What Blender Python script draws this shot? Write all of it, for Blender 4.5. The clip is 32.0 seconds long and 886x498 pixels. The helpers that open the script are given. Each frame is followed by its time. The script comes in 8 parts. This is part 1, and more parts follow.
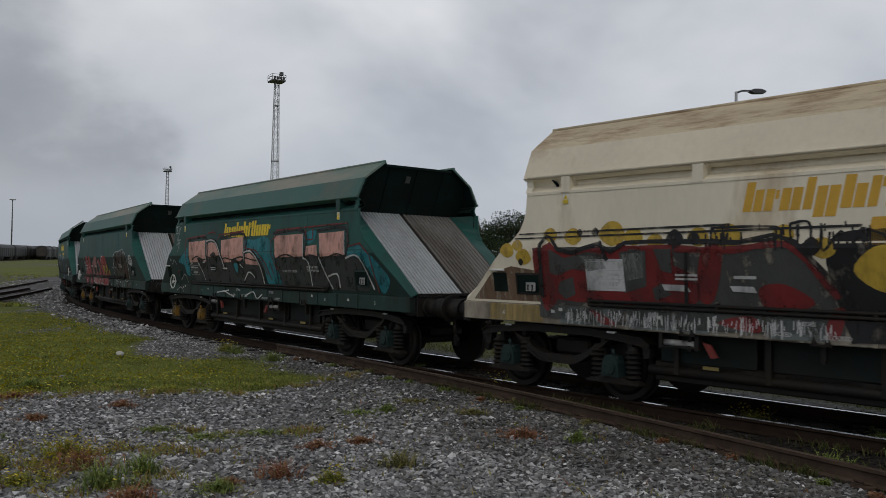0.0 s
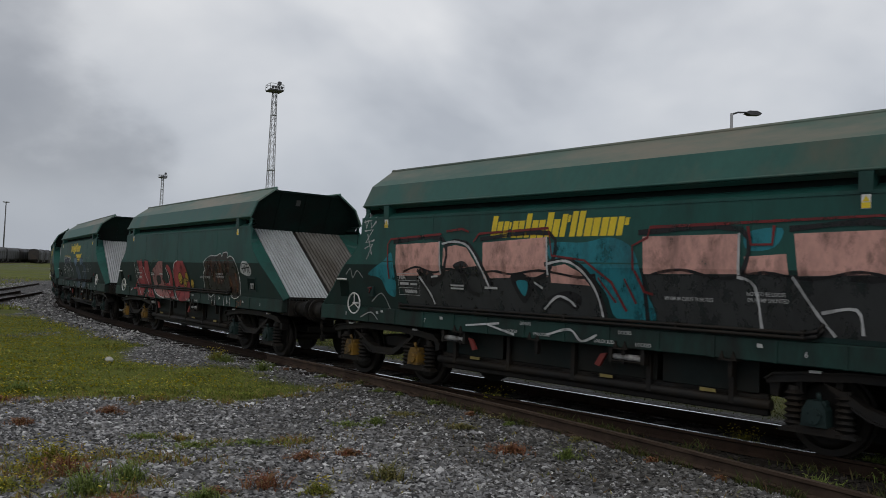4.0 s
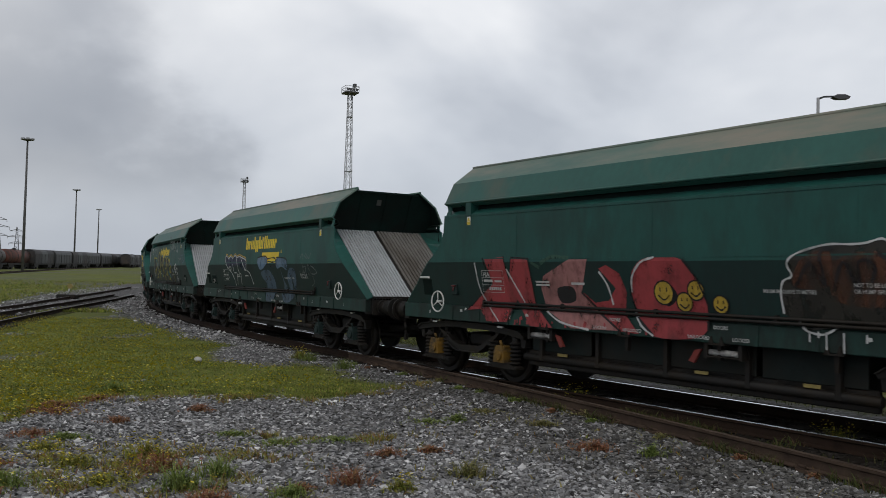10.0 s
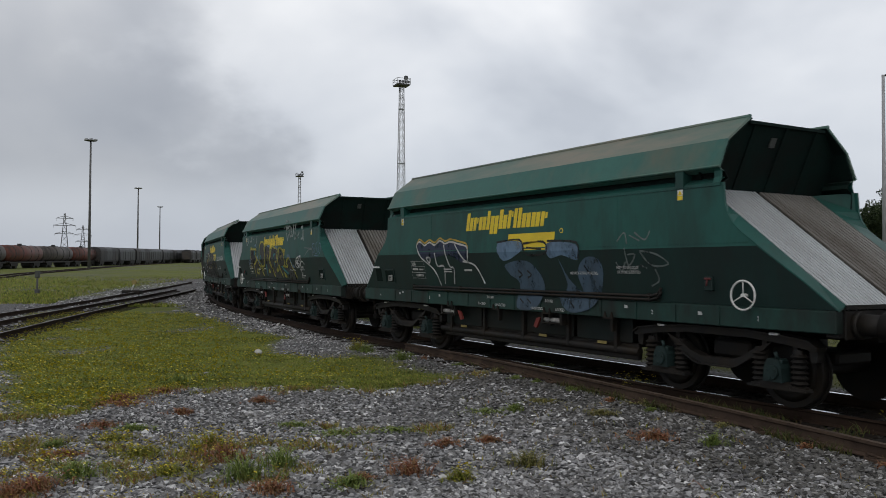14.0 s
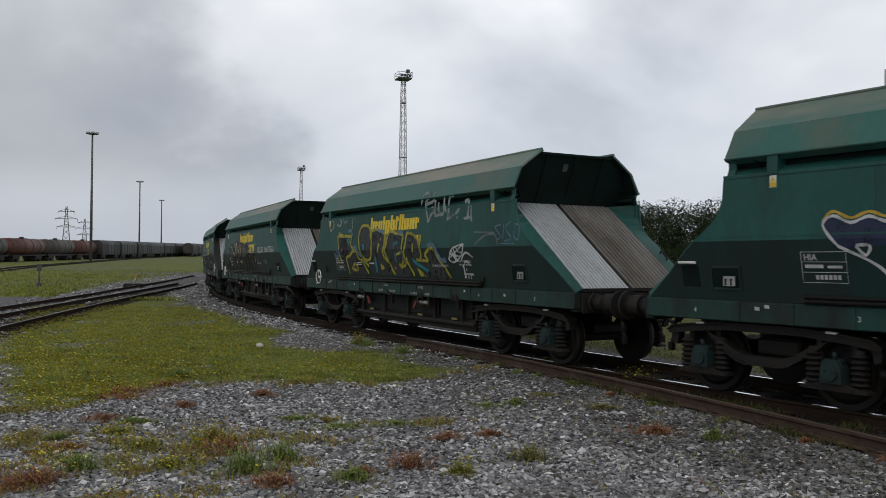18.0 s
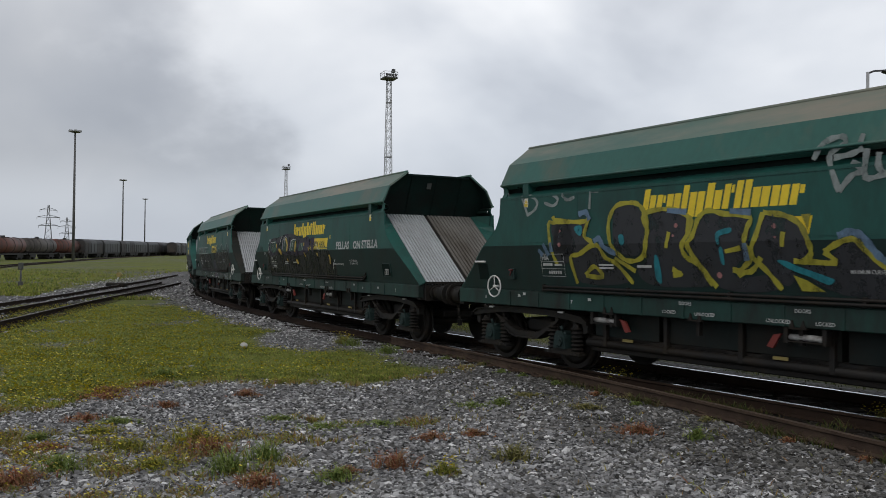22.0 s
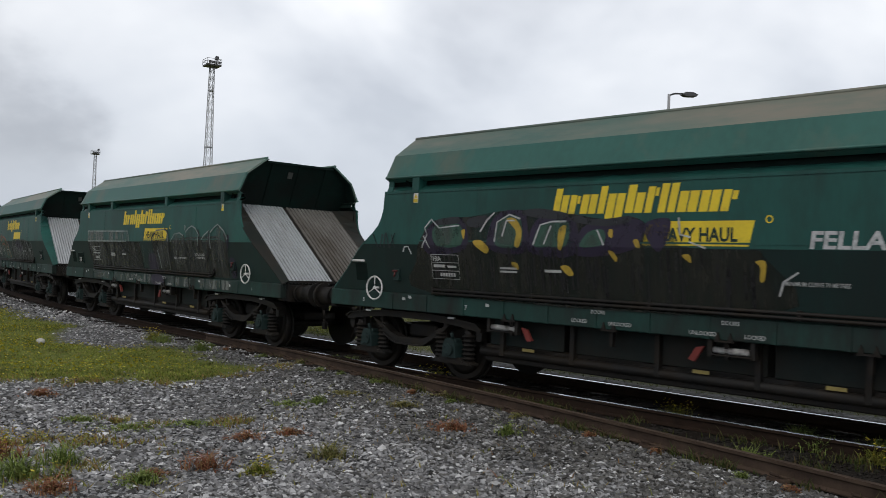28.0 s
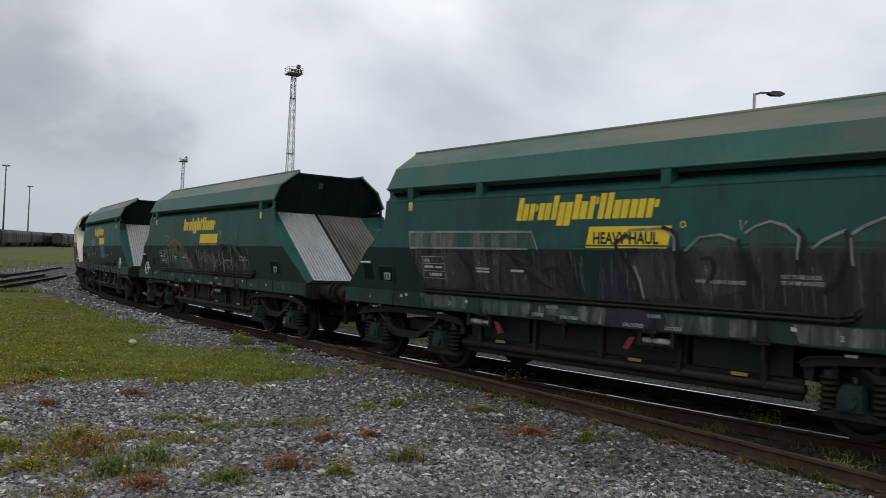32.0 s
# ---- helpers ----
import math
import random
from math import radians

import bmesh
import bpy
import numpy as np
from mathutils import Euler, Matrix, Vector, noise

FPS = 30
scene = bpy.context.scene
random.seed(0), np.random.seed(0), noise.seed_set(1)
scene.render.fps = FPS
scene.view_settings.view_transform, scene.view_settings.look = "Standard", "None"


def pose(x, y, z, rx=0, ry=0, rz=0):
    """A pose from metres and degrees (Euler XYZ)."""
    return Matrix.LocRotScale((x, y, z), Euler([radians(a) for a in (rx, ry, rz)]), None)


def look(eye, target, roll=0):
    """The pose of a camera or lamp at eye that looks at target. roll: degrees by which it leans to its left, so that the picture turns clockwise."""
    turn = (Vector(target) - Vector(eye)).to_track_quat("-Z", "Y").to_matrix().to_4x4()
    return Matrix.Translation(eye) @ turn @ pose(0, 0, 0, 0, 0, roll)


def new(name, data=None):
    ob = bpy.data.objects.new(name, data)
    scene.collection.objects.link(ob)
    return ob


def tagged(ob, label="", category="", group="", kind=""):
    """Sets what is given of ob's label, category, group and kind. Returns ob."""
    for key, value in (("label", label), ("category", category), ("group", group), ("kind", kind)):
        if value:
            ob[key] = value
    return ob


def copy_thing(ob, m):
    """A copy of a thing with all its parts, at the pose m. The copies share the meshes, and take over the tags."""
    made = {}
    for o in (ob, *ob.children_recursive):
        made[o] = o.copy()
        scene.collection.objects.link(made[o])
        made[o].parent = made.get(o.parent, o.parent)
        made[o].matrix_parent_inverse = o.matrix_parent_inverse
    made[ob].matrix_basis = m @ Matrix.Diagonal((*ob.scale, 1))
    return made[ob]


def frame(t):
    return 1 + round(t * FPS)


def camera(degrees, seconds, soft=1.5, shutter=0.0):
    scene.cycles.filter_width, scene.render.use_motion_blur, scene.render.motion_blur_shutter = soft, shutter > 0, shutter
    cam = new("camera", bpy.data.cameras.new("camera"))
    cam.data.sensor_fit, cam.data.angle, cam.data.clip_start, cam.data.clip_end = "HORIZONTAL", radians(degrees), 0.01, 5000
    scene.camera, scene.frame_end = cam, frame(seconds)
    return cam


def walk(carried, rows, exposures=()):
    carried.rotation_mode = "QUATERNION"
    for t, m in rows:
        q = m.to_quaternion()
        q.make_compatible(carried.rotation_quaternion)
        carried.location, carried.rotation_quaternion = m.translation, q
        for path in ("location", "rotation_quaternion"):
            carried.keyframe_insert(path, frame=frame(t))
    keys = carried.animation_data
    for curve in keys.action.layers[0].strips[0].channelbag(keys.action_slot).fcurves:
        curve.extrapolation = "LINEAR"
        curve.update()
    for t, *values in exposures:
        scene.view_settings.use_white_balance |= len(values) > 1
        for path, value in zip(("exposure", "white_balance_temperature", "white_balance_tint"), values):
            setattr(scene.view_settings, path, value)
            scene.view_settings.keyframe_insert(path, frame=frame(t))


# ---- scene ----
cam = camera(55.93, 32.0, soft=0.55, shutter=0.25)
EYE = Vector((0.0, 0.0, 1.64))


def aim(yaw, pitch, roll):
    """The pose of the standing camera: degrees to the left of +y, up, and lean."""
    a, b = radians(yaw), radians(pitch)
    way = Vector((-math.sin(a) * math.cos(b), math.cos(a) * math.cos(b), math.sin(b)))
    return look(EYE, EYE + way, roll)


walk(cam, [(t, aim(y, p, r)) for t, y, p, r in (
    (0.0, -7.33, 1.50, 0.89),
    (0.5, -7.30, 1.61, 1.04),
    (1.0, -7.55, 2.14, 1.76),
    (1.5, -7.59, 2.30, 1.91),
    (2.0, -7.57, 2.35, 1.90),
    (2.5, -7.68, 2.38, 2.02),
    (4.5, -7.71, 2.44, 2.34),
    (5.0, -7.48, 2.44, 2.31),
    (5.5, -6.60, 2.41, 2.26),
    (6.0, -5.64, 2.40, 2.20),
    (6.5, -5.24, 2.42, 2.26),
    (7.0, -5.12, 2.44, 2.22),
    (7.5, -5.11, 2.46, 2.19),
    (8.0, -5.02, 2.49, 2.17),
    (8.5, -4.63, 2.49, 2.17),
    (9.0, -3.94, 2.36, 1.75),
    (9.5, -3.09, 2.16, 1.44),
    (10.0, -2.46, 2.07, 1.26),
    (10.5, -1.91, 1.97, 1.23),
    (11.0, -0.68, 1.77, 0.93),
    (11.5, 0.40, 1.65, 0.64),
    (12.0, 0.96, 1.43, 0.33),
    (12.5, 1.29, 1.31, 0.24),
    (13.0, 1.29, 1.33, 0.34),
    (13.5, 1.27, 1.35, 0.23),
    (14.0, 1.26, 1.36, 0.28),
    (14.5, 1.27, 1.22, 0.23),
    (16.5, 1.31, 0.88, 0.28),
    (17.0, 1.32, 0.90, 0.27),
    (17.5, 1.33, 0.92, 0.27),
    (18.0, 1.36, 0.95, 0.41),
    (18.5, 1.36, 0.98, 0.45),
    (19.0, 1.38, 0.95, 0.43),
    (19.5, 1.37, 0.95, 0.47),
    (20.0, 1.09, 0.95, 0.48),
    (20.5, 0.63, 0.99, 0.50),
    (21.0, 0.37, 1.02, 0.47),
    (21.5, 0.31, 1.01, 0.58),
    (22.0, 0.34, 0.95, 0.55),
    (22.5, 0.35, 0.90, 0.55),
    (23.0, 0.39, 0.84, 0.50),
    (23.5, 0.40, 0.75, 0.60),
    (24.0, 0.41, 0.63, 0.74),
    (24.5, 0.17, 0.58, 0.73),
    (25.0, -3.37, 0.67, 1.04),
    (25.5, -8.01, 0.88, 1.98),
    (27.5, -11.89, 1.12, 2.13),
    (28.0, -11.80, 1.12, 2.17),
    (28.5, -11.61, 1.18, 2.15),
    (29.0, -11.24, 1.22, 2.19),
    (29.5, -10.66, 1.24, 2.22),
    (30.0, -10.07, 1.23, 2.14),
    (30.5, -9.53, 1.23, 2.08),
    (31.0, -8.71, 1.23, 2.17),
    (31.5, -7.70, 1.22, 2.18),
    (32.0, -6.46, 1.20, 2.22),
)], exposures=[(0.0, -0.26), (2.0, -0.26), (6.0, -0.11), (9.0, 0.0), (13.0, 0.08), (21.0, 0.15), (25.0, 0.18), (28.0, 0.28), (30.5, 0.19), (32.0, 0.15)])

# ---- world and light: overcast afternoon ----
SUN_ELEVATION, SUN_TURN = 52.0, 200.0


def make_world():
    w = bpy.data.worlds.new("overcast_sky")
    scene.world = w
    w.use_nodes = True
    nt = w.node_tree
    nt.nodes.clear()
    N, L = nt.nodes.new, nt.links.new
    out, bg = N("ShaderNodeOutputWorld"), N("ShaderNodeBackground")
    sky = N("ShaderNodeTexSky")
    sky.sky_type, sky.sun_disc = "NISHITA", False
    sky.sun_elevation, sky.sun_rotation = radians(SUN_ELEVATION), radians(SUN_TURN)
    sky.air_density, sky.dust_density = 1.0, 4.0
    dim = N("ShaderNodeMix")
    dim.data_type = "RGBA"
    dim.blend_type = "MULTIPLY"
    dim.inputs["Factor"].default_value = 1.0
    dim.inputs["B"].default_value = (0.10, 0.10, 0.10, 1)
    L(sky.outputs["Color"], dim.inputs["A"])
    tc, mp = N("ShaderNodeTexCoord"), N("ShaderNodeMapping")
    sep = N("ShaderNodeSeparateXYZ")
    L(tc.outputs["Generated"], sep.inputs[0])
    # project the cloud deck on a plane so that it flattens towards the horizon
    den = N("ShaderNodeMath")
    den.operation = "ADD"
    den.inputs[1].default_value = 0.55
    L(sep.outputs["Z"], den.inputs[0])
    fx, fy = N("ShaderNodeMath"), N("ShaderNodeMath")
    fx.operation = fy.operation = "DIVIDE"
    L(sep.outputs["X"], fx.inputs[0]), L(den.outputs[0], fx.inputs[1])
    L(sep.outputs["Y"], fy.inputs[0]), L(den.outputs[0], fy.inputs[1])
    cmb = N("ShaderNodeCombineXYZ")
    L(fx.outputs[0], cmb.inputs[0]), L(fy.outputs[0], cmb.inputs[1])
    mp.inputs["Location"].default_value = (3.7, 1.3, 0)
    L(cmb.outputs[0], mp.inputs["Vector"])
    n1, n2 = N("ShaderNodeTexNoise"), N("ShaderNodeTexNoise")
    n1.inputs["Scale"].default_value, n1.inputs["Detail"].default_value, n1.inputs["Roughness"].default_value = 1.9, 4, 0.5
    n1.inputs["Distortion"].default_value = 0.4
    n2.inputs["Scale"].default_value, n2.inputs["Detail"].default_value = 5.0, 5
    L(mp.outputs[0], n1.inputs["Vector"]), L(mp.outputs[0], n2.inputs["Vector"])
    mixn = N("ShaderNodeMix")
    mixn.data_type = "FLOAT"
    mixn.inputs["Factor"].default_value = 0.2
    L(n1.outputs["Fac"], mixn.inputs["A"]), L(n2.outputs["Fac"], mixn.inputs["B"])
    ramp = N("ShaderNodeValToRGB")
    e = ramp.color_ramp.elements
    e[0].position, e[0].color = 0.36, (0.52, 0.545, 0.595, 1)
    e[1].position, e[1].color = 0.62, (0.96, 0.97, 0.99, 1)
    m = ramp.color_ramp.elements.new(0.47)
    m.color = (0.72, 0.745, 0.79, 1)
    L(mixn.outputs["Result"], ramp.inputs["Fac"])
    # thicker, greyer deck low in the west
    low = N("ShaderNodeMapRange")
    low.inputs["From Min"].default_value, low.inputs["From Max"].default_value = 0.0, 0.30
    low.inputs["To Min"].default_value, low.inputs["To Max"].default_value = 0.0, 1.0
    L(sep.outputs["Z"], low.inputs["Value"])
    haze = N("ShaderNodeMix")
    haze.data_type = "RGBA"
    haze.inputs["A"].default_value = (0.54, 0.585, 0.66, 1)
    L(low.outputs["Result"], haze.inputs["Factor"]), L(ramp.outputs["Color"], haze.inputs["B"])
    # the deck is thicker, and darker, in the west
    west = N("ShaderNodeMapRange")
    west.interpolation_type = "SMOOTHSTEP"
    west.inputs["From Min"].default_value, west.inputs["From Max"].default_value = -0.55, 0.0
    west.inputs["To Min"].default_value, west.inputs["To Max"].default_value = 0.86, 1.0
    L(sep.outputs["X"], west.inputs["Value"])
    thick = N("ShaderNodeMix")
    thick.data_type, thick.blend_type = "RGBA", "MULTIPLY"
    thick.inputs["Factor"].default_value = 1.0
    L(west.outputs["Result"], thick.inputs["B"]), L(haze.outputs["Result"], thick.inputs["A"])
    # a slate bank of cloud in the west, with a ragged leaning edge and a paler strip under it
    lean, ragged = N("ShaderNodeMath"), N("ShaderNodeMath")
    lean.operation = ragged.operation = "MULTIPLY_ADD"
    lean.inputs[1].default_value = 0.8
    L(sep.outputs["Z"], lean.inputs[0]), L(sep.outputs["X"], lean.inputs[2])
    ragged.inputs[1].default_value = 0.5
    L(n2.outputs["Fac"], ragged.inputs[0]), L(lean.outputs[0], ragged.inputs[2])
    bank, foot, both = N("ShaderNodeMapRange"), N("ShaderNodeMapRange"), N("ShaderNodeMath")
    bank.interpolation_type = foot.interpolation_type = "SMOOTHSTEP"
    bank.inputs["From Min"].default_value, bank.inputs["From Max"].default_value = 0.04, 0.22
    bank.inputs["To Min"].default_value, bank.inputs["To Max"].default_value = 0.34, 0.0
    foot.inputs["From Min"].default_value, foot.inputs["From Max"].default_value = 0.055, 0.125
    L(ragged.outputs[0], bank.inputs["Value"]), L(sep.outputs["Z"], foot.inputs["Value"])
    both.operation = "MULTIPLY"
    crest, shown = N("ShaderNodeMapRange"), N("ShaderNodeMath")
    crest.interpolation_type, shown.operation = "SMOOTHSTEP", "MULTIPLY"
    crest.inputs["From Min"].default_value, crest.inputs["From Max"].default_value = 0.20, 0.36
    crest.inputs["To Min"].default_value, crest.inputs["To Max"].default_value = 1.0, 0.35
    L(sep.outputs["Z"], crest.inputs["Value"])
    L(foot.outputs["Result"], shown.inputs[0]), L(crest.outputs["Result"], shown.inputs[1])
    L(bank.outputs["Result"], both.inputs[0]), L(shown.outputs[0], both.inputs[1])
    slate = N("ShaderNodeMix")
    slate.data_type = "RGBA"
    slate.inputs["B"].default_value = (0.10, 0.105, 0.13, 1)
    L(both.outputs[0], slate.inputs["Factor"]), L(thick.outputs["Result"], slate.inputs["A"])
    # unseen sky overhead, dimmed so that less light falls on the ground
    over = N("ShaderNodeMapRange")
    over.interpolation_type = "SMOOTHSTEP"
    over.inputs["From Min"].default_value, over.inputs["From Max"].default_value = 0.38, 0.75
    over.inputs["To Min"].default_value, over.inputs["To Max"].default_value = 1.0, 0.36
    L(sep.outputs["Z"], over.inputs["Value"])
    heavy = N("ShaderNodeMix")
    heavy.data_type, heavy.blend_type = "RGBA", "MULTIPLY"
    heavy.inputs["Factor"].default_value = 1.0
    L(over.outputs["Result"], heavy.inputs["B"]), L(slate.outputs["Result"], heavy.inputs["A"])
    add = N("ShaderNodeMix")
    add.data_type = "RGBA"
    add.inputs["Factor"].default_value = 0.12
    L(heavy.outputs["Result"], add.inputs["A"]), L(dim.outputs["Result"], add.inputs["B"])
    L(add.outputs["Result"], bg.inputs["Color"])
    bg.inputs["Strength"].default_value = 1.0
    L(bg.outputs[0], out.inputs[0])


make_world()
sun = new("sun", bpy.data.lights.new("sun", "SUN"))
sun.data.energy, sun.data.angle, sun.data.color = 0.5, radians(25), (1.0, 0.96, 0.9)
_a, _e = radians(SUN_TURN), radians(SUN_ELEVATION)
sun.matrix_world = look((40 * math.sin(_a) * math.cos(_e), 40 * math.cos(_a) * math.cos(_e), 40 * math.sin(_e)), (0, 0, 0))


# ---- materials ----
def mat(name, base, rough=0.6, metal=0.0, vary=0.25, scale=3.0, fine=40.0, bump=0.1, dirt=None, dirt_amount=0.35, dirt_scale=1.2, stretch=(1, 1, 1), spec=0.5, per_object=0.0, fine_amount=0.35):
    m = bpy.data.materials.new(name)
    m.use_nodes = True
    nt = m.node_tree
    N, L = nt.nodes.new, nt.links.new
    b = nt.nodes["Principled BSDF"]
    b.inputs["Metallic"].default_value = metal
    b.inputs["Specular IOR Level"].default_value = spec
    tc, mp = N("ShaderNodeTexCoord"), N("ShaderNodeMapping")
    mp.inputs["Scale"].default_value = stretch
    L(tc.outputs["Object"], mp.inputs["Vector"])
    big, small = N("ShaderNodeTexNoise"), N("ShaderNodeTexNoise")
    big.inputs["Scale"].default_value, big.inputs["Detail"].default_value = scale, 5
    small.inputs["Scale"].default_value, small.inputs["Detail"].default_value = fine, 3
    L(mp.outputs[0], big.inputs["Vector"]), L(mp.outputs[0], small.inputs["Vector"])
    mix = N("ShaderNodeMix")
    mix.data_type = "FLOAT"
    mix.inputs["Factor"].default_value = fine_amount
    L(big.outputs["Fac"], mix.inputs["A"]), L(small.outputs["Fac"], mix.inputs["B"])
    ramp = N("ShaderNodeValToRGB")
    e = ramp.color_ramp.elements
    lo, hi = 1 - vary, 1 + vary
    e[0].position, e[0].color = 0.30, (*[c * lo for c in base], 1)
    e[1].position, e[1].color = 0.70, (*[min(1, c * hi) for c in base], 1)
    L(mix.outputs["Result"], ramp.inputs["Fac"])
    col = ramp.outputs["Color"]
    if dirt:
        dn = N("ShaderNodeTexNoise")
        dn.inputs["Scale"].default_value, dn.inputs["Detail"].default_value, dn.inputs["Roughness"].default_value = dirt_scale, 8, 0.65
        L(mp.outputs[0], dn.inputs["Vector"])
        dr = N("ShaderNodeMapRange")
        dr.inputs["From Min"].default_value, dr.inputs["From Max"].default_value = 0.62 - dirt_amount * 0.4, 0.80 - dirt_amount * 0.3
        L(dn.outputs["Fac"], dr.inputs["Value"])
        dm = N("ShaderNodeMix")
        dm.data_type = "RGBA"
        dm.inputs["B"].default_value = (*dirt, 1)
        L(dr.outputs["Result"], dm.inputs["Factor"]), L(col, dm.inputs["A"])
        col = dm.outputs["Result"]
    if per_object:
        oi, hs = N("ShaderNodeObjectInfo"), N("ShaderNodeHueSaturation")
        mr = N("ShaderNodeMapRange")
        mr.inputs["To Min"].default_value, mr.inputs["To Max"].default_value = 1 - per_object, 1 + per_object
        L(oi.outputs["Random"], mr.inputs["Value"]), L(mr.outputs["Result"], hs.inputs["Value"]), L(col, hs.inputs["Color"])
        col = hs.outputs["Color"]
    L(col, b.inputs["Base Color"])
    rr = N("ShaderNodeMapRange")
    rr.inputs["To Min"].default_value, rr.inputs["To Max"].default_value = max(0.05, rough - 0.12), min(1, rough + 0.12)
    L(mix.outputs["Result"], rr.inputs["Value"]), L(rr.outputs["Result"], b.inputs["Roughness"])
    if bump:
        bp = N("ShaderNodeBump")
        bp.inputs["Strength"].default_value, bp.inputs["Distance"].default_value = bump, 0.02
        L(mix.outputs["Result"], bp.inputs["Height"]), L(bp.outputs[0], b.inputs["Normal"])
    return m


def island_mat(name, colors, rough=0.85, patch=0.0, patch_scale=1.5):
    """Colour that changes from piece to piece of one mesh."""
    m = bpy.data.materials.new(name)
    m.use_nodes = True
    nt = m.node_tree
    N, L = nt.nodes.new, nt.links.new
    b = nt.nodes["Principled BSDF"]
    b.inputs["Roughness"].default_value = rough
    b.inputs["Specular IOR Level"].default_value = 0.25
    g, r = N("ShaderNodeNewGeometry"), N("ShaderNodeValToRGB")
    e = r.color_ramp.elements
    e[0].color, e[1].color = (*colors[0], 1), (*colors[-1], 1)
    for i, c in enumerate(colors[1:-1]):
        e.new((i + 1) / (len(colors) - 1)).color = (*c, 1)
    L(g.outputs["Random Per Island"], r.inputs["Fac"]), L(r.outputs["Color"], b.inputs["Base Color"])
    if patch:
        tc, n, mr, hs = N("ShaderNodeTexCoord"), N("ShaderNodeTexNoise"), N("ShaderNodeMapRange"), N("ShaderNodeHueSaturation")
        n.inputs["Scale"].default_value, n.inputs["Detail"].default_value, n.inputs["Roughness"].default_value = patch_scale, 6, 0.65
        mr.inputs["From Min"].default_value, mr.inputs["From Max"].default_value = 0.34, 0.66
        mr.inputs["To Min"].default_value, mr.inputs["To Max"].default_value = 1 - patch, 1 + patch
        L(tc.outputs["Object"], n.inputs["Vector"]), L(n.outputs["Fac"], mr.inputs["Value"])
        L(mr.outputs["Result"], hs.inputs["Value"]), L(r.outputs["Color"], hs.inputs["Color"]), L(hs.outputs["Color"], b.inputs["Base Color"])
    return m


GREEN = mat("green_wagon_paint", (0.015, 0.086, 0.071), 0.5, spec=0.35, vary=0.22, scale=1.1, fine=14, bump=0.03, dirt=(0.014, 0.050, 0.042), dirt_amount=0.4, dirt_scale=1.6, stretch=(1, 1, 0.35), per_object=0.12)
GREEN_TOP = mat("faded_green_roof_paint", (0.033, 0.126, 0.103), 0.5, vary=0.2, scale=0.8, fine=12, bump=0.03, dirt=(0.13, 0.125, 0.09), dirt_amount=0.32, dirt_scale=0.5, stretch=(1, 1, 0.6), per_object=0.1)
# darker copy of the green: shade of down-facing sheets painted in, plus grime
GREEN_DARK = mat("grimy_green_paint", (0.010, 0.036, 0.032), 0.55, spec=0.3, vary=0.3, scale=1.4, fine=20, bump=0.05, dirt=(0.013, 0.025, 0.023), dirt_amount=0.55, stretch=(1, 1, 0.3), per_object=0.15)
GREEN_SOLE = mat("dirty_green_solebar_paint", (0.016, 0.058, 0.048), 0.55, spec=0.3, vary=0.3, scale=1.3, fine=20, bump=0.05, dirt=(0.014, 0.016, 0.014), dirt_amount=0.5, stretch=(1, 1, 0.4))
CREAM = mat("cream_wagon_paint", (0.80, 0.74, 0.59), 0.5, vary=0.08, scale=1.1, fine=14, bump=0.03, dirt=(0.50, 0.40, 0.26), dirt_amount=0.18, dirt_scale=1.2, stretch=(1, 1, 0.3))
CREAM_TOP = mat("cream_hood_paint", (0.78, 0.71, 0.55), 0.55, vary=0.1, scale=0.8, fine=12, bump=0.03, dirt=(0.52, 0.40, 0.26), dirt_amount=0.2, dirt_scale=1.0)
CREAM_SOLE = mat("dirty_cream_solebar_paint", (0.42, 0.38, 0.30), 0.6, vary=0.2, scale=2, fine=20, bump=0.05, dirt=(0.10, 0.08, 0.06), dirt_amount=0.6, stretch=(1, 1, 0.4))
BLACK = mat("grimy_black_steel", (0.015, 0.0145, 0.014), 0.6, spec=0.25, vary=0.35, scale=5, fine=40, bump=0.1, dirt=(0.022, 0.017, 0.012), dirt_amount=0.5, dirt_scale=3)
UNDER = mat("dull_green_black_underside", (0.011, 0.018, 0.017), 0.65, spec=0.2, vary=0.35, scale=3, fine=20, bump=0.05, dirt=(0.018, 0.017, 0.014), dirt_amount=0.5)
# near-black green with the shade of hood ends and recesses painted in
SHADE_GREEN = mat("dark_hopper_interior", (0.006, 0.016, 0.0135), 0.75, spec=0.1, vary=0.3, scale=2, fine=20, bump=0.05, dirt=(0.009, 0.010, 0.009), dirt_amount=0.4)
DULL_PLATE = mat("dull_grey_plate", (0.06, 0.065, 0.06), 0.6, vary=0.2, scale=6, bump=0)
DUSTY = mat("green_roof_paint_under_stone_dust", (0.085, 0.175, 0.145), 0.55, vary=0.2, scale=0.8, fine=12, bump=0.03, dirt=(0.25, 0.235, 0.185), dirt_amount=0.5, dirt_scale=0.6, stretch=(0.5, 1.6, 1.6), per_object=0.12)
CREAM_ROOF = mat("cream_roof_paint_with_brown_scrapes", (0.62, 0.52, 0.36), 0.6, vary=0.15, scale=1.2, fine=12, bump=0.05, dirt=(0.27, 0.17, 0.09), dirt_amount=0.42, dirt_scale=2.4, stretch=(0.6, 2.5, 2.5))
# one chute steel twice: bright and dark reflections are painted as base colours
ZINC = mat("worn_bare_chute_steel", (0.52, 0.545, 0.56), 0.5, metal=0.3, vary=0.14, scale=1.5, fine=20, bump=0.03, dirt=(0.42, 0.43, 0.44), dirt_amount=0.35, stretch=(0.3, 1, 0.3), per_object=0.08)
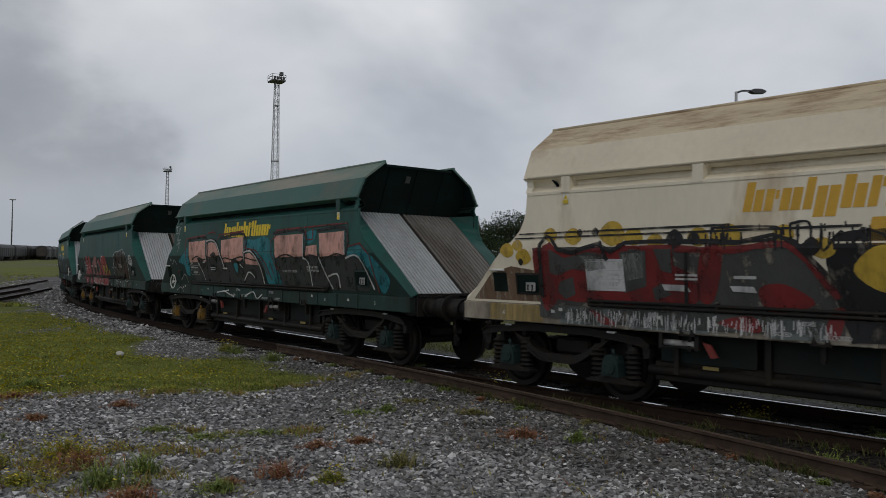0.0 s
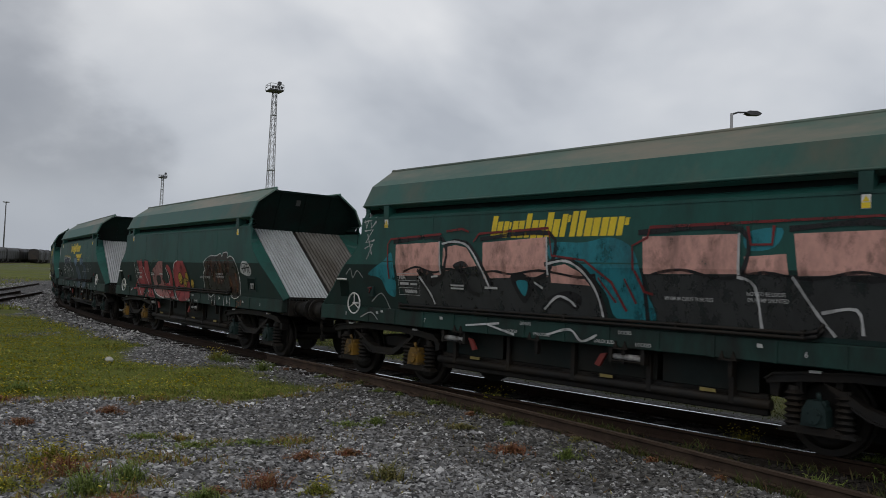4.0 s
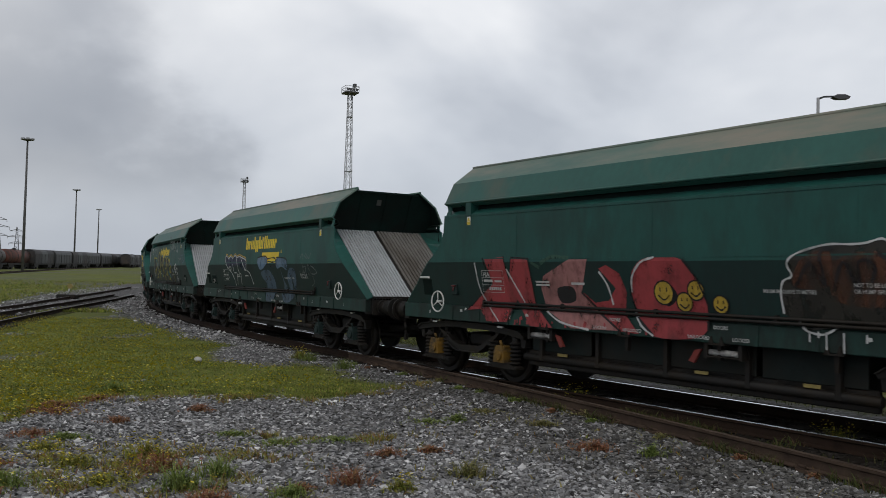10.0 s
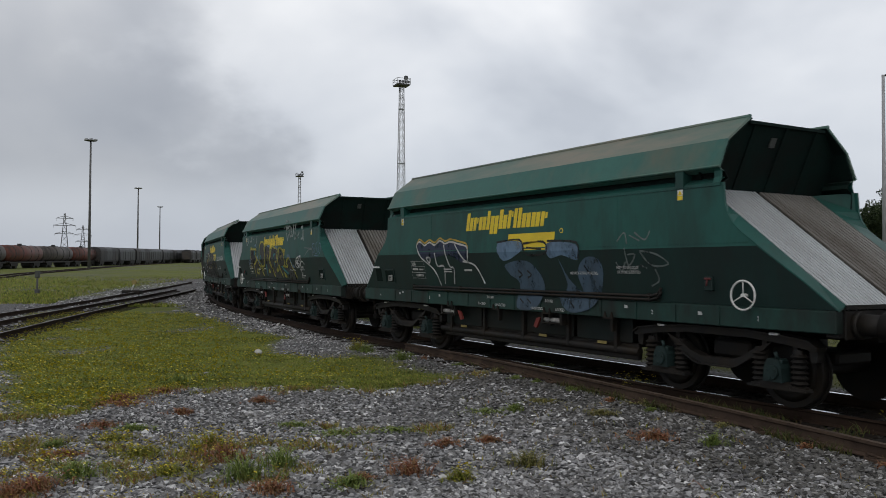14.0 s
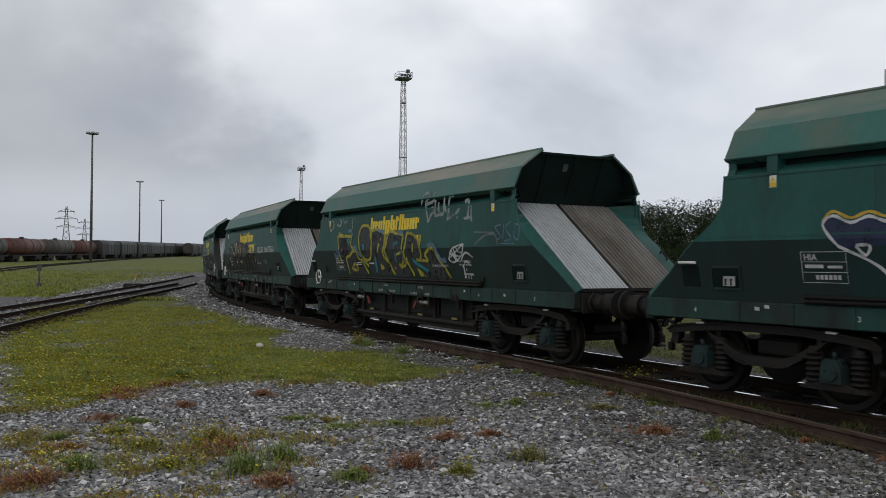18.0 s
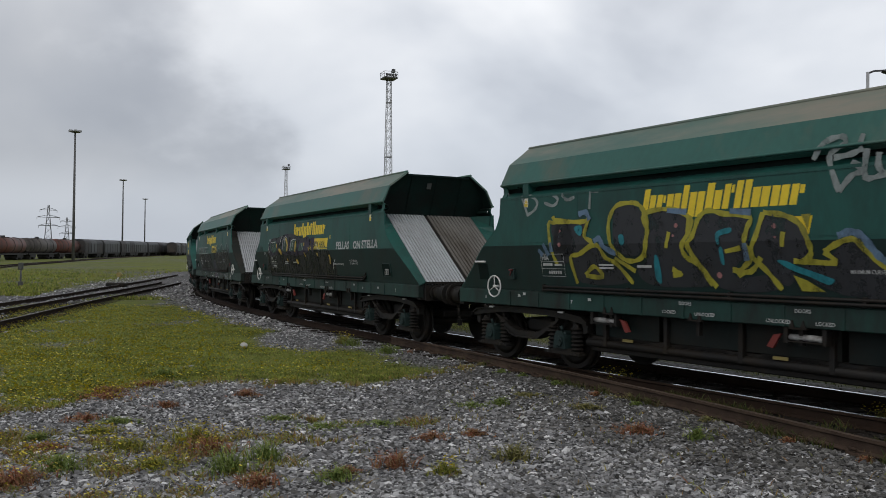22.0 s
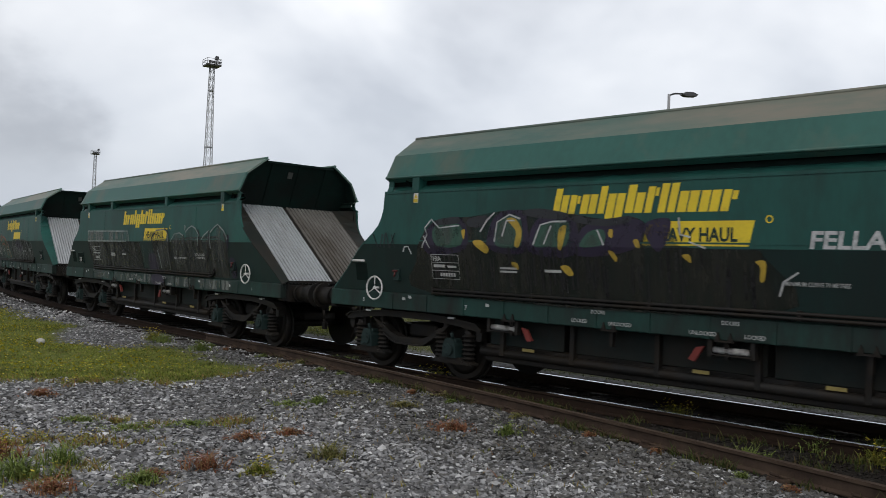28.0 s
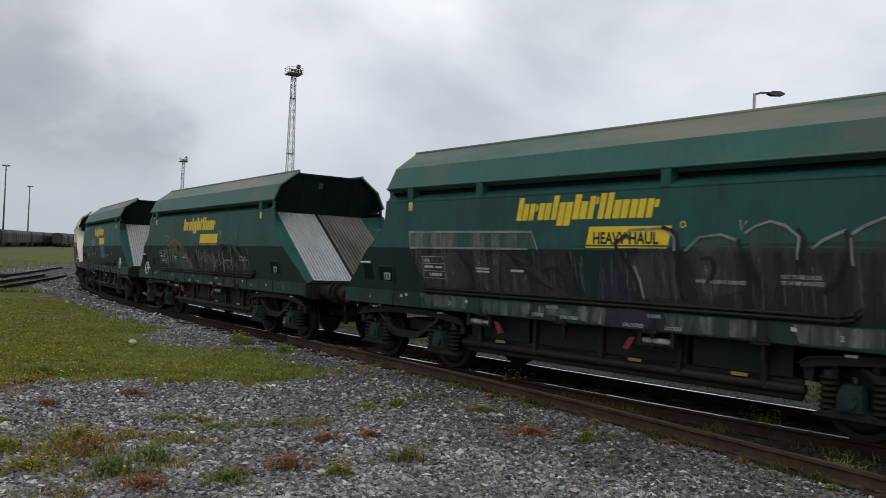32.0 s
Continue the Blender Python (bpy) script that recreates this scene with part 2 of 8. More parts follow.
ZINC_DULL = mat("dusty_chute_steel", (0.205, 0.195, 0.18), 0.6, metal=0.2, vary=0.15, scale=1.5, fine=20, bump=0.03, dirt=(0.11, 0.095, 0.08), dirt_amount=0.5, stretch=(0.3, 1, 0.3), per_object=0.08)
YELLOW = mat("yellow_vinyl_lettering", (0.80, 0.60, 0.03), 0.5, vary=0.12, scale=4, fine=30, bump=0, dirt=(0.35, 0.26, 0.05), dirt_amount=0.2)
GOLD = mat("ochre_vinyl_lettering", (0.62, 0.36, 0.04), 0.5, vary=0.12, scale=4, fine=30, bump=0)
WHITE = mat("white_paint_marking", (0.72, 0.72, 0.70), 0.55, vary=0.12, scale=6, fine=30, bump=0)
GREYW = mat("faded_white_marking", (0.30, 0.31, 0.30), 0.6, vary=0.25, scale=6, fine=30, bump=0)
STENCIL = mat("white_stencil_paint", (0.46, 0.47, 0.46), 0.6, vary=0.25, scale=6, fine=30, bump=0)
CHALKY = mat("grubby_white_cylinder_paint", (0.46, 0.46, 0.45), 0.6, vary=0.25, scale=8, fine=30, bump=0, dirt=(0.10, 0.09, 0.08), dirt_amount=0.45, dirt_scale=5)
RUST = mat("rusty_rail_steel", (0.032, 0.020, 0.014), 0.85, spec=0.15, vary=0.4, scale=6, fine=60, bump=0.25, dirt=(0.03, 0.02, 0.015), dirt_amount=0.4, dirt_scale=3)
SHINE = mat("polished_rail_head", (0.72, 0.74, 0.76), 0.22, metal=1.0, vary=0.08, scale=3, fine=50, bump=0.0)
DULL = mat("dull_worn_rail_head", (0.16, 0.15, 0.145), 0.45, metal=0.7, vary=0.3, scale=2, fine=30, bump=0.0, dirt=(0.08, 0.05, 0.035), dirt_amount=0.5, dirt_scale=0.8)
SLEEPER = mat("old_oily_timber", (0.022, 0.018, 0.015), 0.95, spec=0.1, vary=0.4, scale=4, fine=40, bump=0.4, stretch=(1, 6, 6))


# ---- mesh helpers ----
def link(name, bm, material, parent=None, label="", smooth=False, m=None):
    me = bpy.data.meshes.new(name)
    if bm.faces:
        bmesh.ops.recalc_face_normals(bm, faces=bm.faces)
    if smooth:
        for f in bm.faces:
            f.smooth = True
    bm.to_mesh(me)
    bm.free()
    for k in material if isinstance(material, (list, tuple)) else [material]:
        me.materials.append(k)
    ob = new(name, me)
    ob.parent = parent
    if m is not None:
        ob.matrix_basis = m
    if label:
        tagged(ob, label)
    return ob


def part(name, bm, material, parent, label="", smooth=False, m=None):
    return link(name, bm, material, parent, label, smooth, m)


def empty(name, label, category, group="", kind=""):
    ob = new(name)
    ob.empty_display_size = 0.3
    return tagged(ob, label, category, group, kind)


def box(bm, x0, x1, y0, y1, z0, z1, bevel=0.0):
    v = [bm.verts.new(p) for p in ((x0, y0, z0), (x1, y0, z0), (x1, y1, z0), (x0, y1, z0), (x0, y0, z1), (x1, y0, z1), (x1, y1, z1), (x0, y1, z1))]
    fs = [bm.faces.new([v[i] for i in q]) for q in ((0, 3, 2, 1), (4, 5, 6, 7), (0, 1, 5, 4), (1, 2, 6, 5), (2, 3, 7, 6), (3, 0, 4, 7))]
    if bevel:
        bmesh.ops.bevel(bm, geom=list({e for f in fs for e in f.edges}), offset=bevel, segments=1, affect="EDGES", profile=0.5)
    return bm


def prism(bm, pts, axis, a, b):
    """A polygon, in the plane across the axis, drawn out from a to b."""
    def at(p, k):
        return {"x": (k, p[0], p[1]), "y": (p[0], k, p[1]), "z": (p[0], p[1], k)}[axis]
    u, w = [bm.verts.new(at(p, a)) for p in pts], [bm.verts.new(at(p, b)) for p in pts]
    bm.faces.new(u), bm.faces.new(w[::-1])
    n = len(pts)
    for i in range(n):
        bm.faces.new((u[i], u[(i + 1) % n], w[(i + 1) % n], w[i]))
    return bm


def rod(bm, p, q, r, n=10, r2=None, caps=True):
    p, q = Vector(p), Vector(q)
    t = (q - p).to_track_quat("Z", "Y")
    ring = lambda c, k: [bm.verts.new(c + t @ Vector((k * math.cos(2 * math.pi * i / n), k * math.sin(2 * math.pi * i / n), 0))) for i in range(n)]
    a, b = ring(p, r), ring(q, r if r2 is None else r2)
    for i in range(n):
        bm.faces.new((a[i], a[(i + 1) % n], b[(i + 1) % n], b[i])).smooth = True
    if caps:
        bm.faces.new(a[::-1]), bm.faces.new(b)
    return bm


def pipe(bm, pts, r, n=8):
    for p, q in zip(pts, pts[1:]):
        rod(bm, p, q, r, n)
    return bm


def ring(bm, c, radius, r, axis="y", n=28, k=6):
    vs = []
    for i in range(n):
        a = 2 * math.pi * i / n
        row = []
        for j in range(k):
            b = 2 * math.pi * j / k
            d, h = radius + r * math.cos(b), r * math.sin(b)
            p = {"y": (d * math.cos(a), h, d * math.sin(a)), "z": (d * math.cos(a), d * math.sin(a), h), "x": (h, d * math.cos(a), d * math.sin(a))}[axis]
            row.append(bm.verts.new(Vector(c) + Vector(p)))
        vs.append(row)
    for i in range(n):
        for j in range(k):
            bm.faces.new((vs[i][j], vs[(i + 1) % n][j], vs[(i + 1) % n][(j + 1) % k], vs[i][(j + 1) % k])).smooth = True
    return bm


def turned(bm, c, prof, n=12):
    """A turned shape round the upright through c: rows of height and radius."""
    rows = [[bm.verts.new((c[0] + r * math.cos(2 * math.pi * i / n), c[1] + r * math.sin(2 * math.pi * i / n), z)) for i in range(n)] for z, r in prof if r > 0]
    for a, b in zip(rows, rows[1:]):
        for i in range(n):
            bm.faces.new((a[i], a[(i + 1) % n], b[(i + 1) % n], b[i]))
    bm.faces.new(rows[0][::-1]), bm.faces.new(rows[-1])
    return bm


def sheet(bm, rows, thick=None):
    """A skin through rows of points, with thickness if wanted (a vector)."""
    g = [[bm.verts.new(p) for p in r] for r in rows]
    for r, s in zip(g, g[1:]):
        for i in range(len(r) - 1):
            bm.faces.new((r[i], r[i + 1], s[i + 1], s[i]))
    if thick is not None:
        d = Vector(thick)
        h = [[bm.verts.new(Vector(p) + d) for p in r] for r in rows]
        for r, s in zip(h, h[1:]):
            for i in range(len(r) - 1):
                bm.faces.new((r[i], s[i], s[i + 1], r[i + 1]))
        edge = g[0] + [r[-1] for r in g[1:]] + g[-1][-2::-1] + [r[0] for r in g[-2:0:-1]]
        back = h[0] + [r[-1] for r in h[1:]] + h[-1][-2::-1] + [r[0] for r in h[-2:0:-1]]
        for i in range(len(edge)):
            j = (i + 1) % len(edge)
            bm.faces.new((edge[i], back[i], back[j], edge[j]))
    return bm


def B():
    return bmesh.new()


# ---- the line of the railway ----
LINE = (2.612, 13.734, -1.00569, 0.0059678, -3.8717e-05)
PITCH = 13.247
GAUGE = 0.7525


def on_line(s, lat=0.0):
    """Place and heading on the running line; s grows towards the near end, lat to the side where the camera stands."""
    x0, y0, h0, k0, k1 = LINE
    n = 40
    x = y = 0.0
    for i in range(n):
        q = s * (i + 0.5) / n
        h = h0 + k0 * q + k1 * q * q / 2
        x, y = x + math.cos(h) * s / n, y + math.sin(h) * s / n
    h = h0 + k0 * s + k1 * s * s / 2
    return x0 + x + math.sin(h) * lat, y0 + y - math.cos(h) * lat, h


def train_at(t):
    """How far along the line the first wagon's middle is."""
    i = min(int(t), 31)
    a, b = TRAIN[i], TRAIN[i + 1]
    p, q = TRAIN[max(i - 1, 0)], TRAIN[min(i + 2, 32)]
    u = t - i
    va, vb = (b - p) / (2 if i else 1), (q - a) / (2 if i < 31 else 1)
    return a + u * (va + u * (3 * (b - a) - 2 * va - vb + u * (2 * (a - b) + va + vb)))


TRAIN = (6.77, 9.14, 11.47, 13.77, 16.05, 18.30, 20.53, 22.76, 24.99, 27.22, 29.46, 31.70, 33.95, 36.20, 38.45, 40.70, 42.95, 45.19, 47.42, 49.65, 51.89, 54.14, 56.40, 58.71, 61.06, 63.47, 65.96, 68.53, 71.19, 73.94, 76.75, 79.59, 82.42)


def wagon_pose(s):
    x0, y0, _ = on_line(s - 3.95)
    x1, y1, _ = on_line(s + 3.95)
    return pose((x0 + x1) / 2, (y0 + y1) / 2, 0, 0, 0, math.degrees(math.atan2(y1 - y0, x1 - x0)))


# ---- hopper wagon ----
# profile of one side, from the top edge down: how far out, how high
TOP, SHOULDER, LIP = (0.79, 3.60), (1.222, 3.28), (1.378, 2.92)
SLOT_T, SLOT_I, SLOT_B, RIDGE = (1.30, 2.885), (1.21, 2.87), (1.24, 2.80), (1.365, 2.725)
KNEE, HEM = (1.365, 1.93), (1.235, 1.205)
END_BACK = ((1.205, 5.84), (1.54, 5.44), (1.81, 5.16), (1.93, 5.01), (1.96, 4.97), (2.1, 4.78), (2.21, 4.66), (2.33, 4.59), (2.45, 4.55), (2.725, 4.53))
END_FRONT = ((1.205, 5.99), (1.54, 5.58), (1.81, 5.21), (1.93, 5.05), (1.96, 5.01), (2.1, 4.81), (2.21, 4.68), (2.33, 4.60), (2.45, 4.56), (2.725, 4.54))
CHUTE = ((5.97, 1.265), (4.05, 2.70))


def end_x(z, e=1):
    """Where the side sheet ends at that height, at the leading (1) or trailing (-1) end."""
    curve = END_FRONT if e > 0 else END_BACK
    for (z0, x0), (z1, x1) in zip(curve, curve[1:]):
        if z <= z1:
            return x0 + (x1 - x0) * (z - z0) / (z1 - z0)
    return curve[-1][1]


def side_out(z):
    if z >= KNEE[1]:
        return KNEE[0]
    return HEM[0] + (KNEE[0] - HEM[0]) * (z - HEM[1]) / (KNEE[1] - HEM[1])


def build_bogie(parent, x, paint):
    """Bogie at x; returns its part, with side frames, springs and boxes under it."""
    bm = B()
    box(bm, -0.30, 0.30, -0.80, 0.80, 0.52, 0.74, 0.03)
    box(bm, -1.2, 1.2, -0.35, 0.35, 0.50, 0.66, 0.03)
    bogie = part("bogie", bm, BLACK, parent, "black three-piece freight bogie caked in grime", m=pose(x, 0, 0))
    for sgn in (-1, 1):
        bm = B()
        y0, y1 = sgn * 0.93, sgn * 1.06
        top = [(-1.46, 0.77), (-1.36, 0.84), (-1.05, 0.875), (-0.5, 0.915), (0.5, 0.915), (1.05, 0.875), (1.36, 0.84), (1.46, 0.77), (1.44, 0.72), (1.05, 0.775), (0.5, 0.82), (-0.5, 0.82), (-1.05, 0.775), (-1.44, 0.72)]
        prism(bm, top, "y", y0, sgn * 1.10)
        flange = [(-1.47, 0.77), (-1.36, 0.845), (-1.05, 0.88), (-0.5, 0.92), (0.5, 0.92), (1.05, 0.88), (1.36, 0.845), (1.47, 0.77), (1.44, 0.765), (1.36, 0.825), (1.05, 0.86), (0.5, 0.90), (-0.5, 0.90), (-1.05, 0.86), (-1.36, 0.825), (-1.44, 0.765)]
        prism(bm, flange, "y", y0, sgn * 1.135)
        bow = [(-0.84, 0.79), (-0.60, 0.70), (-0.42, 0.585), (-0.24, 0.53), (0.24, 0.53), (0.42, 0.585), (0.60, 0.70), (0.84, 0.79), (0.74, 0.70), (0.54, 0.56), (0.36, 0.455), (0.24, 0.425), (-0.24, 0.425), (-0.36, 0.455), (-0.54, 0.56), (-0.74, 0.70)]
        prism(bm, bow, "y", y0, sgn * 1.09)
        prism(bm, [(-0.54, 0.555), (-0.36, 0.45), (-0.24, 0.42), (0.24, 0.42), (0.36, 0.45), (0.54, 0.555), (0.54, 0.575), (0.35, 0.47), (0.24, 0.44), (-0.24, 0.44), (-0.35, 0.47), (-0.54, 0.575)], "y", y0, sgn * 1.13)
        for q in (-1, 1):
            prism(bm, [(q * 0.66, 0.80), (q * 0.73, 0.80), (q * 0.74, 0.26), (q * 0.66, 0.26)], "y", y0, sgn * 1.03)
            prism(bm, [(q * 1.08, 0.80), (q * 1.15, 0.80), (q * 1.16, 0.26), (q * 1.08, 0.26)], "y", y0, sgn * 1.03)
            prism(bm, [(q * 1.30, 0.82), (q * 1.44, 0.76), (q * 1.42, 0.60), (q * 1.34, 0.58)], "y", y0, sgn * 1.05)
        part("side_frame", bm, BLACK, bogie)
        for ax in (-0.9, 0.9):
            bm = B()
            rod(bm, (ax, sgn * 0.94, 0.44), (ax, sgn * 1.15, 0.44), 0.105, 14)
            rod(bm, (ax, sgn * 1.15, 0.44), (ax, sgn * 1.19, 0.44), 0.085, 14)
            box(bm, ax - 0.10, ax + 0.10, sgn * 0.98, sgn * 1.13, 0.36, 0.60, 0.02)
            prism(bm, [(ax - 0.135, 0.33), (ax + 0.135, 0.33), (ax + 0.12, 0.50), (ax + 0.07, 0.60), (ax - 0.07, 0.60), (ax - 0.12, 0.50)], "y", sgn * 0.98, sgn * 1.155)
            rod(bm, (ax + 0.05, sgn * 1.12, 0.58), (ax + 0.05, sgn * 1.16, 0.68), 0.022, 8)
            for k in range(3):
                a = k * 2.09 + 0.5
                rod(bm, (ax + 0.06 * math.cos(a), sgn * 1.19, 0.44 + 0.06 * math.sin(a)), (ax + 0.06 * math.cos(a), sgn * 1.205, 0.44 + 0.06 * math.sin(a)), 0.013, 6)
            part("axlebox", bm, paint, bogie)
            bm = B()
            prism(bm, [(ax - 0.40, 0.24), (ax + 0.40, 0.24), (ax + 0.40, 0.27), (ax + 0.14, 0.335), (ax - 0.14, 0.335), (ax - 0.40, 0.27)], "y", sgn * 0.95, sgn * 1.11)
            part("spring_saddle", bm, BLACK, bogie)
            for d in (-0.27, 0.27):
                bm = B()
                turned(bm, (ax + d, sgn * 1.02), [(0.245, 0.0), (0.245, 0.115), (0.285, 0.115)] + [(0.30 + k * 0.031, 0.105 if k % 2 else 0.068) for k in range(13)] + [(0.72, 0.06), (0.74, 0.0)])
                part("coil_spring", bm, BLACK, bogie)
            bm = B()
            box(bm, ax - 0.065, ax + 0.065, sgn * 1.09, sgn * 1.145, 0.875, 0.905, 0.008)
            part("marker_plate", bm, WHITE, bogie, "small white painted marker plate")
    for ax in (-0.9, 0.9):
        bm = B()
        for sgn in (-1, 1):
            rod(bm, (0, sgn * 0.70, 0), (0, sgn * 0.82, 0), 0.43, 32)
            rod(bm, (0, sgn * 0.675, 0), (0, sgn * 0.70, 0), 0.46, 32)
            rod(bm, (0, sgn * 0.82, 0), (0, sgn * 0.835, 0), 0.36, 24, 0.30)
        rod(bm, (0, -0.95, 0), (0, 0.95, 0), 0.075, 12)
        part("wheelset", bm, [BLACK], bogie, "dark steel wheels on an axle", m=pose(ax, 0, 0.43))
    return bogie


def build_wagon(name, label, wheel_end, P, posts=(-3.84, 3.84), tri=False):
    """One covered-end aggregate hopper. wheel_end: +1 or -1, where the handwheel sits. P: paints."""
    wagon = empty(name, label, "hopper wagon", "wagons of the train")
    body, top, low, sole = P["body"], P["top"], P["low"], P["sole"]
    hx, high, shoulder = P["hood_end"], (TOP[0], TOP[1] + P["hood_lift"]), (SHOULDER[0] + P["hood_lift"] * 0.5, SHOULDER[1] + P["hood_lift"] * 0.6)
    zs_up = [2.725, 2.45, 2.33, 2.21, 2.1, 1.96, 1.93]
    zs_lo = [1.93, 1.81, 1.54, 1.205]
    for sgn in (-1, 1):
        # upper side
        bm = B()
        sheet(bm, [[(-end_x(z, -1), sgn * side_out(z), z), (-2.2, sgn * side_out(z), z), (0, sgn * side_out(z), z), (2.2, sgn * side_out(z), z), (end_x(z), sgn * side_out(z), z)] for z in zs_up], (0, -sgn * 0.03, 0))
        box(bm, -4.5, 4.5, sgn * 1.364, sgn * 1.374, 2.685, 2.722)
        box(bm, -4.9, 4.9, sgn * 1.364, sgn * 1.370, 1.975, 1.995)
        for x in (-0.012, -2.65, 2.65):
            box(bm, x, x + 0.012, sgn * 1.364, sgn * 1.368, 1.94, 2.68)
        part("side_panel", bm, body, wagon)
        # lower side, leaning in; green ones are coloured darker for facing down
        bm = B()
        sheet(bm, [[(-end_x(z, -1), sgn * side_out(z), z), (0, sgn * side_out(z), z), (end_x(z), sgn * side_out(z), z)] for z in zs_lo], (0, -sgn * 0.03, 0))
        part("lower_panel", bm, low, wagon, "grimy lower side sheet leaning inwards, shade coloured into the green")
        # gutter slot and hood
        # on green wagons the slot's shade is in the gutter colour
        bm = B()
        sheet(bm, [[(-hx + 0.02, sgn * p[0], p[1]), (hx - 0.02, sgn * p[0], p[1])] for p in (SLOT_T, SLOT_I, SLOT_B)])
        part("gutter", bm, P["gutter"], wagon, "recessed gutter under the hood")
        bm = B()
        sheet(bm, [[(-hx + 0.01, sgn * p[0], p[1]), (hx - 0.01, sgn * p[0], p[1])] for p in (SLOT_B, RIDGE)])
        part("gutter_shelf", bm, body, wagon, "sloping shelf below the gutter")
        bm = B()
        sheet(bm, [[(-hx - k, sgn * p[0], p[1]), (-1.5, sgn * p[0], p[1]), (1.5, sgn * p[0], p[1]), (hx + (k if sgn > 0 else 0.0), sgn * p[0], p[1])] for p, k in ((shoulder, 0.0), (LIP, 0.03), (SLOT_T, 0.0))], (0, -sgn * 0.025, -0.02))
        rod(bm, (-4.5, sgn * LIP[0], LIP[1] + 0.005), (4.5, sgn * LIP[0], LIP[1] + 0.005), 0.018, 6)
        part("hood_panel", bm, top, wagon, "faded folded hood sheet with rain streaks")
        bm = B()
        sheet(bm, [[(hx * (k - 3) / 3 + (q * (-1 if k == 0 else 1) if k == 0 or (k == 6 and sgn > 0) else 0.0), sgn * p[0], p[1]) for k in range(7)] for p, q in ((high, 0.0), (shoulder, 0.0))], (0, -sgn * 0.025, -0.02))
        rod(bm, (-hx, sgn * 0.79, high[1]), (hx, sgn * 0.79, high[1]), 0.025, 8)
        part("roof_sheet", bm, P["roof"], wagon, "sloping roof sheet pale with stone dust")
        for x in posts:
            bm = B()
            prism(bm, [(sgn * 1.384, 2.93), (sgn * 1.384, 2.70), (sgn * 1.20, 2.72), (sgn * 1.20, 2.9)], "x", x - 0.07, x + 0.07)
            part("hood_bracket", bm, body, wagon)
        # solebar
        bm = B()
        box(bm, -5.88, 5.96, sgn * 1.13, sgn * 1.25, 0.945, 1.20, 0.012)
        for k in range(13):
            x = -4.4 + k * 0.73
            box(bm, x - 0.02, x + 0.02, sgn * 1.25, sgn * 1.262, 0.95, 1.19)
        part("solebar", bm, sole, wagon)
        bm = B()
        for z in (1.235, 1.285):
            rod(bm, (-3.5, sgn * 1.285, z), (3.22, sgn * 1.285, z), 0.020, 8)
            pipe(bm, [(3.22, sgn * 1.285, z), (3.36, sgn * 1.285, z + 0.03), (3.42, sgn * 1.285, z + 0.11)], 0.020, 8)
        for x in (-3.5, -1.7, 0, 1.7, 3.2):
            box(bm, x - 0.02, x + 0.02, sgn * 1.22, sgn * 1.30, 1.215, 1.32)
        part("door_rod", bm, BLACK, wagon, "long black operating rods along the side")
    for e in (-1, 1):
        # end sheet under the hood, leaning in, the hood's shade put into its colour
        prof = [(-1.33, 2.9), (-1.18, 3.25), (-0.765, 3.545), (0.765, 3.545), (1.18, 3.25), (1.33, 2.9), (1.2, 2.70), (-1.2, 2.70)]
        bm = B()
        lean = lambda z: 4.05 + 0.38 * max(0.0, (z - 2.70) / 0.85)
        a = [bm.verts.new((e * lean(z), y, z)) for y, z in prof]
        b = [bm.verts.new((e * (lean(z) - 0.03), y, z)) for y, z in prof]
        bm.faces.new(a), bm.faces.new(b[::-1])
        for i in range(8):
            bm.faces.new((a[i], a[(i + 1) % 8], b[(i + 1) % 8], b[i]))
        end = part("end_sheet", bm, SHADE_GREEN, wagon, "end sheet coloured dark for the hood's shade")
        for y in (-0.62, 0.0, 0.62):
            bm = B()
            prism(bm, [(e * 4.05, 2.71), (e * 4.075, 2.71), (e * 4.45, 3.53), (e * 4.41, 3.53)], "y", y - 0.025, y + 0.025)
            part("end_rib", bm, SHADE_GREEN, end)
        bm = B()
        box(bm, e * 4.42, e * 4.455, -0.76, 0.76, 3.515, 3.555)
        part("top_rail", bm, SHADE_GREEN, end)
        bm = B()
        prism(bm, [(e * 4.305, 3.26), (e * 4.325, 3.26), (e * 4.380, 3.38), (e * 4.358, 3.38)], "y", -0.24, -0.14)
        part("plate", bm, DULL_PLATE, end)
        # hood cheeks lining the corner between hood and end sheet, shade-dark on green wagons
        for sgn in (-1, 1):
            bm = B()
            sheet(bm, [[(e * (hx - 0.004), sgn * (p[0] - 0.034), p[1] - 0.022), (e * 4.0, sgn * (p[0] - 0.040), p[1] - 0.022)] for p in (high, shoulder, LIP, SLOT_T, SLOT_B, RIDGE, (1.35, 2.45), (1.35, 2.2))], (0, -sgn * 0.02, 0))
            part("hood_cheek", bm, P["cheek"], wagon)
            bm = B()
            sheet(bm, [[(e * (hx - 0.11), sgn * y, z), (e * (hx - 0.002), sgn * y, z)] for y, z in ((LIP[0] - 0.01, LIP[1] - 0.01), (1.335, 2.87), (1.33, 2.80), (RIDGE[0] - 0.003, RIDGE[1] + 0.002))], (0, -sgn * 0.018, 0))
            part("gutter_end", bm, body, wagon)
            # gusset between side edge and chute
            bm = B()
            rows = []
            for z, x in (END_FRONT if e > 0 else END_BACK):
                u = max(0.0, min(1.0, (z - 1.265) / (2.70 - 1.265)))
                rows.append([(e * x, sgn * side_out(z), z), (e * (5.97 + (4.05 - 5.97) * u), (-1.09 if sgn < 0 else 1.03), 1.265 + u * 1.435)])
            sheet(bm, rows, (0, 0, -0.02))
            part("gusset", bm, P["gusset"], wagon)
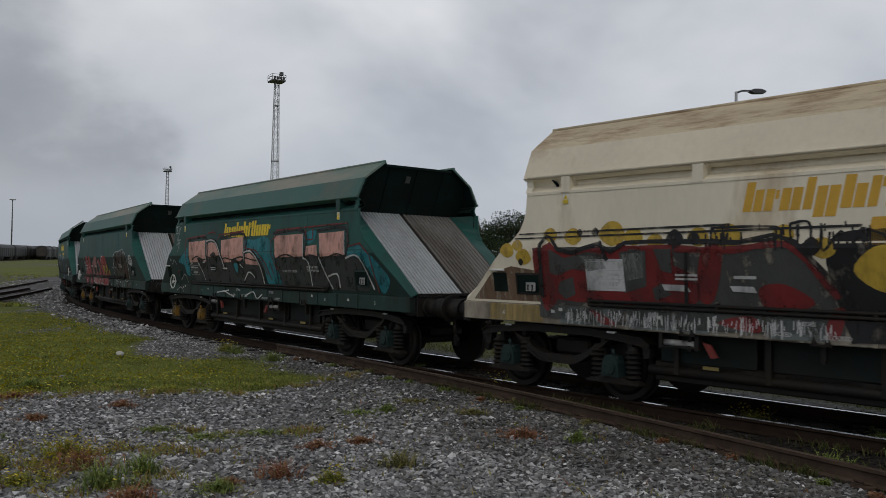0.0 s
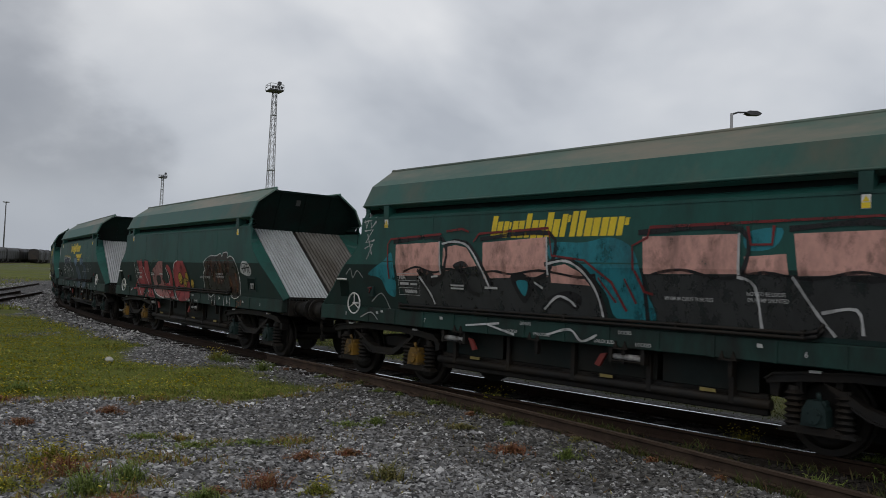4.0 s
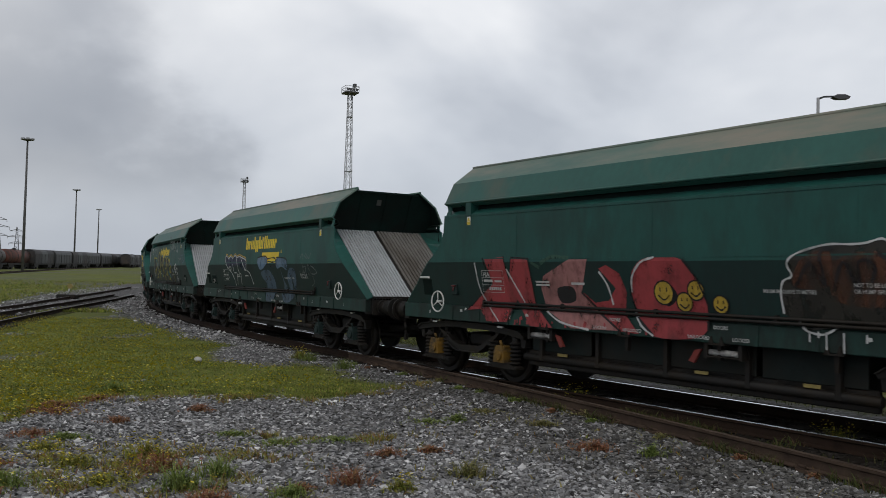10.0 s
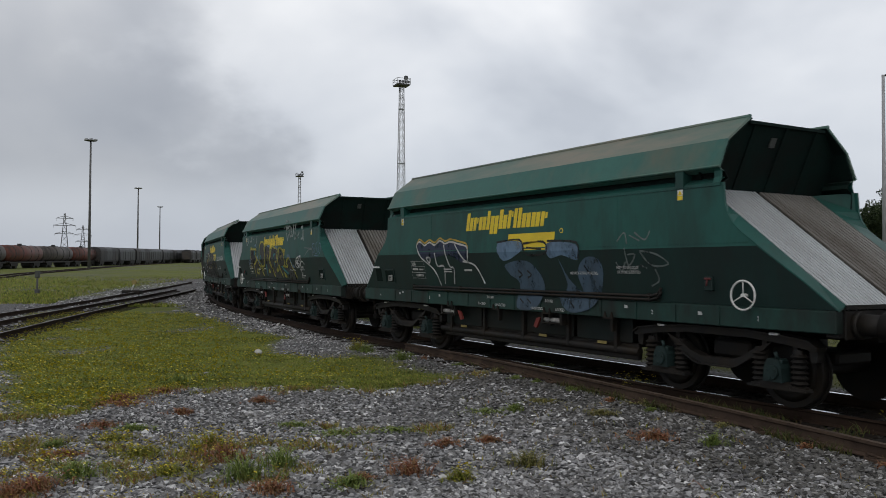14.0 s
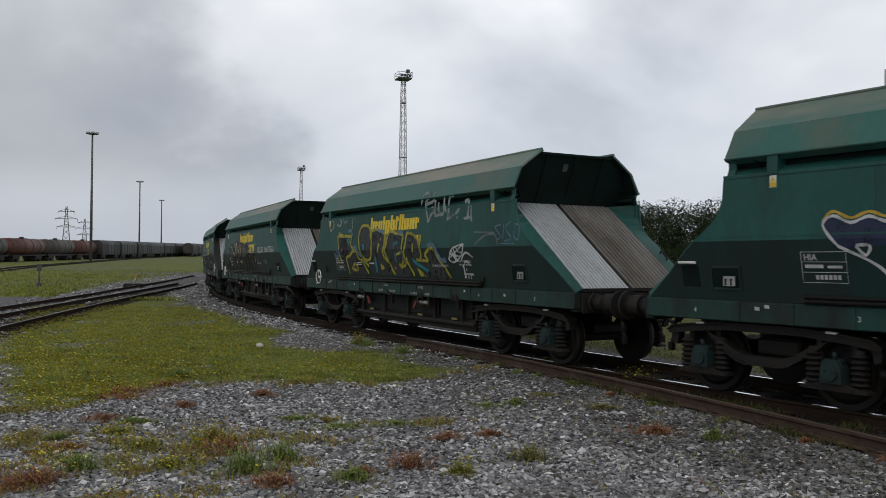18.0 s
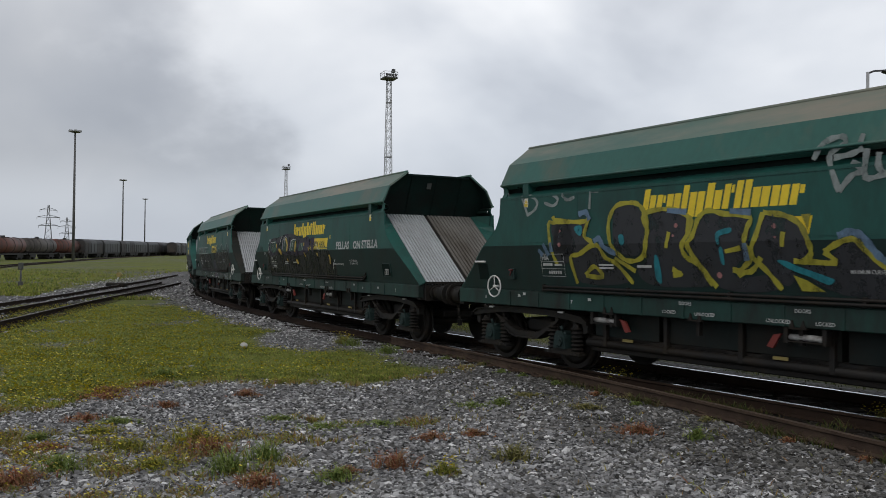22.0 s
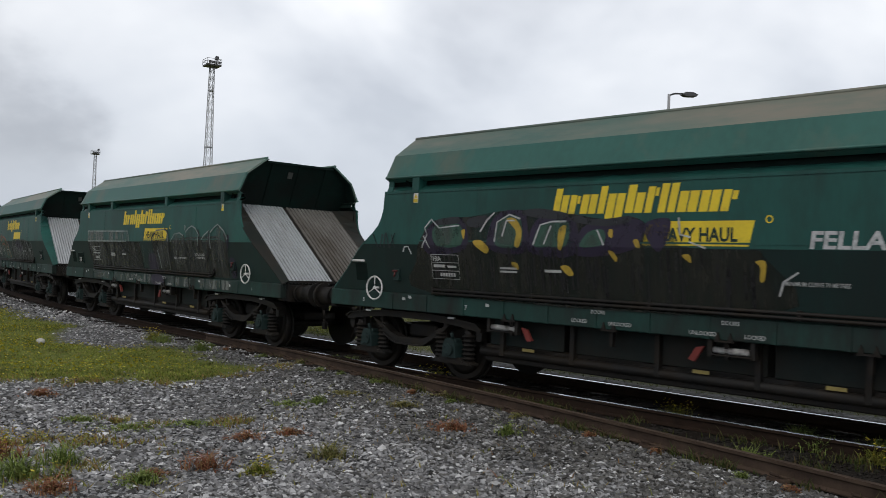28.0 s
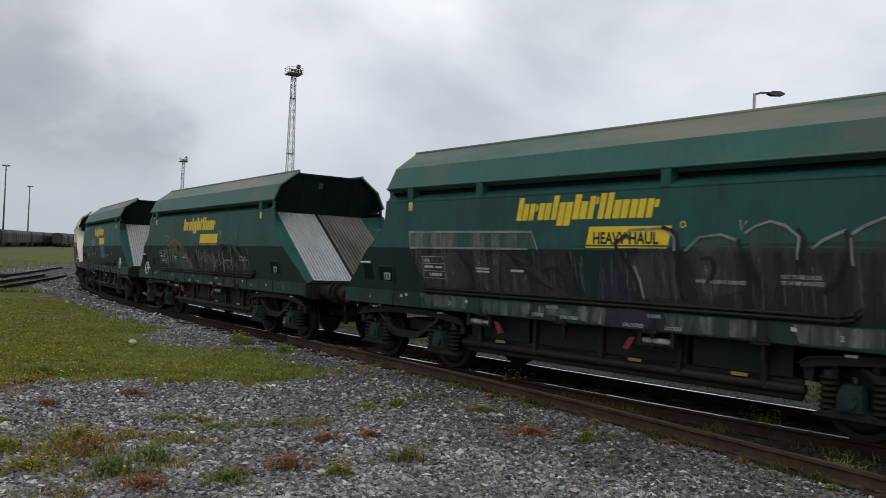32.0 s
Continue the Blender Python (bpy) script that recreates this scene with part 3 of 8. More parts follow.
        # corrugated chute plates; near bright, far dark: a reflection put into the colours
        (xa, za), (xb, zb) = CHUTE
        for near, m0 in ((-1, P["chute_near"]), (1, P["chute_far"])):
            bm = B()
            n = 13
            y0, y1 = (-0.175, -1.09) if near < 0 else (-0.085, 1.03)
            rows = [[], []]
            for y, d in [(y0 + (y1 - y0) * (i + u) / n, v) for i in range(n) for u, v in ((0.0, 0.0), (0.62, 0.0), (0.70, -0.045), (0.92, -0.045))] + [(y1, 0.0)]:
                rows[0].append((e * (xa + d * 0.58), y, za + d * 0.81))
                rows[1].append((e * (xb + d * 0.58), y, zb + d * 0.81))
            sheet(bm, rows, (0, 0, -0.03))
            part("chute_plate", bm, m0, wagon, "corrugated bare steel end chute plate" if near < 0 else "corrugated steel end chute plate, darker reflection painted in")
        bm = B()
        sheet(bm, [[(e * xa, -0.18, za - 0.025), (e * xa, -0.08, za - 0.025)], [(e * xb, -0.18, zb - 0.025), (e * xb, -0.08, zb - 0.025)]], (0, 0, -0.02))
        box(bm, e * 5.92, e * 5.985, -1.10, 1.05, 1.215, 1.262)
        part("chute_divider", bm, BLACK, wagon)
        # headstock
        bm = B()
        box(bm, e * 5.80, e * 5.95, -1.2, 1.2, 0.90, 1.21, 0.01)
        box(bm, e * 5.95, e * 5.98, -0.30, 0.30, 0.92, 1.18, 0.01)
        for y in (-0.86, 0.86):
            box(bm, e * 5.95, e * 5.975, y - 0.24, y + 0.24, 0.88, 1.20, 0.01)
        headstock = part("headstock", bm, BLACK, wagon)
        for y in (-0.865, 0.865):
            bm = B()
            rod(bm, (e * 5.97, y, 1.04), (e * 6.32, y, 1.04), 0.125, 20)
            rod(bm, (e * 5.97, y, 1.04), (e * 6.04, y, 1.04), 0.155, 20)
            rod(bm, (e * 6.28, y, 1.04), (e * 6.56, y, 1.04), 0.155, 20)
            rod(bm, (e * 6.56, y, 1.04), (e * 6.60, y, 1.04), 0.21, 24)
            part("buffer", bm, BLACK, headstock, "heavy black sprung buffer")
        bm = B()
        pipe(bm, [(e * 5.98, 0, 1.0), (e * 6.25, 0, 0.97), (e * 6.40, 0, 0.80)], 0.045, 8)
        ring(bm, (e * 6.5, 0, 0.88), 0.11, 0.03, "y", 16, 6)
        part("coupling", bm, BLACK, headstock)
        for y in (-0.42, 0.36):
            bm = B()
            pipe(bm, [(e * 5.97, y, 0.93), (e * 6.06, y, 0.90), (e * 6.10, y, 0.74), (e * 6.13, y, 0.58), (e * 6.16, y, 0.50)], 0.026, 8)
            box(bm, e * 6.12, e * 6.20, y - 0.04, y + 0.04, 0.40, 0.52, 0.01)
            part("air_hose", bm, BLACK, headstock, "dangling black rubber brake hose")
    # floor of the hopper
    bm = B()
    sheet(bm, [[(-4.0, -1.2, 2.5), (0, -1.2, 2.1), (4.0, -1.2, 2.5)], [(-4.0, 1.2, 2.5), (0, 1.2, 2.1), (4.0, 1.2, 2.5)]], (0, 0, -0.03))
    part("hopper_floor", bm, SHADE_GREEN, wagon)
    # centre sill and discharge gear
    bm = B()
    box(bm, -5.8, 5.8, -0.22, 0.22, 0.80, 1.2)
    part("centre_sill", bm, BLACK, wagon)
    for x in (-1.95, -0.65, 0.65, 1.95):
        bm = B()
        prism(bm, [(x - 0.63, 1.2), (x + 0.63, 1.2), (x + 0.38, 0.48), (x - 0.38, 0.48)], "y", -1.0, 1.0)
        part("discharge_chute", bm, BLACK, wagon, "black bottom discharge chute")
    for sgn in (-1, 1):
        bm = B()
        rod(bm, (-2.75, sgn * 1.02, 0.47), (2.75, sgn * 1.02, 0.47), 0.06, 10)
        box(bm, -2.7, 2.7, sgn * 0.92, sgn * 1.0, 0.34, 0.58, 0.015)
        for x in (-2.35, -1.2, 0, 1.2, 2.3):
            box(bm, x - 0.03, x + 0.03, sgn * 0.95, sgn * 1.08, 0.44, 0.96)
        part("door_shaft", bm, BLACK, wagon)
        for x0, x1 in ((-2.60, -1.36), (-1.28, -0.04), (0.04, 1.28), (1.36, 2.60)):
            bm = B()
            box(bm, x0, x1, sgn * 1.005, sgn * 1.02, 0.58, 0.95, 0.006)
            part("pocket_plate", bm, UNDER, wagon, "dull dirty plate over a discharge pocket")
        for x in (-2.1, -0.55, 0.9, 2.35):
            bm = B()
            box(bm, x - 0.11, x + 0.11, sgn * 1.12, sgn * 1.27, 0.925, 0.945)
            prism(bm, [(x - 0.03, 0.94), (x + 0.03, 0.94), (x + 0.02, 0.74), (x - 0.02, 0.74)], "y", sgn * 1.13, sgn * 1.2)
            for d in (-0.07, 0.07):
                prism(bm, [(x + d - 0.03, 0.945), (x + d + 0.03, 0.945), (x + d, 1.03)], "y", sgn * 1.25, sgn * 1.275)
            part("bracket", bm, BLACK, wagon)
        for x in (-1.9, 0.55, 2.0):
            bm = B()
            box(bm, x - 0.10, x + 0.10, sgn * 1.062, sgn * 1.072, 0.535, 0.575)
            part("label_plate", bm, P["tag"], wagon, "small yellow label plate")
    for x, d in ((-2.45, 1), (0.75, -1)):
        bm = B()
        rod(bm, (x, -1.17, 0.83), (x + 0.40, -1.17, 0.83), 0.038, 12)
        ram = part("door_ram", bm, CHALKY, wagon, "white painted door lock cylinder", True)
        bm = B()
        for q in (x - 0.03, x + 0.45):
            box(bm, q - 0.025, q + 0.025, -1.22, -1.12, 0.76, 0.95)
        box(bm, x - 0.02, x + 0.44, -1.225, -1.215, 0.775, 0.79)
        part("ram_cage", bm, BLACK, ram)
        bm = B()
        q = x + (0.6 if d > 0 else -0.2)
        prism(bm, [(q - 0.09, 0.86), (q + 0.01, 0.84), (q + 0.10, 0.70), (q + 0.02, 0.68)] if d > 0 else [(q + 0.09, 0.86), (q - 0.01, 0.84), (q - 0.10, 0.70), (q - 0.02, 0.68)], "y", -1.19, -1.155)
        part("lever", bm, P["lever"], ram, "red painted release lever")
    # air tanks behind
    for x0, x1, y, r in ((-0.5, 1.2, 0.55, 0.2), (2.66, 2.95, -0.6, 0.2), (-2.95, -2.66, -0.6, 0.2)):
        bm = B()
        rod(bm, (x0, y, 0.72), (x1, y, 0.72), r, 18)
        part("air_reservoir", bm, BLACK, wagon)
    # handwheel and recess on the near side
    w = wheel_end
    hx2, hz2 = (4.80, 1.34) if w > 0 else (4.72, 1.255)
    bm = B()
    ring(bm, (w * hx2, -1.335, hz2), 0.175, 0.013)
    for k in range(3):
        a = math.pi / 2 + k * 2 * math.pi / 3
        rod(bm, (w * hx2, -1.33, hz2), (w * hx2 + 0.17 * math.cos(a), -1.335, hz2 + 0.17 * math.sin(a)), 0.008, 6)
    rod(bm, (w * hx2, -1.22, hz2), (w * hx2, -1.35, hz2), 0.022, 10)
    part("handwheel", bm, WHITE, wagon, "white three-spoked parking brake wheel")
    bm = B()
    box(bm, w * 4.20, w * 4.32, -1.33, -1.24, 1.38, 1.56, 0.01)
    valve = part("valve_box", bm, P["valve"], wagon)
    bm = B()
    rod(bm, (w * 4.26, -1.34, 1.52), (w * 4.26, -1.36, 1.44), 0.012, 6)
    rod(bm, (w * 4.22, -1.34, 1.53), (w * 4.31, -1.34, 1.53), 0.018, 6)
    part("valve_handle", bm, P["handle"], valve, "dull red valve handle")
    for q, x in ((-w, 4.55),):
        big = abs(x - 4.55) < 0.01
        hw = 0.21 if big else 0.13
        bm = B()
        c = q * x
        yy = side_out(1.62) + 0.004
        y2 = side_out(1.36) + 0.004
        for za, zb, xa2, xb2 in ((1.60, 1.63, c - hw, c + hw), (1.33, 1.36, c - hw, c + hw)):
            box(bm, xa2, xb2, -side_out(za) - 0.012, -side_out(za) + 0.02, za, zb)
        for xx in (c - hw, c + hw):
            prism(bm, [(-yy - 0.012, 1.63), (-yy + 0.02, 1.63), (-y2 + 0.02, 1.33), (-y2 - 0.012, 1.33)], "x", xx - 0.012, xx + 0.012)
        frame_ob = part("recess_frame", bm, P["pocket"], wagon)
        # a flat plate whose dark colour stands for the shade of a recess
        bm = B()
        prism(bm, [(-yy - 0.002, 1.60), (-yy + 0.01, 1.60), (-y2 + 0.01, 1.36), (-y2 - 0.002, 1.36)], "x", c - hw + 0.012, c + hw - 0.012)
        part("recess", bm, SHADE_GREEN, frame_ob, "flat plate coloured dark as a shaded valve recess")
        if big:
            bm = B()
            box(bm, c - 0.02, c + 0.15, -yy - 0.008, -yy, 1.38, 1.50)
            part("valve_plate", bm, GREYW, frame_ob, "pale instruction plate with two cocks")
            bm = B()
            for d in (0.02, 0.10):
                prism(bm, [(c + d - 0.02, 1.47), (c + d + 0.02, 1.47), (c + d + 0.008, 1.42), (c + d + 0.018, 1.39), (c + d - 0.018, 1.39), (c + d - 0.008, 1.42)], "y", -yy - 0.014, -yy - 0.008)
            part("cock", bm, BLACK, frame_ob)
    # grab rail at the trailing end, white bar
    bm = B()
    rod(bm, (-5.24, -1.35, 1.665), (-4.97, -1.35, 1.665), 0.018, 8)
    part("grab_bar", bm, WHITE, wagon, "short white grab bar")
    # flat too: the pocket's shade is only its dark colour
    bm = B()
    pz = lambda z: -side_out(z) - 0.003
    prism(bm, [(pz(1.63), 1.63), (pz(1.63) + 0.01, 1.63), (pz(1.36) + 0.01, 1.36), (pz(1.36), 1.36)], "x", -5.22, -4.95)
    part("step_pocket", bm, SHADE_GREEN, wagon, "flat near-black plate painted as a shaded step pocket")
    bm = B()
    pipe(bm, [(5.34, 1.20, 1.66), (5.38, 1.22, 1.74), (5.22, 1.24, 1.88), (5.18, 1.22, 1.80)], 0.016, 6)
    part("grab_handle", bm, BLACK, wagon)
    # warning stickers
    for x in (-3.84, 3.84):
        bm = B()
        box(bm, x - 0.045, x + 0.045, -1.3705, -1.3655, 2.54, 2.68)
        st = part("warning_sticker", bm, WHITE, wagon, "white and yellow electrical warning sticker")
        bm = B()
        box(bm, x - 0.042, x + 0.042, -1.3745, -1.3705, 2.545, 2.60)
        prism(bm, [(x - 0.035, 2.61), (x + 0.035, 2.61), (x, 2.67)], "y", -1.3745, -1.3705)
        part("warning_panel", bm, YELLOW, st)
    for x in (-4.17, 4.17):
        build_bogie(wagon, x, P["axle"])
    return wagon


# ---- the train ----
AXLE = mat("blue_grey_axlebox_paint", (0.014, 0.029, 0.028), 0.6, spec=0.3, vary=0.3, scale=8, fine=40, bump=0.1)
AXLE_Y = mat("yellow_axlebox_paint", (0.22, 0.12, 0.015), 0.6, vary=0.3, scale=8, fine=40, bump=0.1, dirt=(0.03, 0.025, 0.015), dirt_amount=0.5, dirt_scale=4)
RED = mat("red_lever_paint", (0.17, 0.026, 0.02), 0.6, vary=0.2, scale=8, fine=40, bump=0.05)
TAG = mat("yellow_label_plate", (0.28, 0.22, 0.07), 0.6, vary=0.2, scale=8, fine=40, bump=0)
GRUBBY = mat("grimy_brown_gusset_paint", (0.018, 0.022, 0.019), 0.6, spec=0.2, vary=0.3, scale=2, fine=20, bump=0.04, dirt=(0.035, 0.028, 0.022), dirt_amount=0.5)
GREEN_PAINT = dict(pocket=GREEN_DARK, gusset=GREEN, handle=mat("dull_red_handle_paint", (0.09, 0.016, 0.016), 0.7, vary=0.3, scale=8, bump=0), hood_end=4.48, hood_lift=0.0, cheek=SHADE_GREEN, body=GREEN, roof=DUSTY, top=GREEN_TOP, low=GREEN_DARK, sole=GREEN_SOLE, chute_near=ZINC, chute_far=ZINC_DULL, gutter=SHADE_GREEN, axle=AXLE, tag=TAG, lever=RED, valve=GREEN_DARK)
CREAM_PAINT = dict(GREEN_PAINT, pocket=BLACK, gusset=CREAM, hood_end=4.56, hood_lift=0.06, cheek=CREAM, body=CREAM, roof=CREAM_ROOF, top=CREAM_TOP, low=CREAM, sole=CREAM_SOLE, valve=CREAM_SOLE, gutter=CREAM)

FORE = build_wagon("hopper_wagon", "dark green steel hopper wagon with graffiti on its side", 1, GREEN_PAINT)
MORE = build_wagon("hopper_wagon", "dark green steel hopper wagon with graffiti on its side", 1, dict(GREEN_PAINT, gusset=GRUBBY), (-3.84, -2.15, 1.15, 3.84))
AFT = build_wagon("hopper_wagon", "dark green steel hopper wagon with graffiti on its side", -1, GREEN_PAINT)
PALE = build_wagon("hopper_wagon", "cream steel hopper wagon covered in red and yellow graffiti", 1, CREAM_PAINT, (-3.84, -1.9, 1.9, 3.84))
WAGONS = [PALE, AFT, None, FORE, None, None, MORE, None, None, None, None, None]
for i, kind in ((2, AFT), (4, AFT), (5, AFT), (7, AFT), (8, FORE), (9, PALE), (10, AFT), (11, FORE)):
    WAGONS[i] = copy_thing(kind, Matrix())

# ---- paint on the wagons ----
def worn(m, low, high, scale, stretch, floor):
    """Let the paint below show through where the coat has worn thin."""
    nt = m.node_tree
    N, L = nt.nodes.new, nt.links.new
    tc, mp, n, r = N("ShaderNodeTexCoord"), N("ShaderNodeMapping"), N("ShaderNodeTexNoise"), N("ShaderNodeMapRange")
    mp.inputs["Scale"].default_value = stretch
    n.inputs["Scale"].default_value, n.inputs["Detail"].default_value, n.inputs["Roughness"].default_value = scale, 8, 0.7
    r.inputs["From Min"].default_value, r.inputs["From Max"].default_value = low, high
    r.inputs["To Min"].default_value, r.inputs["To Max"].default_value = floor, 1.0
    L(tc.outputs["Object"], mp.inputs["Vector"]), L(mp.outputs[0], n.inputs["Vector"])
    L(n.outputs["Fac"], r.inputs["Value"]), L(r.outputs["Result"], nt.nodes["Principled BSDF"].inputs["Alpha"])
    return m


def spray(name, c, vary=0.22, dirt=0.3):
    m = mat(name, c, 0.55, vary=vary, scale=2.5, fine=25, bump=0, dirt=tuple(k * 0.35 + 0.008 for k in c), dirt_amount=dirt, dirt_scale=2.2, stretch=(1, 1, 0.5))
    return worn(m, 0.34, 0.50, 5.0, (1, 1, 0.6), 0.45)


def smear(name, c, low=0.40, high=0.78, floor=0.03):
    m = mat(name, c, 0.65, vary=0.3, scale=2.0, fine=25, bump=0, stretch=(1, 1, 0.2))
    return worn(m, low, high, 3.2, (1.6, 1, 0.22), floor)


PINK = spray("pink_spray_paint", (0.66, 0.36, 0.30))
TEAL = spray("teal_spray_paint", (0.014, 0.20, 0.24))
INK = spray("black_spray_paint", (0.008, 0.008, 0.009))
SMOKE = spray("dark_grey_spray_paint", (0.030, 0.033, 0.033))
SLATE = spray("slate_grey_spray_paint", (0.055, 0.058, 0.054))
CHALK = spray("white_spray_paint", (0.55, 0.56, 0.56))
HAZE = spray("thin_grey_spray_paint", (0.13, 0.155, 0.15))
SCARLET = spray("red_spray_paint", (0.17, 0.014, 0.014))
CORAL = spray("coral_red_spray_paint", (0.33, 0.045, 0.05))
BLUSH = spray("pale_pink_spray_paint", (0.36, 0.16, 0.15))
UMBER = spray("dark_brown_spray_paint", (0.020, 0.018, 0.013))
EMBER = spray("orange_spray_paint", (0.26, 0.085, 0.035))
RUSTY = smear("thin_rust_orange_overspray", (0.16, 0.055, 0.025))
GHOST = smear("thin_grey_ghost_paint", (0.105, 0.115, 0.105), 0.42, 0.85)
STREAK = smear("pale_streaky_old_paint", (0.20, 0.215, 0.20), 0.42, 0.70)
OLIVE = smear("thin_dark_olive_overspray", (0.015, 0.016, 0.010), 0.28, 0.62, 0.25)
MURK = smear("murky_grey_brown_old_paint", (0.030, 0.031, 0.026), 0.30, 0.62, 0.25)
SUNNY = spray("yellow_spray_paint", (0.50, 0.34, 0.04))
LIME = spray("lime_yellow_spray_paint", (0.36, 0.33, 0.03))
NAVY = spray("navy_blue_spray_paint", (0.014, 0.022, 0.060))
SKYB = spray("pale_blue_spray_paint", (0.12, 0.20, 0.30))
STEELB = spray("steel_blue_spray_paint", (0.055, 0.095, 0.14))
PLUM = spray("purple_spray_paint", (0.020, 0.013, 0.036))
SOOT = spray("greenish_black_overspray", (0.010, 0.015, 0.012))
INKY = spray("charcoal_spray_paint", (0.022, 0.024, 0.028))
FADED = spray("thin_white_spray_paint", (0.25, 0.29, 0.28))
MOSSY = spray("dull_green_spray_paint", (0.03, 0.09, 0.06))


def skin(z):
    return 1.266 if z < 1.2045 else side_out(z)


def smooth_line(pts, n=5, closed=False):
    if len(pts) < 3:
        return list(pts)
    out, k = [], len(pts)
    at = (lambda i: pts[i % k]) if closed else (lambda i: pts[max(0, min(k - 1, i))])
    for i in range(k if closed else k - 1):
        p0, p1, p2, p3 = at(i - 1), at(i), at(i + 1), at(i + 2)
        for j in range(n):
            u = j / n
            out.append(tuple(0.5 * (2 * b + (c - a) * u + (2 * a - 5 * b + 4 * c - d) * u * u + (3 * b - a - 3 * c + d) * u ** 3) for a, b, c, d in zip(p0, p1, p2, p3)))
    if not closed:
        out.append(tuple(pts[-1]))
    return out


def paint(wagon, name, material, fills=(), strokes=(), width=0.04, level=1, label="", round_=True):
    """Thin paint on the near side: filled outlines and brushed lines, in metres along and above the rails."""
    if len(fills) > 1 and name == "graffiti_fill":
        for pts in fills:
            paint(wagon, name, material, [pts], (), width, level, label, round_)
        return None
    if len(strokes) > 1 and not fills and name != "overspray":
        for j, pts in enumerate(strokes):
            paint(wagon, name, material, (), [pts], width, level + 0.12 * (j % 7), label, round_)
        return None
    bm = B()
    k = len(strokes[0]) % 5 if strokes else 0
    done = []
    for pts in fills:
        k += 1
        lay = 0.003 * level + 0.0004 * k
        b2 = B()
        b2.faces.new([b2.verts.new((x, 0, z)) for x, z in (smooth_line(pts, 4, True) if round_ else pts)])
        done.append((b2, lay))
    for pts in strokes:
        k += 1
        lay = 0.003 * level + 0.0004 * (k % 7)
        line = smooth_line(pts, 4) if round_ else list(pts)
        b2 = B()
        prev = None
        for i, (x, z) in enumerate(line):
            a, c = line[max(0, i - 1)], line[min(len(line) - 1, i + 1)]
            dx, dz = c[0] - a[0], c[1] - a[1]
            q = math.hypot(dx, dz) or 1.0
            w = width / 2 * (0.75 + 0.5 * abs(math.sin(i * 0.9 + k)))
            pair = [b2.verts.new((x - dz / q * w, 0, z + dx / q * w)), b2.verts.new((x + dz / q * w, 0, z - dx / q * w))]
            if prev:
                b2.faces.new((prev[0], prev[1], pair[1], pair[0]))
            prev = pair
        done.append((b2, lay))
    for b2, lay in done:
        for cut in (1.93, 1.2045):
            bmesh.ops.bisect_plane(b2, geom=b2.verts[:] + b2.edges[:] + b2.faces[:], plane_co=(0, 0, cut), plane_no=(0, 0, 1))
        bmesh.ops.split_edges(b2, edges=[e for e in b2.edges if all(abs(v.co.z - 1.2045) < 1e-5 for v in e.verts)])
        bmesh.ops.triangulate(b2, faces=b2.faces[:])
        made = {}
        for f in b2.faces:
            mid = sum(v.co.z for v in f.verts) / 3
            vs = []
            for v in f.verts:
                y = 1.266 if mid < 1.2045 else side_out(max(1.205, v.co.z))
                key = (v.index if v.index >= 0 else id(v), mid < 1.2045, round(v.co.x, 5), round(v.co.z, 5))
                if key not in made:
                    made[key] = bm.verts.new((v.co.x, -y - lay, v.co.z))
                vs.append(made[key])
            if len(set(vs)) == 3:
                try:
                    bm.faces.new(vs)
                except ValueError:
                    pass
        b2.free()
    ob = part(name, bm, material, wagon, label)
    if name == "overspray":
        tagged(ob, kind="stuff")
    return ob


def drips(wagon, material, x0, x1, z0, z1, count, seed, label, width=0.02):
    """Thin runs of paint down the side."""
    r = random.Random(seed)
    runs = []
    for _ in range(count):
        x, z = r.uniform(x0, x1), z0 - (z0 - z1) * 0.5 * r.random()
        runs.append([(x, z), (x + r.uniform(-0.02, 0.02), z - (z - z1) * r.uniform(0.2, 0.95))])
    paint(wagon, "overspray", material, (), runs, width, 2.5, label, False)


LETTERS = {}


def lettering(wagon, text, x, z, height, material, level=2, bold=0.0, name="lettering", label="", squeeze=1.0, shear=0.0):
    """Words on the near side, from their lower left corner."""
    key = (text, height, material.name, bold, squeeze, shear)
    if key not in LETTERS:
        c = bpy.data.curves.new("lettering", "FONT")
        c.body, c.size, c.offset, c.shear = text, height * 1.38, bold, shear
        c.resolution_u = 2
        tmp = new("lettering_source", c)
        bpy.context.view_layer.update()
        me = bpy.data.meshes.new_from_object(tmp.evaluated_get(bpy.context.evaluated_depsgraph_get()))
        bpy.data.objects.remove(tmp)
        me.materials.clear()
        me.materials.append(material)
        me.transform(Matrix.Diagonal((squeeze, 1, 1, 1)))
        me.name = "lettering"
        LETTERS[key] = me
    ob = new(name, LETTERS[key])
    ob.parent = wagon
    mid = z + height / 2
    if z >= 1.92:
        y, tilt = 1.365, 0.0
    elif z < 1.16:
        y, tilt = 1.266, 0.0
    else:
        y, tilt = side_out(z), math.degrees(math.atan2(KNEE[0] - HEM[0], KNEE[1] - HEM[1]))
    ob.matrix_basis = pose(x, -y - 0.003 * level, z, 90 + tilt, 0, 0)
    if label:
        tagged(ob, label)
    return ob


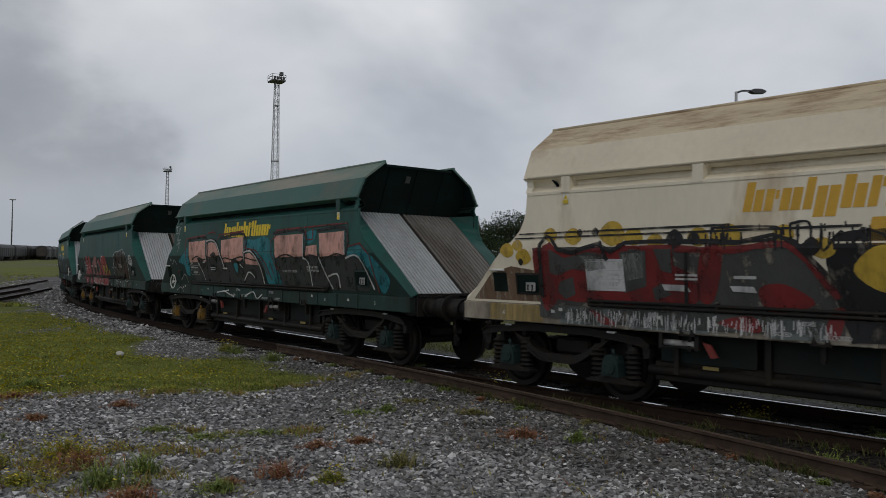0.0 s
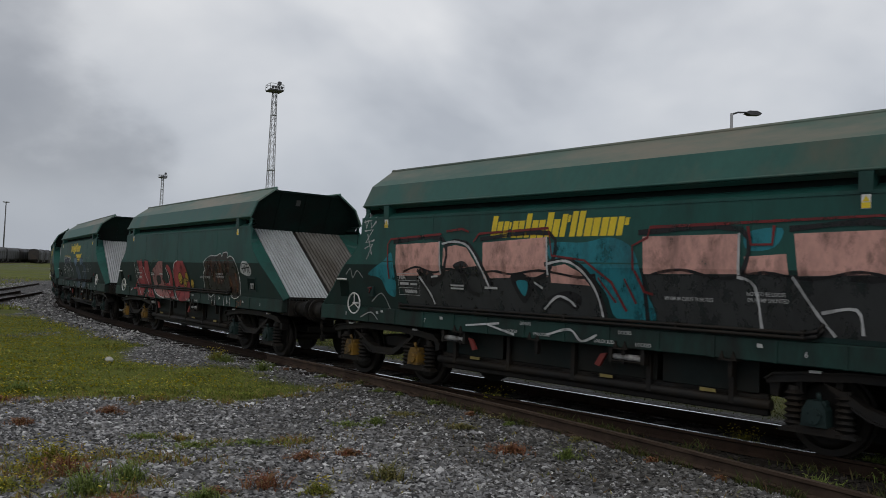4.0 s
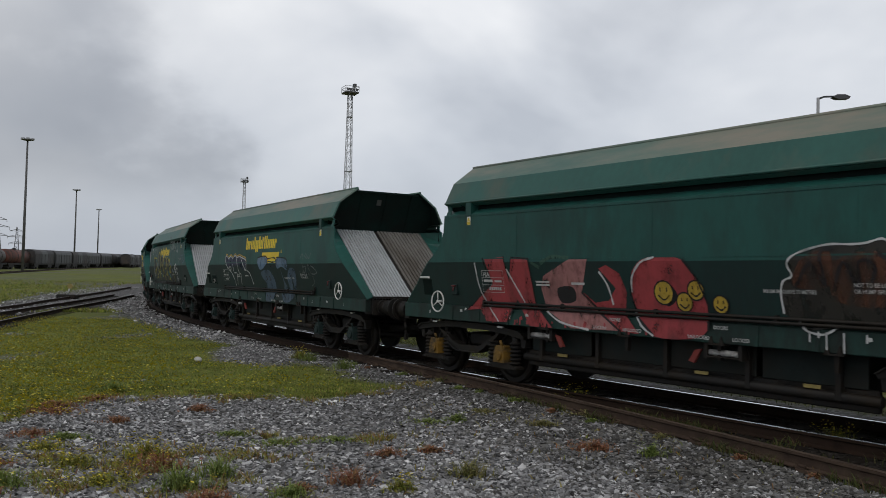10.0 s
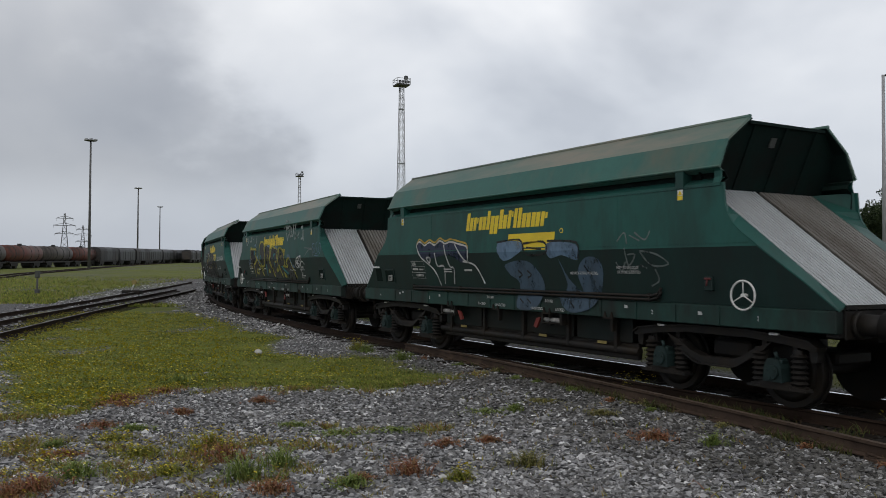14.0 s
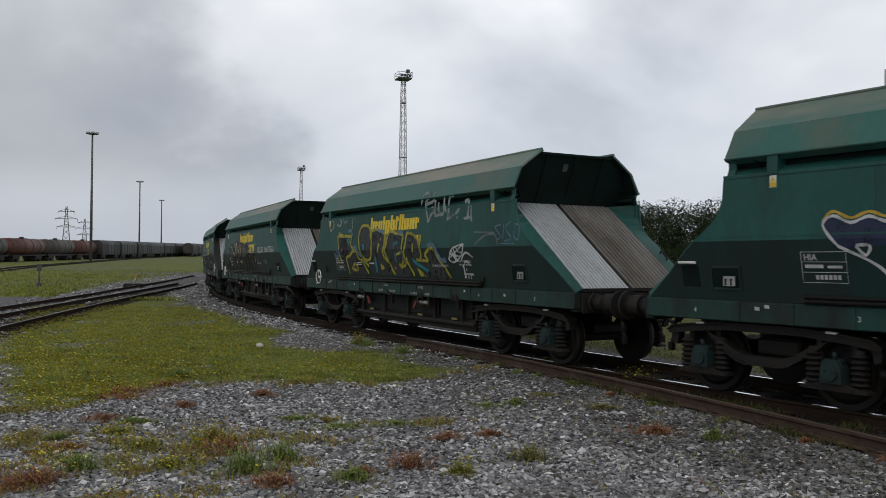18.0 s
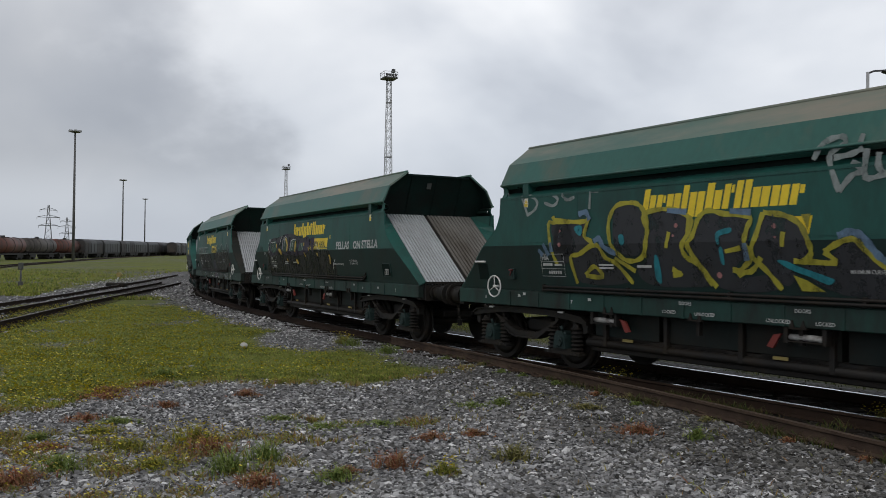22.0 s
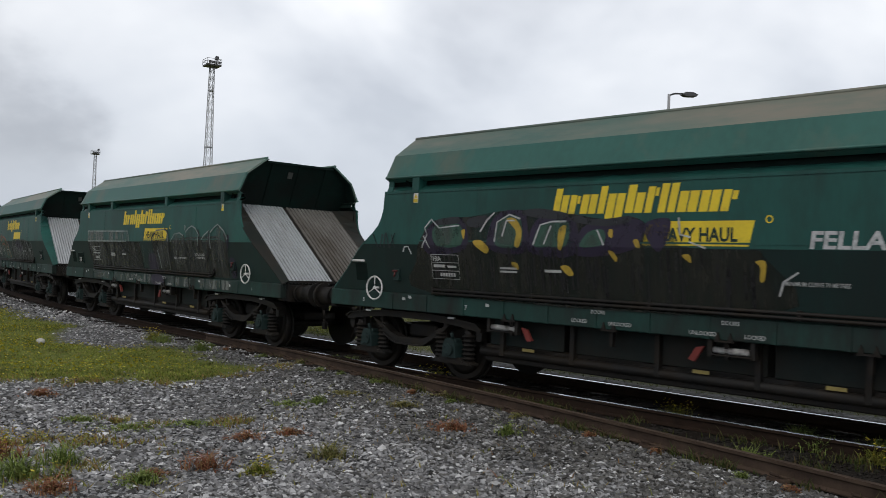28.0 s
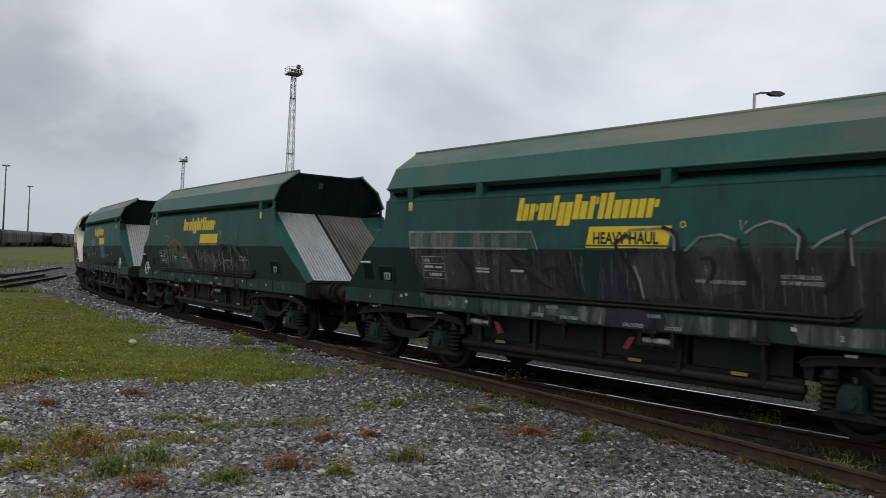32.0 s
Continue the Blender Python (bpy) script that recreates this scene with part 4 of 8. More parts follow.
def wordmark(wagon, material, panel=True):
    """The maker's bold slanted wordmark as a row of plain slanted blocks, with its panel below."""
    x, base, slant = -1.36, 2.33, 0.20
    sl = lambda z: (z - base) * slant
    def slab(x0, x1, lo, hi):
        paint(wagon, "wordmark_block", material, [[(x0 + sl(lo), lo), (x1 + sl(lo), lo), (x1 + sl(hi), hi), (x0 + sl(hi), hi)]], level=1, label="slanted bar of the bold yellow wordmark", round_=False)
    for w, lo, hi, shape in ((0.24, base, 2.65, 2), (0.17, base, 2.565, 1), (0.25, base, 2.565, 2), (0.12, base, 2.66, 0), (0.26, 2.25, 2.565, 2), (0.26, base, 2.66, 3), (0.17, base, 2.63, 1), (0.12, base, 2.66, 0), (0.12, base, 2.66, 0), (0.26, base, 2.565, 3), (0.25, base, 2.565, 2), (0.19, base, 2.565, 1)):
        x1 = x + w - 0.026
        if shape == 0:
            slab(x, x1, lo, hi)
        elif shape == 1:
            slab(x, x + 0.092, lo, hi)
            slab(x + 0.104, x1, hi - 0.11, hi - 0.015)
        else:
            mid = (x + x1) / 2
            slab(x, mid - 0.008, lo, hi)
            slab(mid + 0.008, x1, lo, min(hi, 2.565))
        x += w
    if panel:
        paint(wagon, "name_panel", material, [[(-0.07, 1.955), (1.19, 1.955), (1.25, 2.23), (-0.01, 2.23)]], level=1, label="solid yellow slanted name panel", round_=False)
        paint(wagon, "trade_mark_ring", material, (), [[(1.40 + 0.035 * math.cos(k * 0.7), 2.24 + 0.035 * math.sin(k * 0.7)) for k in range(10)]], 0.012, 1, "small yellow ring mark")


def stencils(wagon, digits):
    for text, x, z in (("LOCKED", -1.08, 1.005), ("DOORS", -0.80, 1.125), ("UNLOCKED", -0.55, 1.0), ("UNLOCKED", 0.50, 0.985), ("DOORS", 0.87, 1.115), ("LOCKED", 1.13, 0.985)):
        lettering(wagon, text, x, z, 0.045, STENCIL, 3, 0.001, "stencil", "small white stencilled word", 0.95)
    lettering(wagon, "MINIMUM CURVE 70 METRES", 1.56, 1.565, 0.045, STENCIL, 5, 0.0008, "stencil", "faded white stencilled words", 0.80)
    lettering(wagon, "NOT TO BE LOOSE", 2.60, 1.65, 0.045, STENCIL, 5, 0.0008, "stencil", "faded white stencilled words", 0.82)
    lettering(wagon, "OR HUMP SHUNTED", 2.60, 1.585, 0.045, STENCIL, 5, 0.0008, "stencil", "faded white stencilled words", 0.82)
    lettering(wagon, "HIA", -3.47, 1.70, 0.07, STENCIL, 5, 0.003, "stencil", "white stencilled class letters")
    paint(wagon, "data_panel", STENCIL, [[(-3.46, z), (-3.46 + w, z), (-3.46 + w, z + 0.04), (-3.46, z + 0.04)] for z, w in ((1.61, 0.22),)] + [[(-3.19, 1.61), (-3.02, 1.61), (-3.02, 1.64), (-3.19, 1.64)]] + [[(-3.34 + k * 0.052, 1.485), (-3.303 + k * 0.052, 1.485), (-3.303 + k * 0.052, 1.535), (-3.34 + k * 0.052, 1.535)] for k in range(6)], level=5, label="illegible white data panel", round_=False)
    paint(wagon, "panel_frame", STENCIL, (), [[(-3.50, 1.79), (-2.97, 1.79), (-2.97, 1.45), (-3.50, 1.45), (-3.50, 1.79)], [(-3.50, 1.68), (-2.97, 1.68)], [(-3.50, 1.565), (-2.97, 1.565)]], 0.007, 5, "thin white frame of the data panel", False)
    paint(wagon, "data_panel", STENCIL, [[(-2.22, z), (-1.93, z), (-1.93, z + 0.025), (-2.22, z + 0.025)] for z in (1.62, 1.575)], level=5, label="illegible faded white lines", round_=False)
    paint(wagon, "data_panel", STENCIL, [[(-1.48, 1.60), (-1.22, 1.60), (-1.22, 1.635), (-1.48, 1.635)]], level=5, label="illegible faded white line", round_=False)
    for text, x in zip(digits, (3.22, 4.95, -2.88, -5.05)):
        lettering(wagon, text, x, 1.04, 0.06, CHALK, 3, 0.002, "stencil", "white stencilled door numeral")
    for x, z in ((-4.15, 1.10), (-4.02, 1.13), (4.05, 1.07), (-2.5, 1.1), (2.7, 1.10)):
        paint(wagon, "tag_mark", STENCIL, [[(x, z), (x + 0.07, z), (x + 0.06, z + 0.04), (x, z + 0.045)]], level=3, round_=False)


def tinted(wagon, name, x_sign, material):
    for b in wagon.children:
        if b.name.startswith("bogie") and b.matrix_basis.translation.x * x_sign > 0:
            for o in b.children:
                if o.name.startswith(name) and o.data.vertices[0].co.y < 0:
                    o.material_slots[0].link = "OBJECT"
                    o.material_slots[0].material = material


def paint_w0(w):
    wordmark(w, GOLD)
    paint(w, "dirt_patch", smear("brown_rust_dirt", (0.16, 0.095, 0.055), 0.25, 0.60, 0.25), [[(-5.25, 1.62), (-4.85, 1.72), (-4.36, 1.66), (-4.36, 1.24), (-5.66, 1.24)]], level=0.5, label="rusty brown dirt over the end corner", round_=False)
    paint(w, "dirt_patch", smear("yellowed_grime", (0.34, 0.25, 0.09), 0.30, 0.65, 0.2), [[(-5.3, 1.19), (-4.3, 1.19), (-4.3, 0.96), (-5.3, 0.96)]], level=0.5, label="yellowed grime on the solebar", round_=False)
    paint(w, "graffiti_fill", SLATE, [[(-4.42, 1.97), (-3.3, 1.98), (-3.3, 1.0), (-4.35, 1.04)], [(-3.3, 1.98), (-1.9, 1.94), (-1.9, 1.0), (-3.3, 1.0)], [(-1.9, 1.94), (-0.85, 2.0), (-0.3, 1.42), (-0.3, 1.05), (-1.9, 1.0)]], level=1, label="dark grey graffiti lettering field", round_=False)
    drips(w, CHALK, -3.9, -0.4, 1.19, 0.95, 190, 5, "pale streaks running down the solebar", 0.009)
    drips(w, INK, -1.8, 0.4, 2.2, 1.9, 50, 6, "black paint runs", 0.02)
    paint(w, "graffiti_fill", SCARLET, [[(-4.40, 1.95), (-4.1, 1.86), (-4.0, 1.45), (-4.2, 1.12), (-4.38, 1.4)], [(-3.05, 1.95), (-2.85, 1.93), (-2.75, 1.35), (-3.0, 1.25)], [(-2.4, 1.75), (-1.95, 1.6), (-2.0, 1.3), (-2.6, 1.35)], [(-1.85, 1.93), (-1.6, 1.93), (-1.75, 1.35), (-1.95, 1.4)], [(-1.2, 1.5), (-0.9, 1.55), (-0.6, 1.35), (-1.1, 1.25)], [(-1.7, 1.1), (-1.2, 1.02), (-1.3, 1.2)], [(-3.5, 1.18), (-3.1, 1.02), (-3.3, 1.0)], [(-0.42, 1.3), (-0.3, 1.3), (-0.36, 1.02), (-0.5, 1.05)]], level=2, label="red graffiti letter shapes")
    paint(w, "graffiti_fill", INK, [[(-0.45, 1.98), (0.2, 2.12), (1.0, 2.16), (2.2, 2.1), (3.4, 2.14), (4.4, 2.0), (4.6, 1.4), (4.3, 1.02), (0.2, 1.0), (-0.25, 1.05)]], level=1, label="black graffiti field with blots")
    paint(w, "graffiti_fill", SCARLET, [[(0.3, 1.75), (0.7, 1.8), (0.8, 1.45), (0.35, 1.4)], [(1.4, 1.9), (1.9, 1.8), (1.7, 1.3), (1.3, 1.4)], [(2.6, 1.85), (3.2, 1.8), (3.0, 1.25), (2.5, 1.3)]], level=4, label="red graffiti letter shapes")
    paint(w, "graffiti_fill", SCARLET, [[(-4.24, 1.99), (-4.11, 2.05), (-3.95, 1.91), (-3.73, 1.87), (-3.52, 1.93), (-3.31, 1.97), (-3.12, 1.89), (-2.89, 1.98), (-2.23, 1.99), (-2.26, 1.28), (-3.69, 1.26), (-4.27, 1.30)]], level=3, label="red graffiti ground", round_=False)
    paint(w, "graffiti_fill", SLATE, [[(-4.12, 1.95), (-3.99, 1.89), (-3.87, 1.83), (-3.48, 1.91), (-3.31, 1.89), (-3.16, 1.84), (-3.13, 1.7), (-3.41, 1.66), (-3.75, 1.69), (-4.02, 1.6), (-4.14, 1.64)], [(-3.98, 1.52), (-3.75, 1.59), (-3.73, 1.36), (-3.91, 1.29), (-4.03, 1.39)], [(-2.98, 1.91), (-2.6, 1.92), (-2.63, 1.49), (-2.96, 1.4), (-3.0, 1.63)], [(-2.49, 1.94), (-2.25, 1.94), (-2.26, 1.65), (-2.4, 1.68)], [(-2.55, 1.46), (-2.41, 1.54), (-2.29, 1.4), (-2.52, 1.32)]], level=4, label="grey graffiti letters", round_=False)
    paint(w, "graffiti_fill", STREAK, [[(-3.6, 1.86), (-3.3, 1.86), (-3.2, 1.7), (-3.5, 1.66)], [(-2.95, 1.88), (-2.62, 1.9), (-2.66, 1.6), (-2.9, 1.55)]], level=5, label="pale streaks on the grey letters", round_=False)
    paint(w, "graffiti_outline", INK, (), [[(-4.30, 1.30), (-4.28, 2.01), (-4.15, 2.13), (-4.08, 2.1), (-3.97, 1.95), (-3.73, 1.9), (-3.52, 1.97), (-3.31, 2.01), (-3.11, 1.91), (-2.89, 2.02), (-2.52, 2.03), (-1.9, 2.02), (-1.4, 2.0), (-1.0, 2.08), (-0.78, 2.0), (-0.5, 1.7), (-0.25, 1.4), (-0.2, 1.1)], [(-2.05, 1.9), (-2.1, 1.3)], [(-3.28, 2.05), (-3.18, 1.8)]], 0.05, 6, "thick black graffiti outline", False)
    paint(w, "graffiti_outline", SCARLET, (), [[(-2.2, 1.94), (-1.5, 1.92), (-1.0, 1.98), (-0.75, 1.9), (-0.36, 1.42)]], 0.07, 3)
    paint(w, "graffiti_fill", SUNNY, [[(x - r, z), (x - r * 0.3, z + r * 0.8), (x + r * 0.6, z + r * 0.7), (x + r, z - r * 0.2), (x, z - r * 0.7)] for x, z, r in ((-4.9, 1.93, 0.13), (-4.6, 1.84, 0.14), (-4.7, 2.0, 0.1), (-4.1, 2.13, 0.12), (-3.72, 2.10, 0.14), (-3.1, 2.12, 0.2), (-2.78, 2.08, 0.14), (-2.47, 2.02, 0.12), (-1.9, 2.06, 0.14), (-1.55, 2.06, 0.18), (-0.9, 2.08, 0.12), (-0.5, 1.92, 0.14), (0.1, 1.7, 0.3), (0.7, 1.6, 0.3))], level=2, label="yellow spray blobs")
    paint(w, "graffiti_fill", INK, [[(x - r, z), (x, z + r), (x + r, z), (x, z - r)] for x, z, r in ((-3.6, 2.16, 0.05), (-3.35, 2.16, 0.06), (-2.2, 2.05, 0.12), (-1.95, 2.06, 0.08), (-0.6, 1.95, 0.1), (-4.65, 1.78, 0.05))], level=3, label="black spray spots")
    paint(w, "graffiti_outline", INK, (), [[(-4.74, 2.10), (-0.1, 2.15)], [(-4.66, 2.16), (-1.5, 2.20)], [(-1.7, 2.18), (-1.68, 2.02), (-1.0, 2.03), (-0.98, 2.16), (-1.7, 2.17)], [(-0.82, 2.2), (-0.8, 1.98), (-0.62, 2.0), (-0.63, 2.2), (-0.82, 2.19)], [(-0.5, 2.14), (-0.48, 1.9), (-0.3, 2.1), (-0.2, 1.9), (-0.1, 2.12), (0.3, 2.0), (0.8, 2.15)]], 0.025, 4)
    paint(w, "graffiti_fill", CHALK, [[(-3.53, 1.82), (-2.94, 1.82), (-2.94, 1.42), (-3.53, 1.42)], [(-2.41, 1.52), (-2.08, 1.52), (-2.03, 1.44), (-2.38, 1.45)], [(-1.54, 1.52), (-1.26, 1.52), (-1.22, 1.45), (-1.5, 1.46)]], level=4.4, label="pale data panels masked from the graffiti", round_=False)
    paint(w, "graffiti_fill", HAZE, [[(-4.0, 1.19), (-3.2, 1.19), (-3.2, 0.97), (-4.0, 0.97)], [(-2.9, 1.19), (-1.8, 1.19), (-1.8, 0.97), (-2.9, 0.97)], [(-1.1, 1.19), (-0.5, 1.19), (-0.5, 0.97), (-1.1, 0.97)]], level=1, label="grey streaky spray on the solebar", round_=False)


def paint_w1(w):
    wordmark(w, YELLOW, False)
    paint(w, "graffiti_fill", TEAL, [[(-0.2, 2.25), (0.35, 2.25), (0.76, 2.31), (1.05, 2.22), (1.18, 2.05), (1.28, 1.7), (1.40, 1.30), (0.84, 1.30), (0.7, 1.6), (0.4, 1.9), (0.0, 2.02), (-0.22, 2.05)], [(-4.34, 1.77), (-3.9, 1.98), (-3.66, 2.11), (-3.6, 1.46), (-3.83, 1.46), (-4.0, 1.7)], [(4.12, 1.98), (4.45, 2.08), (4.8, 1.97), (5.2, 1.7), (5.42, 1.5), (5.36, 1.34), (5.18, 1.24), (4.95, 1.5), (4.6, 1.8), (4.15, 1.86)], [(2.6, 2.33), (3.0, 2.37), (2.92, 2.17), (2.62, 2.14)]], level=1, label="teal graffiti clouds")
    paint(w, "graffiti_fill", SMOKE, [[(-3.55, 1.8), (-1.4, 1.95), (-1.0, 1.85), (0.55, 1.85), (0.62, 1.26), (-1.2, 1.26), (-3.3, 1.26)], [(1.3, 1.85), (4.1, 1.9), (4.6, 1.85), (4.95, 1.4), (4.7, 1.26), (1.45, 1.26)]], level=1, label="dark grey lower half of the graffiti letters", round_=False)
    paint(w, "graffiti_outline", INK, (), [[(-3.62, 2.3), (-2.4, 2.34), (-2.38, 1.8), (-2.7, 1.7), (-3.0, 1.85)], [(-1.56, 2.32), (-0.22, 2.38), (-0.2, 1.9), (-0.5, 1.75)], [(-2.35, 2.2), (-2.13, 2.3), (-1.8, 2.24), (-1.52, 1.95), (-1.3, 1.6)], [(-0.3, 1.96), (0.1, 2.03), (0.4, 1.88), (0.6, 1.6), (0.68, 1.27)], [(-1.95, 1.97), (-1.85, 1.6), (-1.6, 1.5)], [(-3.0, 1.75), (-2.75, 1.5), (-2.6, 1.3)], [(1.2, 2.36), (2.54, 2.37), (2.56, 1.85)], [(3.08, 2.36), (4.1, 2.38), (4.12, 1.9), (3.7, 1.85)], [(1.28, 1.85), (1.3, 1.3)]], 0.055, 3, "black graffiti outlines")
    paint(w, "graffiti_fill", PINK, [[(-3.56, 2.26), (-2.47, 2.29), (-2.44, 1.78), (-3.54, 1.75)], [(-1.51, 2.27), (-0.27, 2.33), (-0.25, 1.80), (-1.49, 1.75)], [(1.26, 2.31), (2.50, 2.32), (2.50, 1.88), (1.28, 1.86)], [(3.13, 2.31), (4.05, 2.33), (4.07, 1.90), (3.18, 1.87)], [(2.58, 2.07), (3.05, 2.10), (3.08, 1.88), (2.58, 1.88)], [(-2.38, 2.2), (-2.1, 2.24), (-1.85, 2.2), (-1.62, 1.93), (-2.38, 1.84)], [(-0.2, 1.93), (0.06, 1.97), (0.3, 1.87), (0.45, 1.7), (-0.2, 1.72)]], level=2, label="pale pink graffiti letter blocks", round_=False)
    paint(w, "graffiti_fill", INK, [[(-2.98, 1.84), (-2.8, 1.87), (-2.5, 1.72), (-2.66, 1.6), (-2.9, 1.72)], [(-2.14, 1.93), (-1.92, 2.0), (-1.78, 1.9), (-1.95, 1.88), (-1.72, 1.5), (-1.85, 1.6), (-1.98, 1.8)], [(-0.95, 1.78), (-0.7, 1.83), (-0.5, 1.72), (-0.62, 1.5), (-0.75, 1.44)], [(-0.3, 1.5), (0.05, 1.62), (0.3, 1.55), (0.2, 1.38), (0.0, 1.48)]], level=4, label="black graffiti accents")
    paint(w, "graffiti_fill", TEAL, [[(-0.84, 1.72), (-0.62, 1.72), (-0.7, 1.52)]], level=5)
    paint(w, "graffiti_outline", CHALK, (), [[(-2.40, 2.26), (-2.12, 2.29), (-1.82, 2.22), (-1.56, 1.94), (-1.38, 1.62)], [(-0.25, 1.97), (0.08, 2.01), (0.36, 1.87), (0.56, 1.6), (0.64, 1.27)], [(-2.46, 2.30), (-2.43, 1.80)], [(-0.27, 2.34), (-0.24, 1.82)], [(2.52, 2.33), (2.52, 1.87)], [(4.07, 2.34), (4.09, 1.9)], [(2.5, 1.85), (2.7, 1.75), (2.75, 1.3)], [(3.12, 1.86), (3.35, 1.5), (3.53, 1.27)], [(4.1, 1.84), (4.55, 1.86), (4.95, 1.3)], [(-2.95, 1.75), (-2.72, 1.5), (-2.62, 1.33)], [(-2.66, 1.75), (-2.5, 1.77)], [(-0.5, 1.72), (-0.35, 1.64)], [(-0.35, 1.36), (-0.1, 1.54), (0.1, 1.5), (0.2, 1.42)], [(3.4, 1.5), (3.75, 1.55), (3.8, 1.3)], [(-1.9, 1.05), (-1.2, 1.12)], [(-0.3, 1.02), (0.1, 1.12), (0.3, 0.98), (0.55, 1.08)], [(-1.5, 1.1), (-0.9, 0.98)]], 0.03, 5, "white graffiti highlights")
    paint(w, "graffiti_outline", SCARLET, (), [[(-3.74, 1.7), (-3.76, 2.27), (-3.68, 2.35), (-2.42, 2.41)], [(-2.3, 2.45), (-1.95, 2.48), (-1.8, 2.43)], [(-1.7, 2.28), (-1.58, 2.40), (-0.24, 2.45), (-0.17, 2.08), (0.39, 2.02), (0.8, 1.75), (1.0, 1.4)], [(1.14, 1.9), (1.12, 2.2), (1.34, 2.30), (1.37, 2.42), (2.5, 2.44), (4.2, 2.47), (4.22, 2.05), (4.6, 2.1), (4.9, 1.9), (5.0, 1.5), (5.1, 1.24)], [(1.0, 1.8), (1.15, 1.5)], [(1.16, 1.9), (1.28, 1.65), (1.4, 1.62)], [(0.6, 1.8), (0.85, 1.5)], [(2.62, 2.4), (2.66, 2.2), (2.9, 2.2), (2.92, 2.4)]], 0.03, 5, "thin red graffiti outlines", False)
    paint(w, "graffiti_outline", INK, (), [[(-3.35, 1.82), (-3.0, 1.9), (-2.6, 1.82), (-2.2, 1.88), (-1.7, 1.8), (-1.3, 1.86), (-0.9, 1.82), (-0.4, 1.88), (0.3, 1.8), (0.55, 1.84)], [(1.4, 1.86), (1.8, 1.92), (2.3, 1.83), (2.8, 1.9), (3.3, 1.84), (3.8, 1.92), (4.1, 1.86)]], 0.03, 4)
    paint(w, "graffiti_tag", CHALK, (), [[(-4.44, 2.72), (-4.40, 2.55), (-4.30, 2.74), (-4.25, 2.55), (-4.12, 2.66)], [(-4.44, 2.5), (-4.2, 2.52), (-4.4, 2.3), (-4.15, 2.34)], [(-4.42, 2.2), (-4.2, 2.28), (-4.36, 2.02), (-4.3, 2.1)], [(-4.46, 2.65), (-4.1, 2.72)], [(-4.35, 2.45), (-4.22, 2.1)]], 0.028, 1, "scrawled white graffiti tag", False)
    paint(w, "graffiti_tag", GREYW, (), [[(-5.0, 1.75), (-4.85, 1.85), (-4.8, 1.7), (-4.65, 1.82), (-4.5, 1.7)], [(-4.3, 1.3), (-4.0, 1.45), (-3.8, 1.2)], [(-4.6, 1.02), (-4.3, 1.12), (-4.1, 1.0)]], 0.02, 1)
    tinted(w, "axlebox", -1, AXLE_Y)


